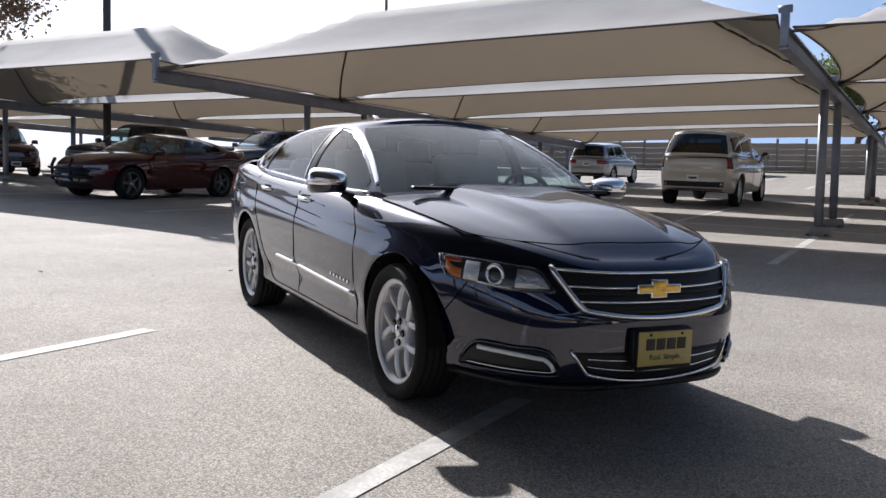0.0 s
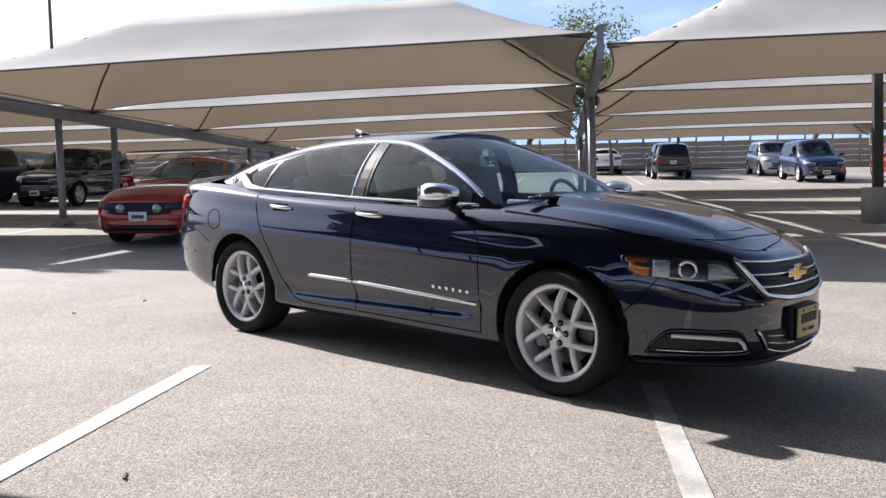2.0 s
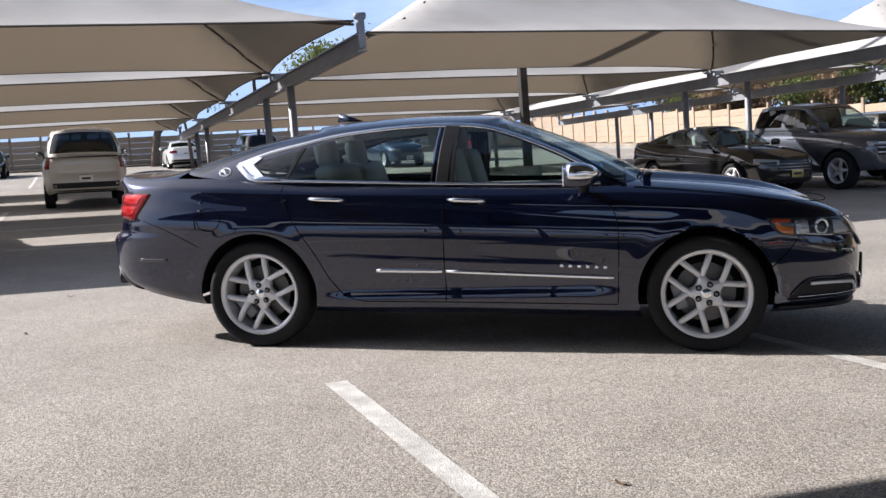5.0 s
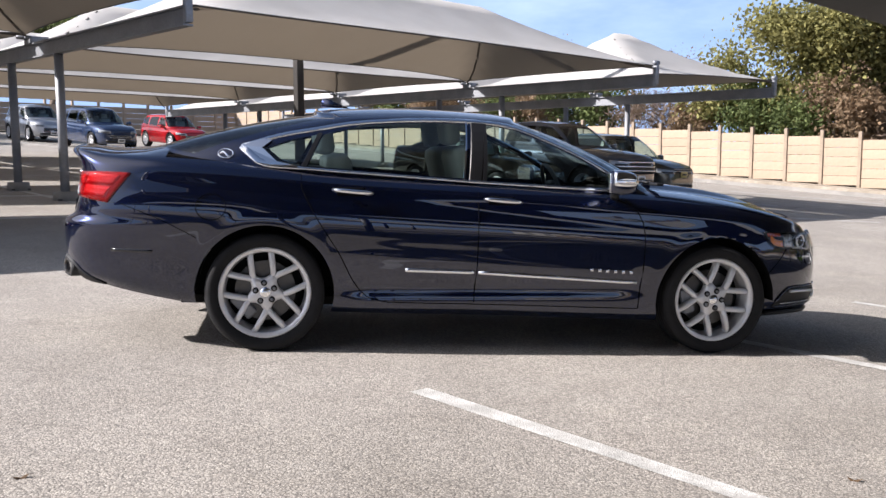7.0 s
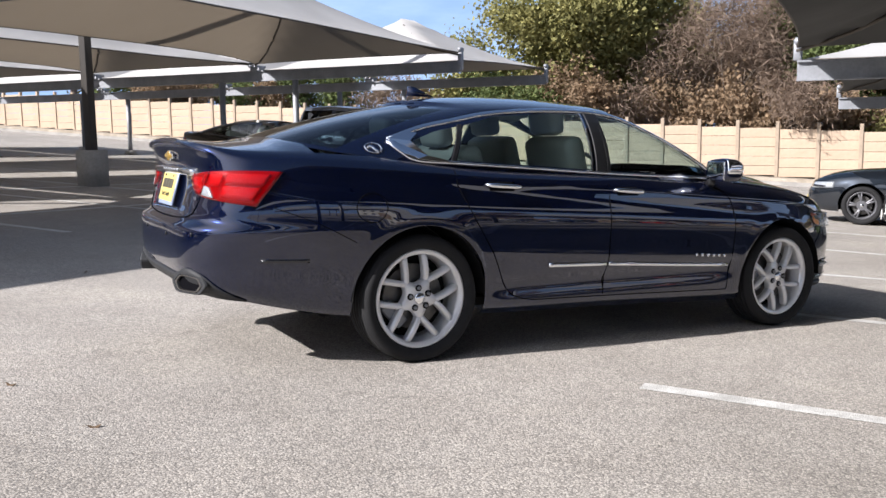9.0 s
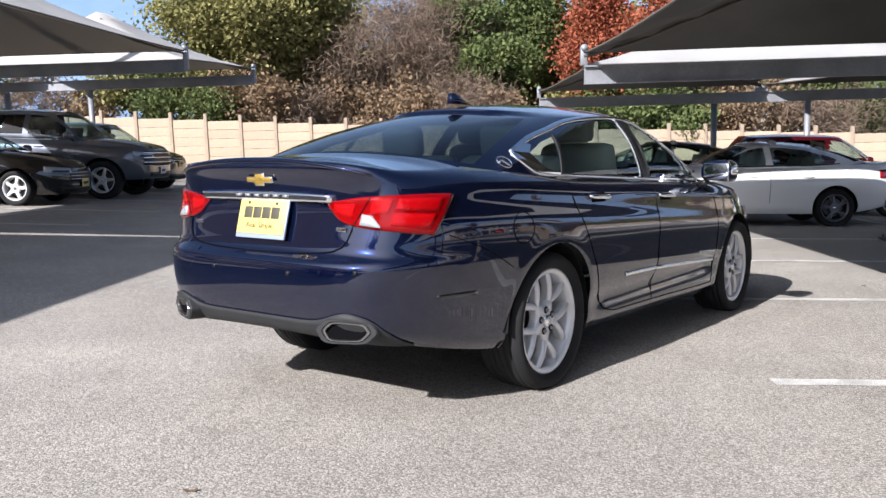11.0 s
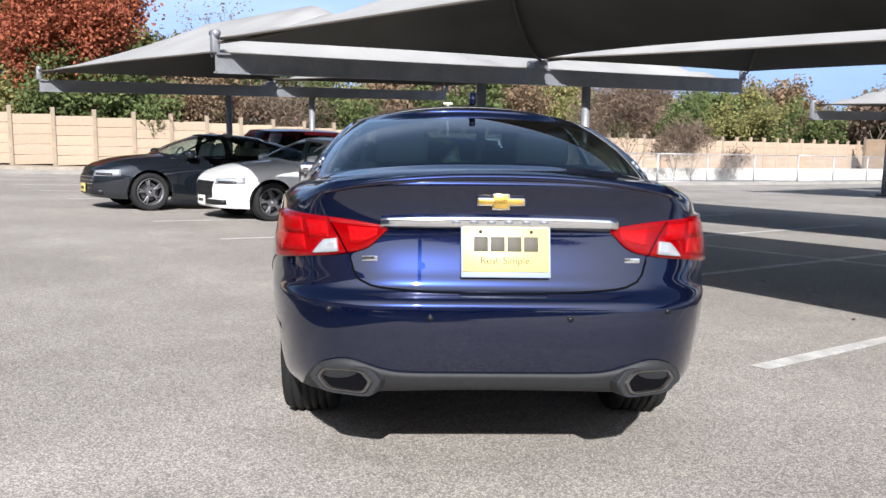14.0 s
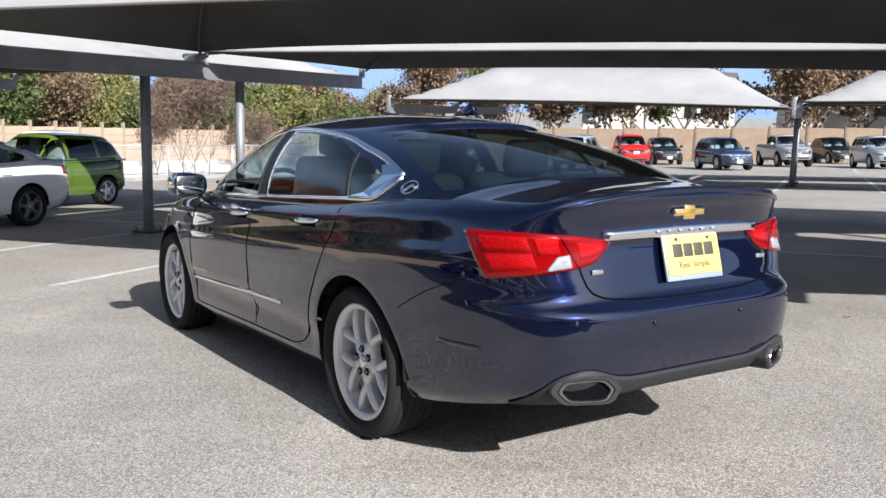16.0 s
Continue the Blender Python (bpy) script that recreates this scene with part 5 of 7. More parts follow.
def hero_details(root, sh, sp, skin):
    for s in (-1, 1):
        fl = lambda x, z, out=0.0, s=s: sh.flank(x, z, s, out)
        # shut lines
        for pts in ([(-0.168, 1.03), (-0.165, 0.80), (-0.162, 0.50), (-0.165, 0.31)], [(-1.222, 1.07), (-1.222, 0.968), (-1.116, 0.774), (-0.995, 0.594), (-0.906, 0.428), (-0.82, 0.335), (-0.70, 0.305)],
                    [(0.66, 0.985), (0.80, 0.94), (0.89, 0.83), (0.905, 0.60), (0.90, 0.29)], [(-0.70, 0.303), (0.0, 0.298), (0.90, 0.285)],
                    [(1.80, 0.50), (1.90, 0.60), (1.97, 0.69)]):
            tube_on(root, "shut_line", [fl(x, z, 0.0005) for x, z in dense(pts)], 0.0032, GAP)
        tube_on(root, "shut_line", [fl(x, z, 0.0005) for x, z in dense([(-2.24, 0.842), (-2.02, 0.765), (-1.815, 0.665)])], 0.0022, GAP)
        # belt-line chrome round the side glass
        tip = (-1.575, 1.198)
        low = dense([tip, (-1.50, 1.135), (-1.43, 1.100), (-1.2, 1.083), (-0.67, 1.062), (-0.19, 1.043), (0.30, 1.030), (0.70, 1.022), (0.80, 1.020)])
        top = dense([tip, (-1.36, 1.270), (-1.142, 1.318), (-0.87, 1.372), (-0.456, 1.408), (-0.1, 1.410), (0.119, 1.382), (0.344, 1.304), (0.573, 1.203), (0.76, 1.098), (0.80, 1.070)])
        skin_at = lambda x, z, o, s=s: on_skin(skin, sp, sh, x, z, s, o)
        wide_low = lambda x: 0.0085 + 0.012 * max(0.0, min(1.0, (-1.2 - x) / 0.25))
        for pts, half in ((low, wide_low), (top, lambda x: 0.0095)):
            part("window_trim", ribbon(skin_at, pts, half, 0.010), CHROME, root, "polished chrome window surround")
        bm = bmesh.new()
        quarter = [(-1.575, 1.198), (-1.45, 1.240), (-1.40, 1.232), (-1.455, 1.190), (-1.37, 1.115), (-1.25, 1.094), (-1.25, 1.083), (-1.43, 1.098)]
        vs = [bm.verts.new(skin_at(x, z, 0.013)) for x, z in quarter]
        vb = [bm.verts.new(skin_at(x, z, -0.008)) for x, z in quarter]
        for a, b, c, d in ((0, 1, 2, 3), (0, 3, 4, 7), (7, 4, 5, 6)):
            bm.faces.new((vs[a], vs[b], vs[c], vs[d]))
        for i in range(8):
            bm.faces.new((vs[i], vs[(i + 1) % 8], vb[(i + 1) % 8], vb[i]))
        bmesh.ops.recalc_face_normals(bm, faces=bm.faces)
        part("window_trim", bm, CHROME, root, smooth=False)
        # pillars between the panes
        for pts, w in (([(-0.215, 1.405), (-0.25, 1.05)], 0.006), ([(-0.145, 1.405), (-0.18, 1.05)], 0.045), ([(-1.118, 1.295), (-1.215, 1.088)], 0.016), ([(-0.10, 1.405), (-0.12, 1.05)], 0.014)):
            bm = bmesh.new()
            rows = []
            for k in range(7):
                f = k / 6
                x, z = pts[0][0] + (pts[1][0] - pts[0][0]) * f, pts[0][1] + (pts[1][1] - pts[0][1]) * f
                rows.append([bm.verts.new(skin_at(x + d, z, o)) for d, o in ((-w, -0.004), (-w * 0.8, 0.006), (w * 0.8, 0.006), (w, -0.004))])
            for a, b in zip(rows, rows[1:]):
                for e in range(3):
                    bm.faces.new((a[e], a[e + 1], b[e + 1], b[e]))
            bmesh.ops.recalc_face_normals(bm, faces=bm.faces)
            part("pillar_trim", bm, BLACK_TRIM if w > 0.02 else CHROME if pts[0][0] < -0.2 and pts[0][0] > -0.3 else BLACK_TRIM, root, smooth=False)
        # door handles
        for x0, x1, z in ((-1.046, -0.802, 0.968), (-0.136, 0.106, 0.945)):
            bm = bmesh.new()
            pts = [fl(x0 + (x1 - x0) * k / 8, z - 0.012 * k / 8, 0.004 + 0.026 * math.sin(math.pi * k / 8) ** 0.5) for k in range(9)]
            add_tube(bm, pts, [0.008, 0.013, 0.014, 0.014, 0.014, 0.014, 0.014, 0.013, 0.008], 8)
            part("door_handle", bm, CHROME, root, "chrome pull handle")
            # flat near-black patch paints in the shade of the hollow behind the handle
            bm = bmesh.new()
            patch(bm, lambda p, zz, o: fl(p, zz, 0.001 if o > 0 else -0.004), x0 + 0.03, x1 - 0.05, lambda p: z - 0.034, lambda p: z + 0.018, 8, 3, 0.001)
            part("handle_recess", bm, GAP, root)
        # side moulding in two lengths, raised letters as bars
        for x0, x1, z0, z1 in ((-0.60, -0.178, 0.506, 0.500), (-0.152, 0.875, 0.499, 0.452)):
            bm = bmesh.new()
            n = 12
            strip(bm, [fl(x0 + (x1 - x0) * k / n, z0 + (z1 - z0) * k / n, 0.0) for k in range(n + 1)], 0.014 if x0 < -0.3 else 0.013, 0.012, s)
            part("side_moulding", bm, CHROME, root, "chrome lower door moulding")
        for k in range(6):
            bm = bmesh.new()
            x = 0.565 + 0.052 * k
            p = fl(x, 0.531 - 0.0028 * k * 0.9, 0.003)
            add_box(bm, (0.020, 0.005, 0.018), Matrix.Translation(p), 0.002)
            part("badge_bar", bm, CHROME, root)
        # round badge on the rear pillar
        bm = bmesh.new()
        add_tube(bm, [skin_at(-1.665 + 0.043 * math.cos(k * math.tau / 24), 1.150 + 0.026 * math.sin(k * math.tau / 24), 0.004) for k in range(25)], 0.004, 6, False)
        add_tube(bm, [skin_at(-1.70 + 0.06 * k / 8, 1.146 + 0.012 * math.sin(math.pi * k / 5), 0.004) for k in range(9)], [0.003, 0.005, 0.008, 0.009, 0.008, 0.009, 0.008, 0.006, 0.003], 6)
        part("round_badge", bm, CHROME, root)
        # headlamp
        a0 = 0.53
        a1 = sh.acc[int(sh.by_x(1.77))]
        top = curve_table([(0.0, 0.682), (0.136, 0.764), (0.33, 0.778), (0.57, 0.787), (0.85, 0.791), (1.0, 0.793)])
        bot = curve_table([(0.0, 0.674), (0.33, 0.669), (0.57, 0.677), (0.85, 0.690), (0.93, 0.725), (1.0, 0.787)])
        f = lambda q, z, o, s=s: sh.at(sh.arc(a0 + (a1 - a0) * q), z, s, o)
        bm = bmesh.new()
        patch(bm, f, 0.0, 1.0, bot, top, 30, 6, 0.004)
        hl = part("headlight", bm, LAMP_DARK, root, "clear wraparound headlight with projector and amber reflector")
        for name, q0, q1, lo_, hi_, mat in (("amber_reflector", 0.76, 0.92, lambda q: bot(q) + 0.012, lambda q: bot(q) + 0.052, AMBER),
                                            ("turn_signal", 0.05, 0.30, lambda q: bot(q) + 0.014, lambda q: top(q) - 0.016 - 0.06 * max(0, 0.16 - q), LAMP_CHROME),
                                            ("side_reflector", 0.60, 0.73, lambda q: bot(q) + 0.012, lambda q: top(q) - 0.014, LAMP_CHROME),
                                            ("side_marker", 0.78, 0.955, lambda q: max(bot(q) + 0.008, 0.762), lambda q: top(q) - 0.008, RED_AMBER),
                                            ("lamp_bar", 0.32, 0.60, lambda q: bot(q) + 0.006, lambda q: bot(q) + 0.016, LAMP_CHROME)):
            bm = bmesh.new()
            patch(bm, f, q0, q1, lo_, hi_, 10, 3, 0.009)
            part(name, bm, mat, hl)
        c = f(0.46, 0.730, 0.0)
        d = (f(0.46, 0.730, 0.1) - c).normalized()
        q = Vector((0, 0, 1)).rotation_difference(d).to_matrix().to_4x4()
        bm = bmesh.new()
        add_tube(bm, [Matrix.Translation(c + d * 0.010) @ q @ Vector((0.041 * math.cos(k * math.tau / 28), 0.041 * math.sin(k * math.tau / 28), 0)) for k in range(29)], 0.009, 8, False)
        part("projector_ring", bm, CHROME, hl)
        bm = bmesh.new()
        bmesh.ops.create_uvsphere(bm, u_segments=20, v_segments=12, radius=0.030)
        bmesh.ops.transform(bm, matrix=Matrix.Translation(c) @ q @ Matrix.Diagonal((1, 1, 0.6, 1)), verts=bm.verts)
        part("projector", bm, BLACK_GLOSS, hl)
        bm = bmesh.new()
        patch(bm, f, 0.005, 0.995, lambda q: bot(q) + 0.001, lambda q: top(q) - 0.001, 30, 6, 0.022)
        part("lens_cover", bm, LAMP_GLASS, hl)
        # fog lamp pocket with its bent light strip
        fa = lambda p, z, o, s=s: sh.at(sh.arc(p), z, s, o)
        lo = curve_table([(0.49, 0.312), (0.54, 0.303), (0.72, 0.297), (0.92, 0.291), (1.04, 0.290)])
        hi = curve_table([(0.49, 0.322), (0.54, 0.408), (0.72, 0.420), (0.90, 0.418), (0.96, 0.385), (1.04, 0.297)])
        bm = bmesh.new()
        patch(bm, fa, 0.49, 1.04, lo, hi, 26, 4, 0.002)
        fog = part("fog_lamp", bm, BLACK_TRIM, root, "black fog lamp pocket with a bent light strip")
        tube_on(fog, "pocket_rim", [fa(p, hi(p), 0.004) for p in [0.50 + 0.52 * k / 24 for k in range(25)]], 0.008, NAVY)
        tube_on(fog, "pocket_rim", [fa(p, lo(p), 0.004) for p in [0.50 + 0.52 * k / 24 for k in range(25)]], 0.009, NAVY)
        for pts, r, mat in (([(0.90, 0.392), (0.72, 0.390), (0.565, 0.380)], 0.011, LED_WHITE), ([(0.565, 0.380), (0.535, 0.355), (0.522, 0.328)], 0.010, LED_WHITE),
                            ([(0.98, 0.312), (0.72, 0.316), (0.53, 0.322)], 0.004, CHROME)):
            tube_on(fog, "light_strip", [fa(y, z, 0.012) for y, z in dense(pts, 0.04)], r, mat)
        door_mirror(root, sp, sh, s, CHROME, NAVY, 0.66, 0.985, 1.075, (0.17, 0.23, 0.15))
        # tail lamp
        arc_in = 0.405
        i_out = sh.acc[-1] - sh.acc[int(sh.by_x(-2.24))]
        top = curve_table([(0.0, 0.982), (0.25, 1.004), (0.6, 1.018), (0.85, 1.022), (1.0, 1.020)])
        bot = curve_table([(0.0, 0.968), (0.12, 0.908), (0.3, 0.884), (0.6, 0.868), (1.0, 0.846)])
        f = lambda q, z, o, s=s: sh.at(sh.arc(-(arc_in + (i_out + 0.03 - 0.13 * (1.02 - z) / 0.17 - arc_in) * q)), z, s, o)
        bm = bmesh.new()
        patch(bm, f, 0.0, 1.0, bot, top, 30, 8, 0.008)
        tl = part("tail_light", bm, RED_LENS, root, "red tail light with clear reverse lens")
        bm = bmesh.new()
        patch(bm, f, 0.335, 0.53, lambda q: bot(q) + 0.010, lambda q: bot(q) + 0.014 + 0.042 * min(1.0, (0.53 - q) / 0.10), 10, 3, 0.019)
        part("reverse_lens", bm, CLEAR_LENS, tl)
        tube_on(tl, "lens_seam", [f(0.27 + 0.11 * k / 6, bot(0.3) + (top(0.3) - bot(0.3)) * k / 6, 0.0085) for k in range(7)], 0.003, GAP)
        for q0, q1, a_, b_ in ((0.06, 0.25, 0.25, 0.80), (0.40, 0.56, 0.45, 0.88), (0.60, 0.93, 0.14, 0.50), (0.60, 0.93, 0.56, 0.90)):
            bm = bmesh.new()
            patch(bm, f, q0, q1, lambda q: bot(q) + (top(q) - bot(q)) * a_, lambda q: bot(q) + (top(q) - bot(q)) * b_, 12, 3, 0.0105)
            part("reflector_cell", bm, RED_CELL, tl)
        bm = bmesh.new()
        patch(bm, f, 0.005, 0.995, lambda q: bot(q) + 0.002, lambda q: top(q) - 0.002, 30, 6, 0.016)
        part("lens_cover", bm, RED_GLASS, tl)
        # exhaust finisher in its grey surround
        c = sh.tail(s * 0.535, 0.437, 0.0)
        ang = s * 23
        corners = [(-0.128, 0.004), (-0.098, 0.044), (0.072, 0.050), (0.118, 0.008), (0.086, -0.044), (-0.080, -0.042)]
        poly = []
        for i in range(6):
            (px, py), (x, y), (nx, ny) = corners[i - 1], corners[i], corners[(i + 1) % 6]
            poly += [(x + (px - x) * 0.22, y + (py - y) * 0.22), (x + (px + nx - 2 * x) * 0.06, y + (py + ny - 2 * y) * 0.06), (x + (nx - x) * 0.22, y + (ny - y) * 0.22)]
        for name, k0, k1, mat, dep, off in (("exhaust_surround", 1.18, 0.92, GREY_TRIM, 0.09, 0.018), ("exhaust_finisher", 0.93, 0.76, EXHAUST, 0.10, 0.020)):
            bm = bmesh.new()
            m = Matrix.Translation(c) @ pose(off, 0, 0.0, 90, 0, -90 - ang)
            loops = []
            for k, z in ((k0, -dep / 2), (k0, dep / 2 - 0.008), (k0 - 0.05, dep / 2), (k1 + 0.03, dep / 2), (k1, dep / 2 - 0.008), (k1, -dep / 2)):
                loops.append([bm.verts.new(m @ Vector((x * k * s, y * k, z))) for x, y in poly])
            for la, lb in zip(loops, loops[1:]):
                for e in range(18):
                    bm.faces.new((la[e], la[(e + 1) % 18], lb[(e + 1) % 18], lb[e]))
            bmesh.ops.recalc_face_normals(bm, faces=bm.faces)
            part(name, bm, mat, root, smooth=False)
        # flat near-black plate painted in for the shaded inside of the outlet
        bm = bmesh.new()
        add_prism(bm, [(x * 0.80 * s, y * 0.80) for x, y in poly], 0.004, Matrix.Translation(c) @ pose(off, 0, 0.0, 90, 0, -90 - ang) @ pose(0, 0, 0.033))
        bmesh.ops.recalc_face_normals(bm, faces=bm.faces)
        part("exhaust_pipe", bm, GAP, root, smooth=False)
        for y, z in ((0.60, 0.695), (0.245, 0.672)):
            bm = bmesh.new()
            p = sh.tail(s * y, z, 0.001)
            add_cyl(bm, 0.011, 0.010, 0.006, Matrix.Translation(p) @ pose(0, 0, 0, 0, 90, 0), 14)
            part("parking_sensor", bm, BLACK_TRIM, root)
        # rear side reflector
        bm = bmesh.new()
        patch(bm, lambda p, z, o: fl(p, z, o * 0.3), -2.30, -2.06, lambda p: 0.565, lambda p: 0.585, 8, 1, 0.004)
        part("side_reflector", bm, BLACK_GLOSS, root)
        # fuel door on the right flank only
        if s < 0:
            tube_on(root, "fuel_door_line", [fl(-1.735 + 0.085 * math.cos(k * math.tau / 28), 0.845 + 0.075 * math.sin(k * math.tau / 28), 0.0005) for k in range(29)], 0.0028, GAP)
        # bonnet shut line and rocker shadow line
        hl_pts = []
        for x, y in dense([(1.0, 0.79), (1.26, 0.79), (1.60, 0.77), (1.82, 0.72), (2.02, 0.59), (2.17, 0.38), (2.21, 0.18), (2.222, 0.0)], 0.05):
            ye = abs(sh.at(sh.by_x(min(x, 2.35)), sh.zt(x) - 0.005, s).y)
            y = min(ye - 0.015, y)
            hl_pts.append((x, s * y, sh.cap_z(x, y, ye, sh.zt(x)) + 0.001))
        tube_on(root, "shut_line", hl_pts, 0.0032, GAP)
    # grille
    fn = lambda y, z, o: sh.nose(y, z, o)
    lo = lambda y: 0.564 + 0.24 * y * y + 1.0 * max(0, abs(y) - 0.395)
    hi = lambda y: 0.754 + 0.06 * y * y
    bm = bmesh.new()
    patch(bm, fn, -0.54, 0.54, lo, hi, 54, 6, 0.002)
    gr = part("grille", bm, BLACK_TRIM, root, "black grille with chrome frame and bars")
    tube_on(gr, "grille_frame", [fn(-0.545 + 1.09 * k / 60, lo(-0.545 + 1.09 * k / 60), 0.010) for k in range(61)], 0.014, CHROME)
    tube_on(gr, "grille_frame", [fn(-0.545 + 1.09 * k / 40, hi(-0.545 + 1.09 * k / 40) + 0.003, 0.006) for k in range(41)], 0.008, CHROME)
    for k, q in enumerate((0.36, 0.68)):
        wd = 0.435 + 0.04 * k
        tube_on(gr, "grille_bar", [fn(y, 0.564 + 0.19 * q + 0.05 * y * y, 0.010) for y in [-wd + 2 * wd * j / 24 for j in range(25)]], 0.006, CHROME)
        tube_on(gr, "grille_slat", [fn(y, 0.564 + 0.19 * (q - 0.13) + 0.05 * y * y, 0.008) for y in [-wd + 0.03 + 2 * wd * j / 16 for j in range(17)]], 0.008, BLACK_TRIM)
    for ends, m in ((1, Matrix.Translation(fn(0, 0.690, 0.022)) @ pose(0, 0, 0, 90, 0, 90)), (-1, Matrix.Translation(sh.tail(0, 1.075, 0.012)) @ pose(0, 0, 0, 90, 0, -90))):
        badge = new("badge")
        badge.parent = root
        badge.matrix_basis = m
        k = 1.25 if ends > 0 else 0.85
        bm = bmesh.new()
        add_box(bm, (0.20 * k, 0.034 * k, 0.012), None, 0.004)
        add_box(bm, (0.075 * k, 0.068 * k, 0.012), None, 0.004)
        part("badge_frame", bm, CHROME, badge)
        bm = bmesh.new()
        add_box(bm, (0.188 * k, 0.024 * k, 0.012), pose(0, 0, 0.003), 0.003)
        add_box(bm, (0.064 * k, 0.057 * k, 0.012), pose(0, 0, 0.003), 0.003)
        part("badge_face", bm, GOLD, badge, "gold-coloured badge")
    # lower grille
    lo2 = lambda y: 0.274 + 0.35 * y * y + 1.2 * max(0, abs(y) - 0.375)
    hi2 = lambda y: 0.412 + 0.03 * y * y
    bm = bmesh.new()
    patch(bm, fn, -0.43, 0.43, lo2, hi2, 44, 5, 0.002)
    lg = part("lower_grille", bm, BLACK_TRIM, root, "black lower grille with chrome edge")
    tube_on(lg, "chrome_edge", [fn(-0.445 + 0.89 * k / 50, lo2(-0.445 + 0.89 * k / 50) - 0.003, 0.010) for k in range(51)], 0.008, CHROME)
    for q in (0.35, 0.7):
        tube_on(lg, "grille_bar", [fn(y, lo2(y) + (hi2(y) - lo2(y)) * q, 0.006) for y in [-0.37 + 0.74 * j / 20 for j in range(21)]], 0.004, CHROME)
    # chin lip
    tube_on(root, "chin_lip", [sh.nose(-0.80 + 1.6 * k / 30, 0.248, 0.012) for k in range(31)], 0.016, BLACK_TRIM)
    c = fn(0.0, 0.430, 0.04)
    licence_plate(root, Matrix.Translation(c) @ pose(0, 0, 0, 90, 0, 90), BLACK_TRIM)
    bm = bmesh.new()
    add_box(bm, (0.05, 0.33, 0.18), Matrix.Translation(fn(0, 0.430, 0.005)), 0.01)
    part("plate_bracket", bm, BLACK_TRIM, root)
    # tail: chrome bar, plate, lid line, valance, lip
    ft = lambda y, z, o: sh.tail(y, z, o)
    bm = bmesh.new()
    patch(bm, ft, -0.43, 0.43, lambda y: 0.980 + 0.0 * y, lambda y: 1.020 - 0.008 * (y / 0.43) ** 2, 24, 3, 0.020)
    part("boot_chrome_bar", bm, CHROME, root, "chrome bar across the boot lid")
    for k in range(6):
        bm = bmesh.new()
        y = 0.155 - 0.062 * k
        add_box(bm, (0.004, 0.030, 0.012), Matrix.Translation(ft(y, 1.003, 0.0235)))
        part("badge_bar", bm, STEEL, root)
    for y in (0.47, -0.49):
        bm = bmesh.new()
        add_box(bm, (0.004, 0.055, 0.018), Matrix.Translation(ft(y, 0.868, 0.003)), 0.001)
        part("badge_bar", bm, CHROME, root)
    licence_plate(root, Matrix.Translation(ft(-0.02, 0.902, 0.012)) @ pose(0, 0, 0.0, 90, 0, -90) @ pose(0, 0, 0.014, -14, 0, 0), PLATE_FRAME)
    tube_on(root, "shut_line", [ft(y, z, 0.001) for y, z in dense([(0.56, 0.90), (0.53, 0.82), (0.46, 0.775), (0.25, 0.757), (0, 0.752), (-0.25, 0.757), (-0.46, 0.775), (-0.53, 0.82), (-0.56, 0.90)], 0.04)], 0.004, GAP)
    bm = bmesh.new()
    va_lo = lambda y: sh.zb(-2.6) + 0.004 - 0.035 * (abs(y) / 0.75) ** 2
    va_hi = lambda y: max(va_lo(y) + 0.006, 0.468 + (0.05 * math.exp(-((abs(y) - 0.55) / 0.12) ** 2)) - 0.75 * max(0.0, abs(y) - 0.66))
    patch(bm, ft, -0.80, 0.80, va_lo, va_hi, 50, 4, 0.010)
    part("rear_valance", bm, GREY_TRIM, root, "matt grey lower rear valance")
    lip = []
    for k in range(33):
        y = -0.66 + 1.32 * k / 32
        p = ft(y, sh.top(-2.5, abs(y)) - 0.004 - 0.03 * (abs(y) / 0.66) ** 2, 0.002)
        lip.append(p)
    tube_on(root, "boot_lip", lip, [0.006 + 0.010 * math.sin(math.pi * k / 32) for k in range(33)], NAVY, seg=8)
    # antenna fin, wipers, rear brake lamp
    bm = bmesh.new()
    fin = [(-0.10, 0), (0.10, 0), (0.02, 0.03), (-0.05, 0.058), (-0.085, 0.06)]
    add_prism(bm, fin, 0.03, pose(-1.0, 0, 1.485, 90, 0, 0))
    part("antenna_fin", bm, NAVY, root)
    for y0, y1 in ((0.10, 0.62), (-0.52, 0.02)):
        bm = bmesh.new()
        pts = [(1.06 - 0.05 * (k / 8), y0 + (y1 - y0) * k / 8, 1.088 - 0.012 * abs(k / 4 - 1)) for k in range(9)]
        add_tube(bm, pts, 0.008, 6)
        part("wiper", bm, BLACK_TRIM, root)
    bm = bmesh.new()
    add_box(bm, (0.05, 1.30, 0.02), pose(1.09, 0, 1.068), 0.006)
    part("cowl_panel", bm, BLACK_TRIM, root)


hero_m = pose(0, 0, 0, 0, TILT, 0)
hero, hero_shell, hero_panels, hero_skin = make_car("saloon_car", hero_m, HERO, NAVY, "dark navy metallic saloon with chrome trim and silver alloy wheels")
hero_details(hero, hero_shell, HERO, hero_skin)

# ---- other parked cars ----
LOW = dict(hero=False, n=112, rows=14, capn=12, cn=72, crows=10, creases=False, style="five")


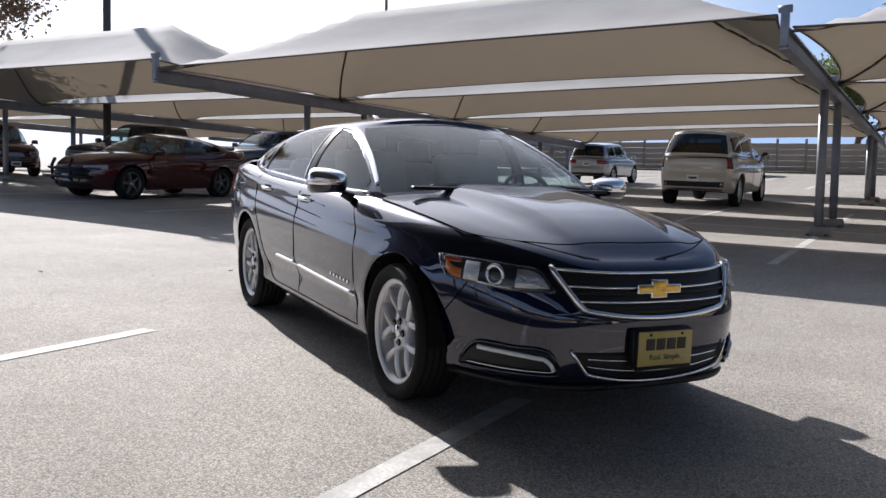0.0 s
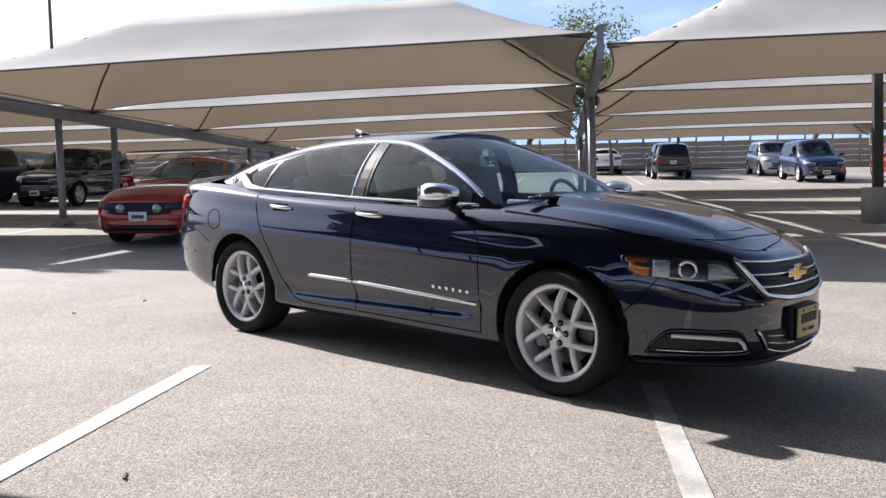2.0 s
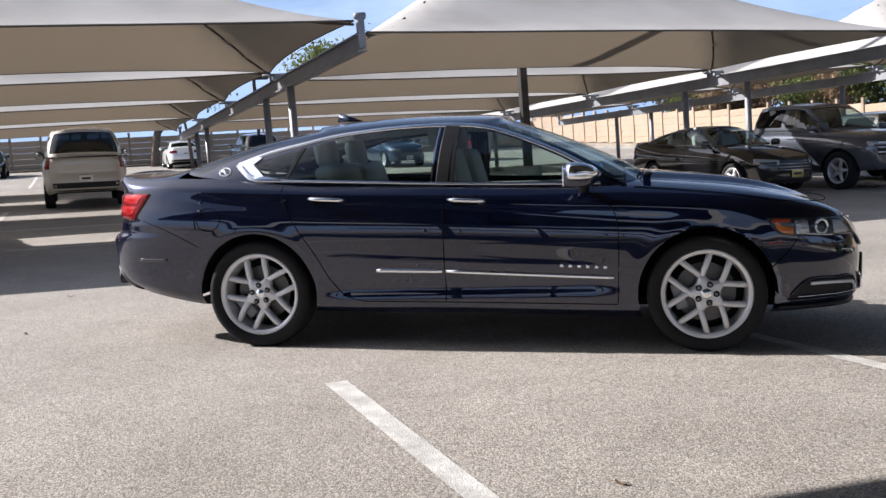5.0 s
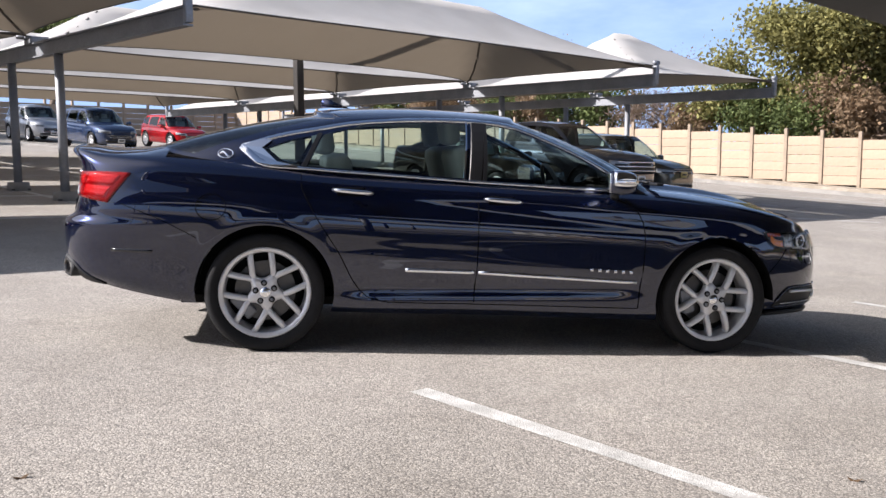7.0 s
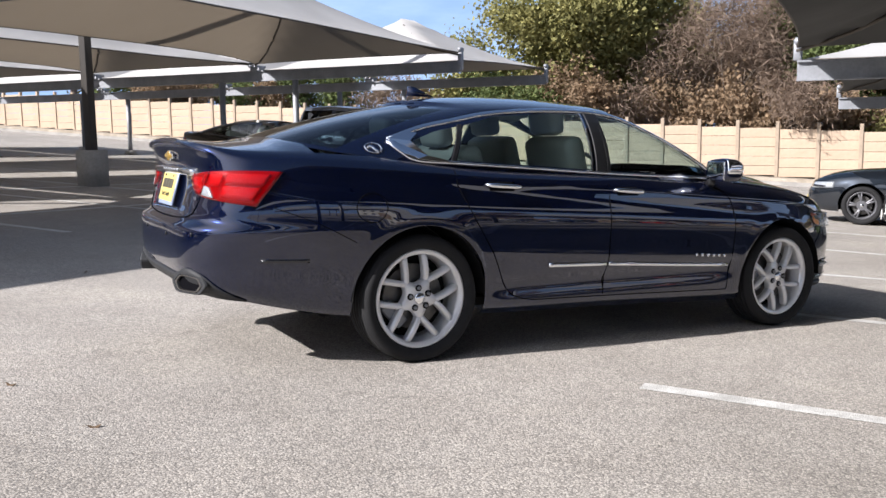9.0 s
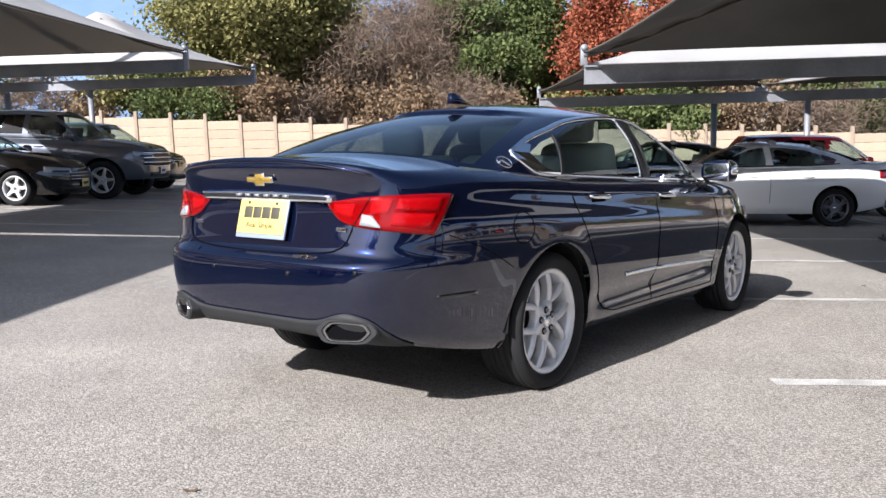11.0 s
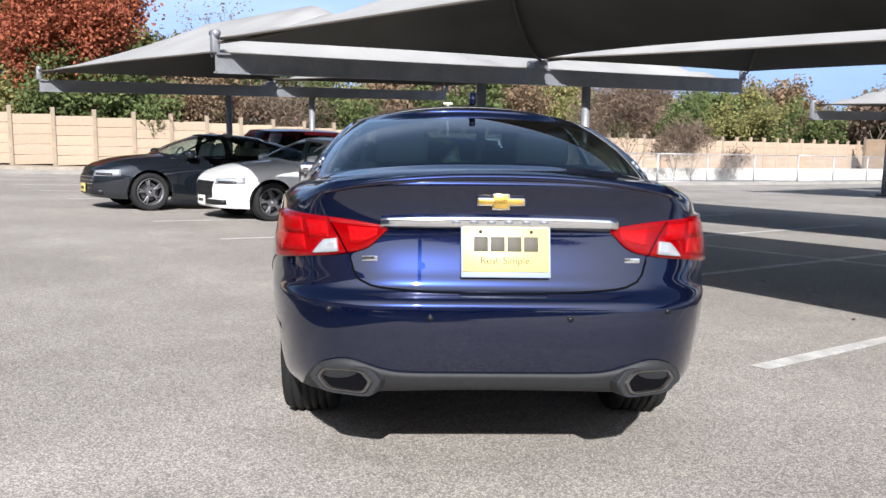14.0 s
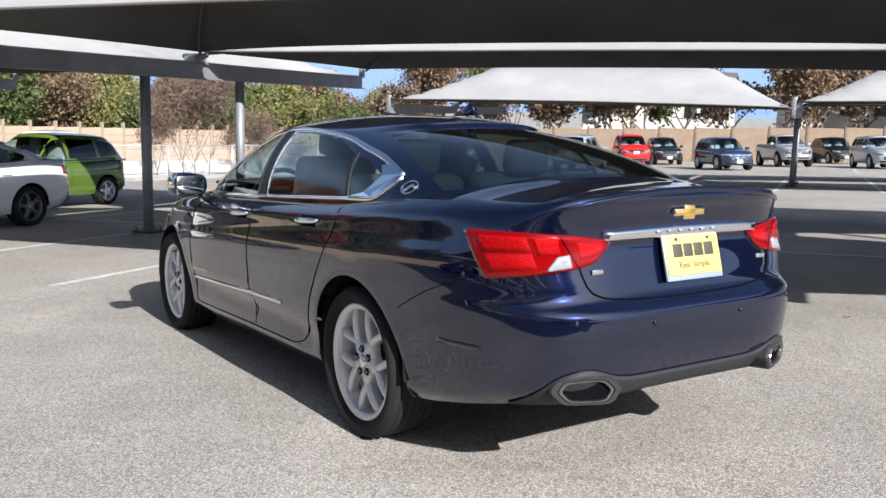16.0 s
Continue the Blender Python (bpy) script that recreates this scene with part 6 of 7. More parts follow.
def scaled(base, sx=1.0, sw=1.0, sz=1.0, **over):
    """Another car's measures: a base form stretched along, across and up, with changes."""
    sp = dict(base)
    sp.update(LOW)
    for k in ("zt", "zc", "zb"):
        sp[k] = [(x * sx, z * sz) for x, z in base[k]]
    sp["side"] = [(x, v * sw) for x, v in base["side"]]
    for k in ("front", "rear"):
        sp[k] = [(z * sz, v * sx) for z, v in base[k]]
    for k in ("xf", "xr", "seatx"):
        sp[k] = base[k] * sx
    for k in ("w", "track"):
        sp[k] = base[k] * sw
    sp["wheels"] = [(x * sx, z) for x, z in base["wheels"]]
    sp["doors"] = [(x * sx, 0) for x, _ in base["doors"]]
    sp["doorp"] = [[(x * sx, z * sz) for x, z in p] for p in base["doorp"]]
    sp["zbump"] = base["zbump"] * sz
    g = dict(base["cabin"])
    for k in ("bf", "br", "tf", "tr"):
        g[k] *= sx
    for k in ("bw", "tw"):
        g[k] *= sw
    g["zr"] = [(x * sx, z * sz) for x, z in g["zr"]]
    g["panes"] = {n: [(x * sx, z * sz) for x, z in p] for n, p in g["panes"].items()}
    sp["cabin"] = g
    r = over.pop("wheel_r", None)
    if r:
        sp["wheels"] = [(x, r) for x, _ in sp["wheels"]]
        sp["tyre"], sp["rarch"], sp["rim"] = r, r + 0.05, r * 0.70
    cab = over.pop("cab", None)
    if cab:
        g.update(cab)
    sp.update(over)
    return sp


SUV = dict(
    xf=2.28, xr=-2.38, w=0.935, nf=4.6, nr=6.0, wheels=[(1.40, 0.365), (-1.40, 0.365)], rarch=0.415, tyre=0.365, rim=0.25, tw=0.24, track=0.79,
    zt=[(-2.45, 1.10), (-1.5, 1.09), (0.0, 1.06), (0.9, 1.04), (1.4, 1.02), (1.8, 0.97), (2.1, 0.90), (2.3, 0.83)],
    zc=[(-2.45, 1.13), (0.9, 1.11), (1.3, 1.10), (1.8, 1.04), (2.1, 0.97), (2.3, 0.88)],
    zb=[(-2.45, 0.38), (-1.9, 0.30), (0, 0.28), (1.9, 0.28), (2.3, 0.30)],
    side=HERO["side"],
    front=[(0.25, 0.12), (0.35, 0.02), (0.5, 0.0), (0.7, 0.02), (0.85, 0.05), (1.0, 0.12)],
    rear=[(0.36, 0.10), (0.45, 0.01), (0.6, 0.0), (0.68, 0.02), (0.75, 0.05), (0.95, 0.06), (1.15, 0.08)],
    zbump=0.70, lid=0.72, doors=[(0.92, 0)],
    doorp=[[(-0.1, 0.36), (0.9, 0.36), (0.92, 1.3), (-0.1, 1.3)], [(-0.1, 0.36), (-0.1, 1.3), (-1.2, 1.3), (-1.15, 0.85), (-0.9, 0.5), (-0.8, 0.36)]],
    seatx=0.15, privacy=("rear", "quarter", "rear_window"),
    cabin=dict(bf=1.15, br=-2.33, tf=0.32, tr=-1.98, bw=0.845, tw=0.665, nf=5.0, nr=6.0, crown=0.07, bulge=0.03,
               zr=[(-2.1, 1.59), (-1.2, 1.65), (0.0, 1.655), (0.35, 1.62)], screen=(0.87, 0.06, 0.93), backlight=(0.84, 0.12, 0.90),
               panes=dict(quarter=[(-1.86, 1.50), (-1.20, 1.56), (-1.22, 1.16), (-1.95, 1.20)], rear=[(-1.08, 1.57), (-0.14, 1.59), (-0.17, 1.13), (-1.12, 1.15)],
                          front=[(-0.03, 1.59), (0.26, 1.55), (0.70, 1.28), (0.86, 1.12), (-0.06, 1.13)])),
)
PICKUP = dict(
    xf=2.75, xr=-3.10, w=1.0, nf=5.5, nr=7.0, wheels=[(1.80, 0.41), (-1.90, 0.41)], rarch=0.475, tyre=0.41, rim=0.27, tw=0.27, track=0.86,
    zt=[(-3.2, 1.32), (-1.2, 1.32), (-1.0, 1.28), (1.2, 1.24), (2.0, 1.18), (2.6, 1.10), (2.8, 1.02)],
    zc=[(-3.2, 1.33), (-1.0, 1.33), (1.4, 1.30), (2.0, 1.27), (2.6, 1.17), (2.8, 1.05)],
    zb=[(-3.2, 0.55), (-2.4, 0.45), (0, 0.42), (2.3, 0.42), (2.8, 0.45)], side=HERO["side"],
    front=[(0.35, 0.12), (0.5, 0.01), (0.7, 0.0), (0.9, 0.015), (1.05, 0.05), (1.2, 0.12)],
    rear=[(0.5, 0.05), (0.6, 0.0), (0.75, 0.0), (0.8, 0.05), (1.2, 0.05), (1.35, 0.06)],
    zbump=0.78, lid=0.85, doors=[(1.25, 0)],
    doorp=[[(0.15, 0.5), (1.2, 0.5), (1.25, 1.5), (0.15, 1.5)], [(0.15, 0.5), (0.15, 1.5), (-0.9, 1.5), (-0.9, 0.5)]],
    seatx=0.5, privacy=("rear", "rear_window"),
    cabin=dict(bf=1.52, br=-1.02, tf=0.72, tr=-0.88, bw=0.90, tw=0.70, nf=5.0, nr=7.0, crown=0.06, bulge=0.03,
               zr=[(-0.95, 1.80), (0.0, 1.85), (0.8, 1.80)], screen=(0.87, 0.06, 0.93), backlight=(0.8, 0.15, 0.9),
               panes=dict(rear=[(-0.80, 1.74), (0.08, 1.77), (0.06, 1.36), (-0.82, 1.36)], front=[(0.20, 1.77), (0.62, 1.73), (1.05, 1.46), (1.18, 1.33), (0.18, 1.35)])),
)


def plain_details(root, sh, sp, paint, opts):
    """Lamps, grille, mirrors, handles and plates for a car seen in passing."""
    xf, xr = sp["xf"], sp["xr"]
    h0 = sh.zt(xf - 0.2)
    for s in (-1, 1):
        fa = lambda q, z, o, s=s: sh.at(sh.arc(q), z, s, o)
        arc_n = 0.42 * sp["w"] / 0.92
        bm = bmesh.new()
        zc = h0 - 0.10 * (h0 / 0.8)
        patch(bm, fa, arc_n, arc_n + 0.55, lambda q: zc - 0.075 + 0.05 * (q - arc_n), lambda q: zc + 0.03 + 0.06 * (q - arc_n), 10, 3, 0.01)
        hl = part("headlight", bm, opts.get("lamp", CLEAR_LENS), root)
        bm = bmesh.new()
        patch(bm, fa, arc_n + 0.06, arc_n + 0.40, lambda q: zc - 0.05, lambda q: zc - 0.01, 8, 2, 0.014)
        part("lamp_insert", bm, LAMP_DARK, hl)
        ft = lambda q, z, o, s=s: sh.at(sh.arc(-q), z, s, o)
        a = opts.get("tail_in", 0.45) * sp["w"] / 0.92
        b = opts.get("tail_len", 0.55)
        z0, z1 = opts.get("tail_z", (0.84, 0.98))
        bm = bmesh.new()
        patch(bm, ft, a, a + b, lambda q: z0, lambda q: z1, 10, 4, 0.012)
        part("tail_light", bm, RED_LENS, root)
        zb = sh.zt(0.6)
        door_mirror(root, sp, sh, s, None, opts.get("mirror", paint), opts.get("mirror_x", sp["cabin"]["bf"] - 0.38), sp["w"] + 0.07, zb + 0.08, (0.15, 0.20, 0.15) if not opts.get("big_mirror") else (0.16, 0.22, 0.24))
        for k, poly in enumerate(sp["doorp"]):
            x = min(p[0] for p in poly) + 0.20
            bm = bmesh.new()
            zz = zb - 0.12 * zb
            add_tube(bm, [sh.flank(x + 0.2 * j / 4, zz, s, 0.02 * math.sin(math.pi * j / 4) + 0.004) for j in range(5)], 0.012, 6)
            part("door_handle", bm, opts.get("handle", paint), root)
            xs = sorted({round(p[0], 3) for p in poly})
            tube_on(root, "shut_line", [sh.flank(xs[-1] - 0.01, zb - 0.02 - (zb - 0.42) * j / 6, s, 0.001) for j in range(7)], 0.004, GAP, seg=4)
        # dark line at the foot of the side glass
        tube_on(root, "window_seal", [cabin_flank(sp, sh, x, sh.zt(x) + 0.03, s, 0.0) for x in [sp["cabin"]["br"] + 0.55 + (sp["cabin"]["bf"] - sp["cabin"]["br"] - 0.95) * j / 10 for j in range(11)]], 0.011, opts.get("seal", BLACK_TRIM), seg=5)
    gw, gz0, gz1 = opts.get("grille", (0.45, 0.45, 0.66))
    bm = bmesh.new()
    patch(bm, lambda y, z, o: sh.nose(y, z, o), -gw, gw, lambda y: gz0 + 0.03 * (y / gw) ** 2, lambda y: gz1, 16, 4, 0.006)
    gr = part("grille", bm, BLACK_TRIM, root)
    for k in range(opts.get("bars", 3)):
        z = gz0 + 0.03 + (gz1 - gz0 - 0.03) * (k + 0.5) / opts.get("bars", 3)
        tube_on(gr, "grille_bar", [sh.nose(-gw + 2 * gw * j / 12, z, 0.012) for j in range(13)], opts.get("bar_r", 0.008), opts.get("bar", CHROME), seg=5)
    bm = bmesh.new()
    patch(bm, lambda y, z, o: sh.nose(y, z, o), -0.6, 0.6, lambda y: sh.zb(xf) + 0.05, lambda y: sh.zb(xf) + 0.14, 12, 2, 0.006)
    part("lower_intake", bm, BLACK_TRIM, root)
    bm = bmesh.new()
    patch(bm, lambda y, z, o: sh.tail(y, z, o), -0.75, 0.75, lambda y: sh.zb(xr) + 0.01, lambda y: sh.zb(xr) + opts.get("valance", 0.12), 14, 2, 0.008)
    part("rear_valance", bm, opts.get("valance_mat", BLACK_TRIM), root)
    pm = PLATE_YELLOW if opts.get("dealer") else PLATE_WHITE
    for m in (Matrix.Translation(sh.nose(0, opts.get("plate_f", gz0 - 0.02), 0.025)) @ pose(0, 0, 0, 90, 0, 90), Matrix.Translation(sh.tail(0, opts.get("plate_r", 0.82), 0.015)) @ pose(0, 0, 0, 90, 0, -90)):
        bm = bmesh.new()
        add_box(bm, (0.30, 0.15, 0.012), m, 0.003)
        pl = part("licence_plate", bm, pm, root)
        bm = bmesh.new()
        add_box(bm, (0.20, 0.05, 0.004), m @ Matrix.Translation((0, 0, 0.008)))
        part("plate_bar", bm, INK, pl)


def parked(name, x, y, heading, sp, paint, label, group="parked cars", **opts):
    root, sh, _, _ = make_car(name, on_ground(x, y, heading), sp, paint, label, group)
    plain_details(root, sh, sp, paint, opts)
    return root, sh


P_MAROON = car_paint("maroon_paint", (0.05, 0.004, 0.007), 0.3, 0.2)
P_RED = car_paint("red_paint", (0.30, 0.008, 0.010), 0.15, 0.15)
P_BRIGHT_RED = car_paint("bright_red_paint", (0.55, 0.02, 0.015), 0.05, 0.05)
P_WHITE = car_paint("white_paint", (0.74, 0.74, 0.73), 0.0, 0.0, 0.45)
P_CREAM = car_paint("aged_cream_paint", (0.50, 0.46, 0.38), 0.0, 0.0, 0.5)
P_BLACK = car_paint("black_paint", (0.006, 0.006, 0.007), 0.1, 0.1)
P_GREY = car_paint("grey_paint", (0.07, 0.078, 0.095), 0.4, 0.2)
P_DARK = car_paint("charcoal_paint", (0.010, 0.013, 0.018), 0.35, 0.2)
P_SILVER = car_paint("silver_paint", (0.38, 0.39, 0.41), 0.5, 0.2)
P_BLUE = car_paint("blue_paint", (0.02, 0.035, 0.08), 0.4, 0.2)
P_GREEN = car_paint("lime_paint", (0.085, 0.135, 0.02), 0.2, 0.2)
P_SAND = car_paint("olive_grey_paint", (0.055, 0.056, 0.048), 0.2, 0.1)

AWAY = ROW_YAW + 180

# row facing the aisle, north side
r_, s_ = parked("muscle_saloon", -16.5, 0.7, ROW_YAW, scaled(HERO, 0.985, 1.02, 0.99, wheel_r=0.36, rim_mat=ALLOY_DARK), P_MAROON, "dark maroon saloon with a black push bar under the canopy",
                grille=(0.55, 0.48, 0.66), bar=BLACK_TRIM)
for s in (-0.28, 0.28):
    bm = bmesh.new()
    add_tube(bm, [(2.42, s, 0.35), (2.52, s, 0.42), (2.54, s, 0.72), (2.46, s, 0.86)], 0.035, 8)
    part("push_bar", bm, BLACK_TRIM, r_)
for z, w in ((0.48, 0.8), (0.66, 0.62)):
    bm = bmesh.new()
    add_tube(bm, [(2.36, -w, z), (2.53, -w * 0.6, z), (2.55, 0, z), (2.53, w * 0.6, z), (2.36, w, z)], 0.03, 8)
    part("push_bar", bm, BLACK_TRIM, r_)
r_, s_ = parked("coupe", -9.80, 4.22, ROW_YAW, scaled(HERO, 0.96, 1.01, 0.94, wheel_r=0.34, style="split", nf=5.4), P_RED, "deep red two-door coupe with round fog lamps in its black grille", grille=(0.52, 0.51, 0.70), bars=0, lamp=LAMP_DARK)
for s in (-1, 1):
    c = s_.nose(s * 0.30, 0.61, 0.02)
    bm = bmesh.new()
    add_cyl(bm, 0.075, 0.068, 0.03, Matrix.Translation(c) @ pose(0, 0, 0, 0, 90, 0), 20)
    part("fog_lamp", bm, CLEAR_LENS, r_)
parked("full_size_suv", -13.1, 15.3, AWAY, scaled(SUV, 1.17, 1.07, 1.16, wheel_r=0.41, valance_mat=GREY_TRIM), P_CREAM, "aged cream full-size SUV with dark rear glass and grey lower cladding",
       tail_z=(0.98, 1.24), tail_in=0.80, tail_len=0.22, plate_r=0.74, valance=0.22, valance_mat=GREY_TRIM, big_mirror=True, mirror=BLACK_TRIM)
parked("silver_crossover", -25.2, 20.6, AWAY, scaled(SUV, 0.98, 0.98, 0.98), P_SILVER, "silver crossover parked under a far canopy")
parked("pickup_truck", -24.8, 6.2, ROW_YAW - 8, scaled(PICKUP, 0.93, 0.95, 0.95), P_GREY, "faded grey pickup truck with black trim", grille=(0.6, 0.75, 1.0), tail_z=(0.9, 1.15), tail_in=0.85, tail_len=0.2, plate_f=0.62, plate_r=0.7)
parked("white_saloon", -30.3, 12.6, ROW_YAW + 18, scaled(HERO, 0.97, 1.0, 0.97, rim_mat=ALLOY_DARK), P_WHITE, "white sports saloon with dark grille", dealer=True, grille=(0.4, 0.38, 0.62))
parked("white_crossover", -37.5, 12.4, ROW_YAW + 60, scaled(SUV, 0.97, 0.98, 0.97), P_WHITE, "white crossover beyond the canopies")
parked("dark_suv", -22.6, 1.6, ROW_YAW, scaled(PICKUP, 0.95, 0.97, 0.96), P_DARK, "dark pickup truck parked behind the maroon saloon", grille=(0.6, 0.75, 1.0), tail_z=(0.9, 1.15), tail_in=0.85, tail_len=0.2, plate_f=0.62)
parked("maroon_suv", -28.3, -2.6, ROW_YAW + 70, scaled(SUV, 1.03, 1.0, 1.0), P_MAROON, "maroon SUV at the edge of the lot")
parked("dark_crossover", -23.0, 8.4, ROW_YAW, scaled(SUV, 1.0, 1.0, 1.02), P_DARK, "dark crossover parked nose to nose in the row")
parked("black_saloon", 3.25, 14.9, ROW_YAW, scaled(HERO, 0.96, 0.98, 0.97, wheel_r=0.33), P_BLACK, "black saloon with silver wheels, reflecting the canopy edge", dealer=True)
parked("grey_pickup", 5.35, 16.0, ROW_YAW, scaled(PICKUP, 1.0, 1.0, 1.0), P_GREY, "slate grey full-size pickup with chrome grille bars", grille=(0.75, 0.72, 1.05), bars=3, bar_r=0.022, tail_z=(0.9, 1.15), tail_in=0.85, tail_len=0.2, plate_f=0.62)
parked("small_suv", 7.75, 17.4, ROW_YAW, scaled(SUV, 0.90, 0.96, 0.97), P_SAND, "olive grey boxy small SUV with round headlights", grille=(0.42, 0.72, 0.86), bars=2, dealer=True)

# row under the near canopy
parked("charcoal_saloon", 12.0, 4.35, AWAY, scaled(HERO, 0.94, 0.99, 0.955, wheel_r=0.345, style="split", rim_mat=ALLOY_DARK), P_DARK, "charcoal saloon with bright split-spoke wheels", dealer=True, grille=(0.42, 0.40, 0.62))
parked("silver_saloon", 10.6, 2.0, AWAY, scaled(HERO, 0.89, 0.97, 0.955, wheel_r=0.33, style="split", rim_mat=ALLOY_DARK), P_WHITE, "white compact saloon half in canopy shade", grille=(0.36, 0.36, 0.66), bar=BLACK_TRIM, bars=4)
parked("lime_hatchback", 15.0, -0.35, AWAY, scaled(SUV, 0.78, 0.86, 0.88, wheel_r=0.30, cab=dict(tf=0.18, tr=-1.42, zr=[(-1.6, 1.39), (-1.0, 1.45), (0.0, 1.465), (0.3, 1.42)])), P_GREEN, "lime green small hatchback with silver wheels", grille=(0.4, 0.5, 0.68))
parked("maroon_crossover", 18.2, 2.6, ROW_YAW, scaled(SUV, 1.0, 0.98, 0.98), P_MAROON, "maroon crossover with red tail lights", tail_z=(0.95, 1.2), tail_in=0.7, tail_len=0.35)
parked("white_suv", 33.0, -3.9, ROW_YAW + 25, scaled(SUV, 1.02, 1.02, 1.04), P_WHITE, "white SUV in open sun", grille=(0.45, 0.55, 0.82))

# far rows
parked("white_far_saloon", -22.6, 39.2, AWAY, scaled(HERO, 0.9, 0.97, 0.97), P_WHITE, "small white saloon seen from behind near the wall")
parked("black_far_suv", -16.6, 35.2, AWAY, scaled(SUV, 1.0, 1.0, 1.0), P_BLACK, "black SUV seen from behind near the wall")
parked("silver_far_suv", -13.2, 39.6, ROW_YAW, scaled(SUV, 0.95, 0.98, 0.98), P_SILVER, "silver crossover parked beside a blue one")
parked("blue_far_suv", -9.3, 34.0, ROW_YAW, scaled(SUV, 1.02, 1.0, 1.0), P_BLUE, "dark blue SUV with chrome grille bars")
parked("black_far_saloon", -30.0, 33.2, ROW_YAW, scaled(HERO, 0.9, 0.97, 0.97), P_BLACK, "black saloon below the far canopy")
parked("red_hatchback", -6.6, 37.6, ROW_YAW, scaled(SUV, 0.88, 0.93, 0.90), P_RED, "red hatchback in open shade")
parked("grey_far_suv", 36.0, -25.6, ROW_YAW + 30, scaled(SUV, 0.92, 0.96, 0.97), P_SAND, "grey-green small SUV beyond the far canopy")
parked("silver_rear_suv", 27.6, -26.6, AWAY + 180, scaled(SUV, 1.0, 1.0, 1.0), P_SILVER, "silver SUV seen from behind")
parked("red_off_roader", 33.0, -35.4, AWAY + 20, scaled(SUV, 0.92, 1.0, 1.06, wheel_r=0.42), P_BRIGHT_RED, "bright red off-roader with large black tyres", grille=(0.5, 0.8, 1.0), bar=BLACK_TRIM)
parked("dark_far_crossover", 34.0, -39.2, AWAY + 20, scaled(SUV, 0.92, 0.96, 0.97), P_DARK, "dark crossover beside the red off-roader")
parked("navy_far_suv", 24.8, -33.6, AWAY + 28, scaled(SUV, 0.90, 0.95, 0.94), P_BLUE, "navy blue compact SUV in the sun")
parked("silver_truck", 27.2, -41.8, AWAY + 20, scaled(PICKUP, 0.9, 0.95, 0.95), P_SILVER, "silver pickup truck with a chrome front", grille=(0.7, 0.72, 1.0), bar_r=0.02)
parked("black_far_crossover", 30.2, -51.2, AWAY + 20, scaled(SUV, 1.0, 1.0, 1.0), P_BLACK, "black SUV in the far row")
parked("grey_far_crossover", 22.0, -42.6, AWAY + 15, scaled(SUV, 1.0, 1.0, 1.0), P_SILVER, "silver-grey crossover in the far row")

# ---- boundary wall, poles ----
def wall_run(start, d, count, first_single, step=1.65, height=1.75, lift=0.0):
    """Precast concrete fence: posts with stacked planks between them."""
    yaw = math.degrees(math.atan2(d.y, d.x))
    root = thing("precast_fence", Matrix.Identity(4), "tan precast concrete plank fence with raised posts", "fence", kind="structure")
    bmp = bmesh.new()
    add_box(bmp, (step - 0.10, 0.05, height / 5 - 0.012), None, 0.008)
    plank = finish(bmp, "plank", FENCE, False)
    bmq = bmesh.new()
    add_box(bmq, (0.13, 0.15, height + 0.36), pose(0, 0, (height + 0.36) / 2 - 0.1), 0.012)
    post_me = finish(bmq, "fence_post", FENCE_POST, False)
    far = bmesh.new()
    for k in range(count):
        p = start + d * step * k
        z = ground_z(p.x, p.y) + lift
        c = p + d * step / 2
        zc = ground_z(c.x, c.y) + lift
        near = first_single[0] <= k < first_single[1]
        if near:
            part("fence_post", post_me, None, root, m=Matrix.Translation((p.x, p.y, z)) @ pose(0, 0, 0, 0, 0, yaw))
        else:
            add_box(far, (0.13, 0.15, height + 0.36), Matrix.Translation((p.x, p.y, z)) @ pose(0, 0, (height + 0.36) / 2 - 0.1, 0, 0, yaw))
        for j in range(5):
            m = Matrix.Translation((c.x, c.y, zc + height / 5 * (j + 0.5))) @ pose(0, 0.006 * ((j * 7 + k * 3) % 3 - 1), 0, 0, 0, yaw)
            if near:
                part("plank", plank, None, root, m=m)
            else:
                add_box(far, (step - 0.10, 0.05, height / 5 - 0.014), m)
    tagged(part("far_planks", far, FENCE, root, smooth=False), kind="stuff")
    return root


FP = Vector((20.4, 21.6, 0))
CORNER = FP + V * 0.79 - V * 1.4 * 33
wall_run(CORNER, V, 86, (14, 68), 1.4, lift=0.27)
wall_run(CORNER - U * 1.65 * 40, U, 40, (8, 24))


def light_pole(x, y, h, r=0.09, label="dark bronze square light pole on a concrete base"):
    root = thing("light_pole", Matrix.Translation((x, y, ground_z(x, y))), label, "light pole", "light poles")
    bm = bmesh.new()
    add_box(bm, (r * 2, r * 2, h), pose(0, 0, h / 2 + 0.6, 0, 0, 33), 0.01)
    part("shaft", bm, STEEL_DARK, root)
    bm = bmesh.new()
    add_cyl(bm, 0.30, 0.30, 0.75, pose(0, 0, 0.33), 24)
    part("concrete_base", bm, CONCRETE, root)
    bm = bmesh.new()
    add_box(bm, (0.75, 0.35, 0.14), pose(0.4, 0, h + 0.55, 0, 0, 33), 0.03)
    part("lamp_head", bm, STEEL_DARK, root)


light_pole(-1.0, 13.78, 9.5, 0.085)
light_pole(-24.1, 0.5, 9.5, 0.085)
light_pole(-17.4, 38.0, 4.0, 0.08)

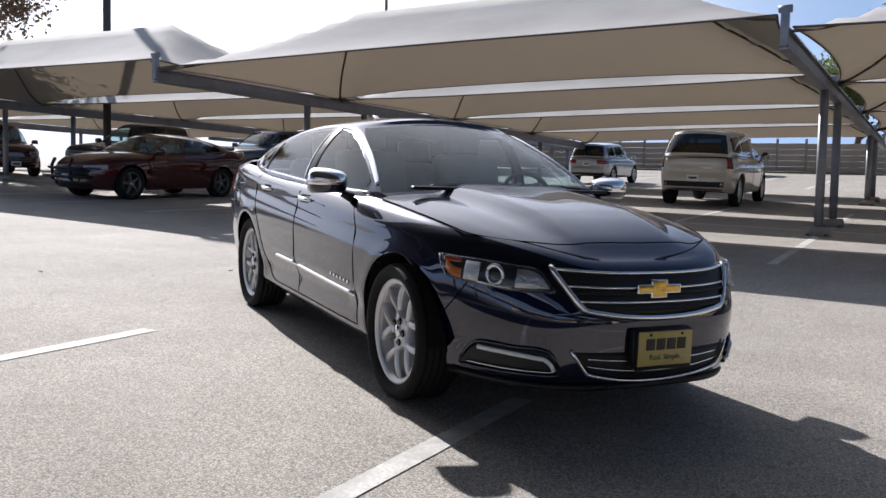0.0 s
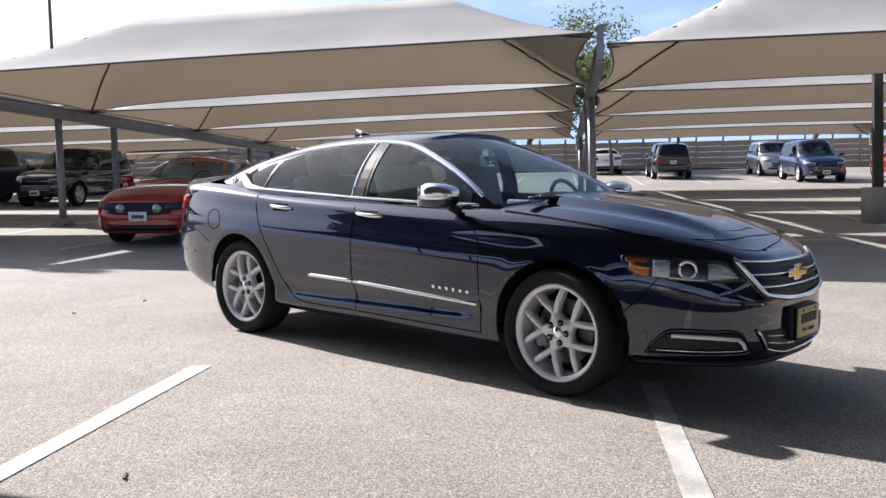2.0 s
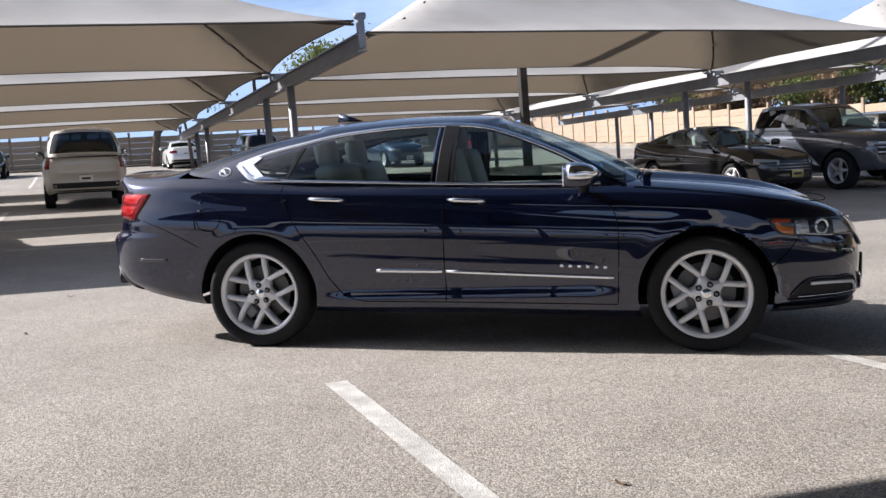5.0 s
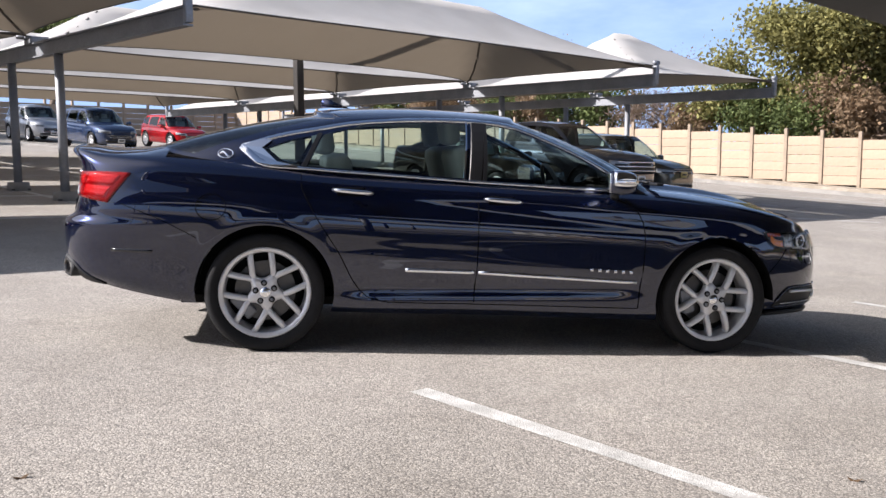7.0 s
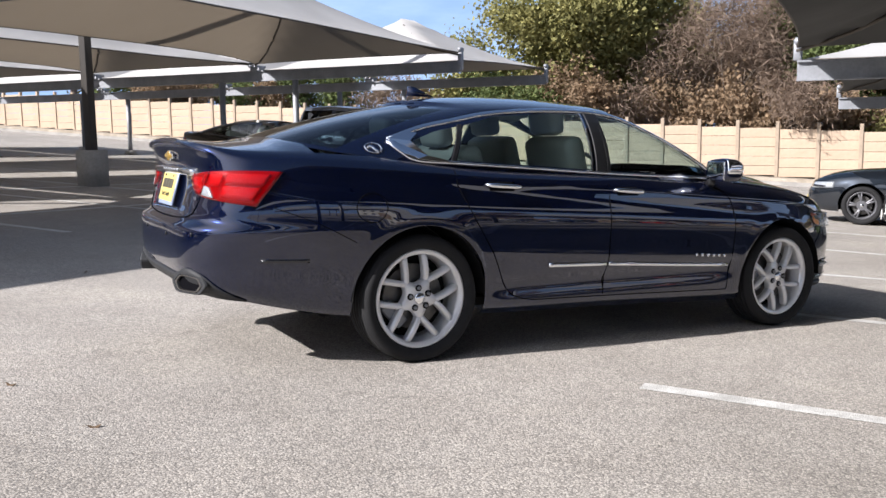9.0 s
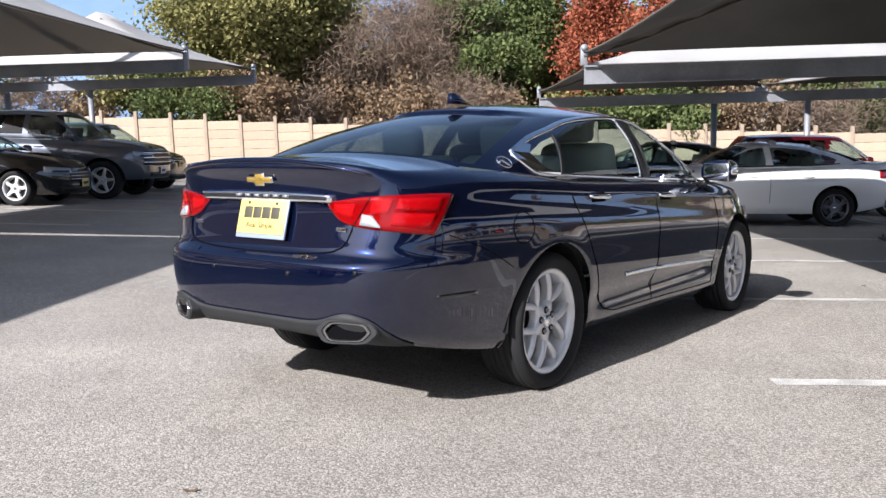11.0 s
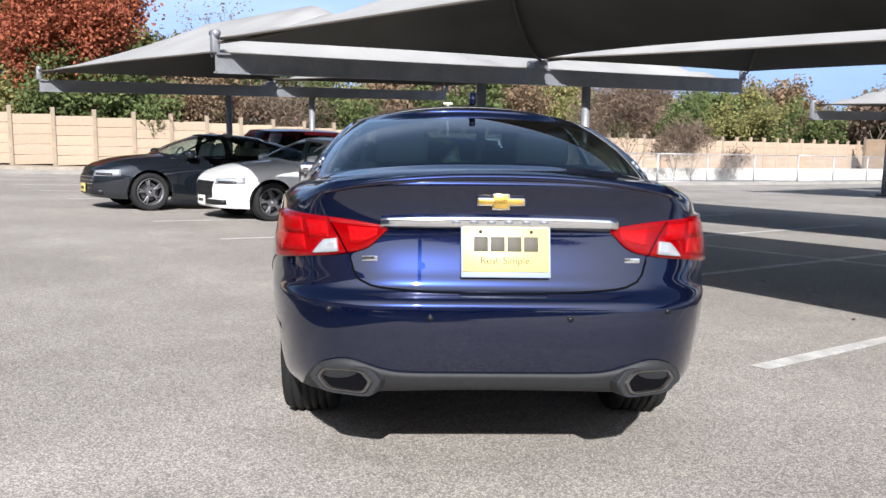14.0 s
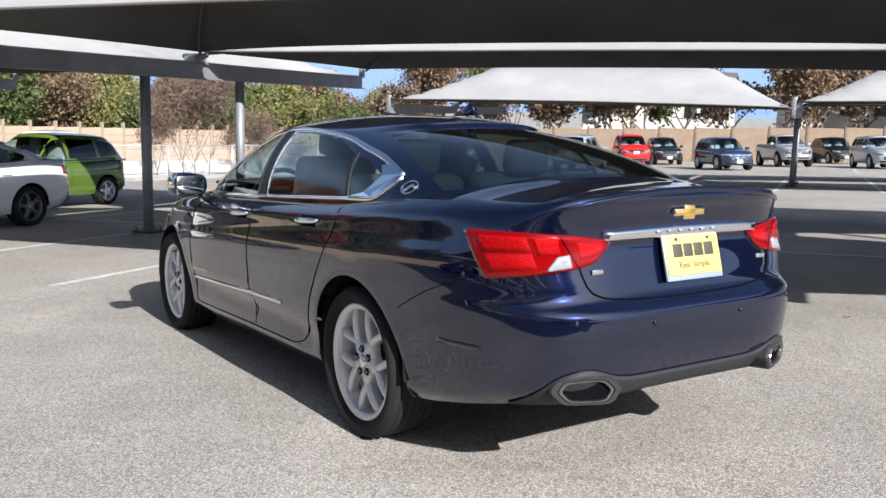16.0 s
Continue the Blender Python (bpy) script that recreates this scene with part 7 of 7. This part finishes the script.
# wooden utility pole far off
u = thing("utility_pole", Matrix.Translation((-62, 26, ground_z(-62, 26))), "wooden utility pole with crossarm beyond the lot", "utility pole")
bm = bmesh.new()
add_cyl(bm, 0.16, 0.11, 15.5, pose(0, 0, 7.75), 10)
part("pole", bm, BARK, u)
bm = bmesh.new()
add_box(bm, (0.12, 2.4, 0.12), pose(0, 0, 14.6, 0, 0, -20))
part("crossarm", bm, BARK, u)
for k in (-1, 0, 1):
    bm = bmesh.new()
    add_cyl(bm, 0.05, 0.03, 0.35, pose(0.3 * k, 1.0 * k, 14.85), 8)
    part("insulator", bm, CONCRETE, u)

# white lamp post behind the wall row
w = thing("lamp_post", Matrix.Translation((33.6, -1.4, ground_z(33.6, -1.4))), "white lamp post with a small twin head", "lamp post")
bm = bmesh.new()
add_cyl(bm, 0.05, 0.045, 3.2, pose(0, 0, 1.6), 12)
part("shaft", bm, WHITE_PAINTED, w)
bm = bmesh.new()
add_box(bm, (0.42, 0.16, 0.10), pose(0, 0, 3.25, 0, 0, 60), 0.02)
part("lamp_head", bm, WHITE_PAINTED, w)


# low kerb and dry strip along the wall
def strip_mesh(name, a, b, width, height, mat, label, category):
    bm = bmesh.new()
    d = b - a
    n = max(2, int(d.length / 3))
    side = Vector((-d.y, d.x, 0)).normalized() * width / 2
    rows = []
    for i in range(n + 1):
        p = a + d * i / n
        row = []
        for s, h in ((-1, -0.02), (-1, height), (1, height), (1, -0.02)):
            q = p + side * s
            row.append(bm.verts.new((q.x, q.y, ground_z(q.x, q.y) + h)))
        rows.append(row)
    for r0, r1 in zip(rows, rows[1:]):
        for e in range(3):
            bm.faces.new((r0[e], r0[e + 1], r1[e + 1], r1[e]))
    bmesh.ops.recalc_face_normals(bm, faces=bm.faces)
    tagged(part(name, bm, mat, None, smooth=False), label, category, kind="structure")


strip_mesh("kerb", CORNER + V * 6 - U * 1.5, FP + V * 66 - U * 1.5, 0.16, 0.13, CONCRETE, "weathered concrete kerb along the fence", "kerb")
strip_mesh("verge", CORNER + V * 5 - U * 0.72, FP + V * 66 - U * 0.72, 1.38, 0.24, GRAVEL, "pale gravelly verge strewn with dry leaves at the foot of the fence", "verge")
strip_mesh("verge", CORNER - U * 66 + V * 1.2, CORNER + V * 1.2 - U * 2.0, 2.0, 0.10, EARTH, "dry verge at the foot of the far fence", "verge")
strip_mesh("bank", CORNER + U * 9 - V * 10, FP + V * 70 + U * 9, 17.0, 0.25, EARTH, "leaf-covered ground behind the fence", "ground")


# ---- trees ----
def leaf_material(name, color, dark):
    m = material(name, color, 0.75, var=0.7, scale=0.9, tint=dark, island=0.35, spec=0.25)
    nt = m.node_tree
    b, out = nt.nodes["Principled BSDF"], nt.nodes["Material Output"]
    tr = nt.nodes.new("ShaderNodeBsdfTranslucent")
    tr.inputs["Color"].default_value = (*[min(1, c * 1.5) for c in color], 1)
    mx = nt.nodes.new("ShaderNodeMixShader")
    mx.inputs["Fac"].default_value = 0.25
    nt.links.new(b.outputs["BSDF"], mx.inputs[1])
    nt.links.new(tr.outputs["BSDF"], mx.inputs[2])
    nt.links.new(mx.outputs["Shader"], out.inputs["Surface"])
    return m


L_OLIVE = leaf_material("olive_leaves", (0.265, 0.245, 0.092), (0.105, 0.11, 0.04))
L_GREEN = leaf_material("green_leaves", (0.13, 0.16, 0.055), (0.05, 0.072, 0.025))
L_RUST = leaf_material("rust_leaves", (0.33, 0.105, 0.05), (0.18, 0.05, 0.03))
L_BROWN = leaf_material("dry_leaves", (0.24, 0.165, 0.10), (0.13, 0.095, 0.06))
L_TWIGS = leaf_material("grey_brown_twigs", (0.21, 0.155, 0.115), (0.11, 0.08, 0.06))
TWIG = material("twigs", (0.20, 0.165, 0.135), 0.9, var=0.4, scale=5)


def tree(name, x, y, height, spread, leaf, leaves, label, seed, trunk=0.22, crown_low=0.3, size=0.17, depth=4, tight=1.0, floor=0.08, skirt=None, thin=0.32):
    """Trunk, forking limbs and a crown of leaves gathered in clumps about the branch ends."""
    rnd = random.Random(seed)
    root = thing(name, Matrix.Translation((x, y, ground_z(x, y))), label, "tree" if height > 3.2 else "bush", "trees")
    tips, bm, bmt = [], bmesh.new(), bmesh.new()

    def grow(p, d, length, r, level):
        pts, rad = [p], [r]
        q = p
        for k in range(3):
            d = (d + Vector((rnd.uniform(-1, 1), rnd.uniform(-1, 1), rnd.uniform(-0.4, 0.6))) * 0.22).normalized()
            q = q + d * length / 3
            pts.append(q)
            rad.append(r * (1 - 0.16 * (k + 1)))
        add_tube(bm if level < 2 else bmt, pts, rad, 8 if level < 2 else 4 if level < 4 else 3, level < 1)
        if level >= 2:
            tips.append((pts[1], level))
            tips.append((pts[2], level))
        tips.append((q, level))
        if level < depth:
            n = 4 if level == 0 else 3
            for k in range(n):
                a = math.tau * (k + rnd.random() * 0.8) / n
                out = Vector((math.cos(a), math.sin(a), 0))
                nd = (d * (0.55 if level else 0.4) + out * (0.55 + 0.3 * rnd.random()) * spread / (height * 0.5) + Vector((0, 0, 0.22 if level < 3 else 0.0))).normalized()
                grow(q if k else pts[2], nd, (height * 0.30 if level == 0 else length) * rnd.uniform(0.58, 0.78), rad[-1] * 0.66, level + 1)

    grow(Vector((0, 0, -0.15)), Vector((0, 0, 1)), height * crown_low, trunk, 0)
    k = height / max(0.1, max(p.z for p, _ in tips))
    kw = spread / max(0.1, max(max(abs(p.x), abs(p.y)) for p, _ in tips))

    def fit(co):
        e = 1 + (kw - 1) * max(0.0, min(1.0, co.z / (height * 0.3)))
        return Vector((co.x * e, co.y * e, co.z * k))

    for b in (bm, bmt):
        for v in b.verts:
            v.co = fit(v.co)
    part("trunk", bm, BARK, root)
    tagged(part("branchwork", bmt, TWIG, root), kind="stuff")
    if leaves:
        rng = np.random.default_rng(seed)
        ends = np.array([fit(p) for p, lv in tips if lv >= 2])
        if skirt is not None:
            low, high = ends[:, 2].min(), ends[:, 2].max()
            ends[:, 2] = skirt + (ends[:, 2] - low) / (high - low) * (high - skirt)
        rr = (0.30 * spread / 4 + 0.12) / tight
        p = ends[rng.integers(0, len(ends), leaves)] + rng.normal(0, 1, (leaves, 3)) * (rr, rr, rr * 0.75)
        p = p[p[:, 2] > height * floor]
        n = rng.normal(0, 1, p.shape) + (0, 0, 0.4)
        n /= np.linalg.norm(n, axis=1)[:, None]
        a = np.cross(n, rng.normal(0, 1, p.shape))
        a /= np.linalg.norm(a, axis=1)[:, None]
        b = np.cross(n, a)
        s = (size * rng.uniform(0.55, 1.35, len(p)))[:, None]
        quad = np.stack((p - a * s * 0.5, p + b * s * thin + n * s * 0.07, p + a * s * 0.5, p - b * s * thin + n * s * 0.07), axis=1).reshape(-1, 3)
        me = bpy.data.meshes.new("leaves")
        me.from_pydata(quad.tolist(), [], np.arange(len(quad)).reshape(-1, 4).tolist())
        me.materials.append(leaf)
        tagged(part("crown", me, None, root), kind="stuff")
    return root


def at_fence(s, out):
    """A plan point s metres along the east fence and out metres behind it."""
    return FP + V * s + U * out


tree("evergreen_oak", 21.4, 26.9, 8.8, 5.2, L_OLIVE, 60000, "large olive-green live oak behind the fence", 3, 0.3, 0.12, 0.20, skirt=1.3)
tree("evergreen_oak", 26.5, 29.5, 9.0, 4.8, L_OLIVE, 30000, "olive-green live oak behind the fence", 11, 0.28, 0.1, 0.25, skirt=1.2)
tree("bare_tree", 25.0, 21.6, 8.0, 3.9, L_TWIGS, 15000, "half-bare grey-brown tree with dry leaves", 5, 0.18, 0.08, 0.42, depth=6, skirt=1.0, thin=0.035)
tree("bare_tree", 28.5, 22.5, 8.6, 3.8, L_TWIGS, 14000, "half-bare grey-brown tree beside a live oak", 15, 0.18, 0.08, 0.45, depth=5, skirt=1.0, thin=0.04)
tree("green_tree", 28.6, 18.6, 8.8, 3.1, L_GREEN, 36000, "dense dark green tree behind the fence", 6, 0.22, 0.08, 0.20, skirt=1.0)
tree("green_tree", 33.0, 20.5, 10.5, 3.6, L_GREEN, 20000, "tall dark green tree further back", 16, 0.22, 0.08, 0.26, skirt=1.0)
tree("rust_tree", 30.4, 14.0, 8.4, 3.4, L_RUST, 44000, "tree in rust-red autumn leaf behind the fence", 7, 0.2, 0.08, 0.17, skirt=1.2)
tree("bare_tree", 36.0, 9.5, 8.6, 2.4, L_BROWN, 500, "bare tree with thin grey twigs", 8, 0.14, 0.3, 0.12, depth=5)
tree("green_tree", 38.0, 14.0, 6.0, 3.4, L_GREEN, 15000, "green tree further back from the fence", 9, 0.2, 0.25, 0.26)
p = at_fence(5.6, 1.0)
tree("hanging_shrub", p.x, p.y, 4.2, 2.2, L_TWIGS, 5200, "grey twiggy shrub hanging over the fence", 31, 0.08, 0.3, 0.32, depth=5, thin=0.05)
rnd_b = random.Random(21)
kinds = {"g": (L_GREEN, "green shrub growing above the fence"), "b": (L_BROWN, "dry brown shrub above the fence"), "o": (L_OLIVE, "olive-green shrub above the fence"), "t": (L_TWIGS, "twiggy grey-brown shrub above the fence")}
for k in range(42):
    s = -30 + 2.45 * k + rnd_b.uniform(-0.5, 0.5)
    p = at_fence(s, rnd_b.uniform(1.3, 3.6))
    kind = rnd_b.choice("gbotbgo")
    leaf, text = kinds[kind]
    hgt = rnd_b.uniform(3.2, 4.6) + (0.8 if s > 26 else 0) + (0.3 if s < -8 else 0)
    twiggy = kind == "t"
    tree("shrub", p.x, p.y, hgt, rnd_b.uniform(1.7, 2.3), leaf, 2600 if twiggy else 4200, text, 100 + k, 0.06, 0.06, 0.36 if twiggy else 0.18, depth=4 if twiggy else 3, floor=0.12, thin=0.05 if twiggy else 0.32)
for k in range(11):
    p = at_fence(17 + 7 * k, 8 + 4 * (k % 3))
    tree("far_tree", p.x, p.y, 5.2 + 0.9 * ((k * 5) % 3), 3.6, [L_BROWN, L_GREEN, L_OLIVE, L_BROWN][k % 4], 8000, "mixed woodland tree beyond the fence", 300 + k, 0.15, 0.08, 0.26, skirt=0.8)
for k in range(6):
    p = at_fence(-5 + 4.6 * k, 11.5 + 2.5 * (k % 2))
    tree("woodland_tree", p.x, p.y, 9.0 if k < 5 else 6.5, 3.8, [L_GREEN, L_OLIVE, L_BROWN][k % 3], 11000, "dense woodland tree behind the fence planting", 340 + k, 0.18, 0.08, 0.34, skirt=0.8)
for k in range(10):
    p = at_fence(27 + 4.4 * k, 5.0 + 2.2 * (k % 2))
    tree("woodland_tree", p.x, p.y, 5.4 + 0.7 * (k % 3), 2.9, [L_BROWN, L_TWIGS, L_GREEN, L_OLIVE][k % 4], 7000, "woodland tree rising above the far fence", 360 + k, 0.14, 0.08, 0.30, skirt=0.8)
# trees beyond the north fence and west of the lot
for k, (x, y, h_, sp_, lf, n_) in enumerate(((-25.5, 41.5, 7.5, 4.6, L_GREEN, 14000), (-33, 46, 8.0, 5.0, L_GREEN, 14000), (-16, 54, 7.5, 4.6, L_GREEN, 12000), (-8, 62, 7.5, 4.5, L_OLIVE, 10000), (4, 58, 6.5, 4.5, L_OLIVE, 10000),
                                              (11, 47, 5.6, 3.8, L_OLIVE, 10000), (-45, 22, 6.5, 4.0, L_GREEN, 9000), (-50, 30, 7.0, 4.0, L_BROWN, 7000), (-42, 44, 7.5, 4.5, L_BROWN, 7000))):
    tree("lot_tree", x, y, h_, sp_, lf, n_, "leafy tree beyond the parking rows", 500 + k, 0.24, 0.26, 0.25)
tree("oak_tree", -30.2, -4.0, 9.6, 4.4, L_BROWN, 11000, "brown-leaved oak at the edge of the lot", 540, 0.24, 0.42, 0.19, depth=5, floor=0.46)
tree("thin_tree", -21.0, 37.4, 9.3, 2.9, L_GREEN, 1300, "thin tree with sparse green tips", 541, 0.12, 0.4, 0.18, floor=0.6)
for k, (x, y, h_) in enumerate(((17.1, 50.6, 8.0), (21.0, 49.2, 7.8), (24.0, 47.0, 7.4))):
    tree("thin_tree", x, y, h_, 1.7, L_BROWN, 300, "bare thin-twigged tree beyond the canopies", 545 + k, 0.10, 0.4, 0.14, depth=5)
for k, (x, y) in enumerate(((44, -46), (52, -52), (60, -40), (40, -62), (33, -66), (58, -60), (25, -64))):
    tree("street_tree", x, y, 7.5 + (k % 3), 4.0, [L_BROWN, L_GREEN, L_BROWN][k % 3], 6000, "street tree beyond the far row of cars", 700 + k, 0.2, 0.3, 0.26)


# ---- drainage channel with chain-link fence ----
WIRE = material("galvanised_wire", (0.42, 0.43, 0.44), 0.45, 0.6)
CH = [Vector((26.4, -4.0, 0)), Vector((28.2, -9.5, 0)), Vector((31.4, -16.5, 0)), Vector((37.0, -27.0, 0))]
strip_mesh("channel_kerb", CH[0] + V * -1.0, CH[1], 0.25, 0.12, CONCRETE, "pale broken concrete edge of the drainage channel", "kerb")
strip_mesh("channel_kerb", CH[1], CH[2], 0.25, 0.12, CONCRETE, "pale concrete edge of the drainage channel", "kerb")
strip_mesh("channel_kerb", CH[2], CH[3], 0.25, 0.12, CONCRETE, "pale concrete edge along the channel", "kerb")
for a, b in zip(CH, CH[1:]):
    d = (b - a).normalized()
    n = Vector((-d.y, d.x, 0))
    strip_mesh("channel_wall", a + n * 2.2, b + n * 2.2, 0.2, 0.62, WHITE_PAINTED, "low stained white channel wall", "wall")
    root = thing("chain_link_fence", Matrix.Identity(4), "grey galvanised chain-link fence along the channel", "fence", kind="structure")
    length = (b - a).length
    count = max(2, round(length / 2.6))
    wire = bmesh.new()
    for k in range(count + 1):
        p = a + d * length * k / count + n * 0.35
        z = ground_z(p.x, p.y)
        bm = bmesh.new()
        add_cyl(bm, 0.03, 0.03, 1.25, pose(p.x, p.y, z + 0.6), 10)
        part("fence_post", bm, WIRE, root)
    for h in (0.12, 1.2):
        bm = bmesh.new()
        add_tube(bm, [(*(a + d * length * k / count + n * 0.35).xy, ground_z(*(a + d * length * k / count).xy) + h) for k in range(count + 1)], 0.02, 6)
        part("fence_rail", bm, WIRE, root)
    step = 0.09
    for k in range(int(length / step)):
        for lean in (-1, 1):
            p0 = a + d * step * k + n * 0.35
            p1 = p0 + d * lean * 1.08 * 0.85
            if (p1 - a).dot(d) < 0 or (p1 - a).dot(d) > length:
                continue
            add_tube(wire, [(p0.x, p0.y, ground_z(p0.x, p0.y) + 0.12), (p1.x, p1.y, ground_z(p1.x, p1.y) + 1.2)], 0.0035, 3, False)
    tagged(part("wire_mesh", wire, WIRE, root), kind="stuff")
for k, (s, o, h_, n_) in enumerate(((4.0, 0.9, 4.2, 3600), (5.2, 1.1, 4.5, 4000), (4.7, 1.3, 3.6, 3000), (3.0, 1.2, 2.4, 1600), (7.2, 1.0, 2.8, 2200), (8.4, 1.2, 2.6, 1800), (10.5, 1.1, 1.6, 900))):
    d = (CH[1] - CH[0]).normalized() if s < 5.8 else (CH[2] - CH[1]).normalized()
    p = (CH[0] + d * s if s < 5.8 else CH[1] + d * (s - 5.8)) + Vector((-d.y, d.x, 0)) * o
    tree("bare_shrub", p.x, p.y, h_, h_ * 0.42, L_TWIGS, n_, "tall thin bare shrub behind the chain-link fence", 800 + k, 0.035, 0.12, 0.30, depth=5, thin=0.04)


# ---- beyond the far rows: timber fence, houses ----
TIMBER = material("timber_fence", (0.28, 0.205, 0.14), 0.85, var=0.5, scale=1.5, bump=0.3, bump_scale=20)
HOUSE_WALL = material("pale_render", (0.66, 0.63, 0.57), 0.9, var=0.4, scale=0.5)
ROOFING = material("grey_shingle", (0.12, 0.11, 0.10), 0.9, var=0.5, scale=1.2)
WINDOW_DARK = material("dark_window", (0.02, 0.022, 0.025), 0.15, coat=0.5)
TF0, TF1 = Vector((54.0, -30.8, 0)), Vector((20.0, -66.0, 0))
TD = (TF1 - TF0).normalized()
TN = Vector((-TD.y, TD.x, 0))
if TN.dot(Vector((1, -1, 0))) < 0:
    TN = -TN
root = thing("timber_fence", Matrix.Identity(4), "tan timber board fence behind the far row", "fence", kind="structure")
board_yaw = math.degrees(math.atan2(TD.y, TD.x))
bmq = bmesh.new()
add_box(bmq, (2.34, 0.05, 2.4), pose(0, 0, 1.2), 0.01)
board_me = finish(bmq, "fence_panel", TIMBER, False)
bmq = bmesh.new()
add_box(bmq, (0.14, 0.14, 2.55), pose(0, 0, 1.275), 0.01)
tpost_me = finish(bmq, "fence_post", BARK, False)
for k in range(int((TF1 - TF0).length / 2.5)):
    p = TF0 + TD * 2.5 * k
    c = p + TD * 1.25
    part("fence_panel", board_me, None, root, m=Matrix.Translation((c.x, c.y, ground_z(c.x, c.y) - 0.05)) @ pose(0, 0, 0, 0, 0, board_yaw))
    part("fence_post", tpost_me, None, root, m=Matrix.Translation((p.x, p.y, ground_z(p.x, p.y) - 0.05)) @ pose(0, 0, 0, 0, 0, board_yaw))


def house(p, width, depth_, height, label):
    """A plain two-storey house with a gable roof, windows and a door."""
    root = thing("house", Matrix.Translation((p.x, p.y, ground_z(p.x, p.y))) @ pose(0, 0, 0, 0, 0, board_yaw), label, "house", "houses")
    bm = bmesh.new()
    add_box(bm, (width, depth_, height), pose(0, 0, height / 2))
    part("wall", bm, HOUSE_WALL, root, smooth=False)
    bm = bmesh.new()
    e = 0.5
    add_prism(bm, [(-depth_ / 2 - e, 0), (depth_ / 2 + e, 0), (0, depth_ * 0.28)], width + 2 * e, pose(0, 0, height, 90, 0, 90))
    bmesh.ops.recalc_face_normals(bm, faces=bm.faces)
    part("roof", bm, ROOFING, root, smooth=False)
    face = -1 if (Matrix.Rotation(math.radians(board_yaw), 3, "Z") @ Vector((0, 1, 0))).dot(TN) > 0 else 1
    for k in range(int(width / 2.6)):
        for z in (1.6, 4.3):
            x = -width / 2 + 1.5 + 2.6 * k
            bm = bmesh.new()
            add_box(bm, (1.25, 0.10, 1.5), pose(x, face * depth_ / 2, z), 0.01)
            w = part("window_frame", bm, WHITE_PAINTED, root, smooth=False)
            bm = bmesh.new()
            add_box(bm, (1.05, 0.06, 1.3), pose(x, face * (depth_ / 2 + 0.035), z))
            part("pane", bm, WINDOW_DARK, w, smooth=False)


for k in range(15):
    p = TF0 + TD * (3.2 * k) + TN * (2.6 + 1.7 * (k % 3))
    tree("street_tree", p.x, p.y, 5.6 + 1.3 * ((k * 7) % 4), 2.9, [L_TWIGS, L_BROWN, L_GREEN, L_TWIGS, L_BROWN][k % 5], 5200, "street tree rising behind the timber fence", 760 + k, 0.16, 0.24, 0.30, skirt=2.6)
mid = (TF0 + TF1) / 2
house(mid + TN * 19 - TD * 4, 13.0, 8.0, 5.6, "pale two-storey house behind the timber fence")
house(mid + TN * 17 + TD * 13, 12.0, 8.0, 5.6, "pale two-storey house among street trees")
house(mid + TN * 18 + TD * 29, 14.0, 8.0, 5.6, "pale two-storey house at the end of the street")
parked("distant_red_saloon", *(mid + TN * 7 - TD * 1).xy, board_yaw, scaled(HERO, 0.9, 0.97, 0.97), P_BRIGHT_RED, "small red saloon parked on the street behind the timber fence")


# ---- dry leaves blown onto the lot ----
DRY_LEAF = material("dry_leaf", (0.12, 0.075, 0.04), 0.85, var=0.5, scale=40)
bm = bmesh.new()
ring_ = [(0.028 * math.cos(a), 0.013 * math.sin(a), 0.004 + 0.008 * math.cos(2 * a)) for a in [math.tau * k / 10 for k in range(10)]]
hub_ = bm.verts.new((0, 0, 0.003))
rim_ = [bm.verts.new(p) for p in ring_]
for k in range(10):
    bm.faces.new((hub_, rim_[k], rim_[(k + 1) % 10]))
add_tube(bm, [(0.026, 0, 0.010), (0.045, 0.003, 0.006)], 0.0012, 4)
leaf_me = finish(bm, "fallen_leaf", DRY_LEAF)
rnd_l = random.Random(9)
for x, y in ((-3.15, -1.35), (-3.4, -0.55), (2.9, -3.2), (4.1, -2.0), (-4.2, 1.2), (-1.0, -3.6), (0.9, -3.1), (-2.2, -2.9), (-3.6, -2.3), (3.4, -1.4), (1.9, -4.1), (-4.0, 2.6), (-2.6, 3.0), (0.2, -4.4)):
    ob = new("fallen_leaf", leaf_me)
    ob.matrix_basis = on_ground(x, y, rnd_l.uniform(0, 360), 0.001)
    tagged(ob, "small dry brown leaf lying on the asphalt", "leaf", "fallen leaves")
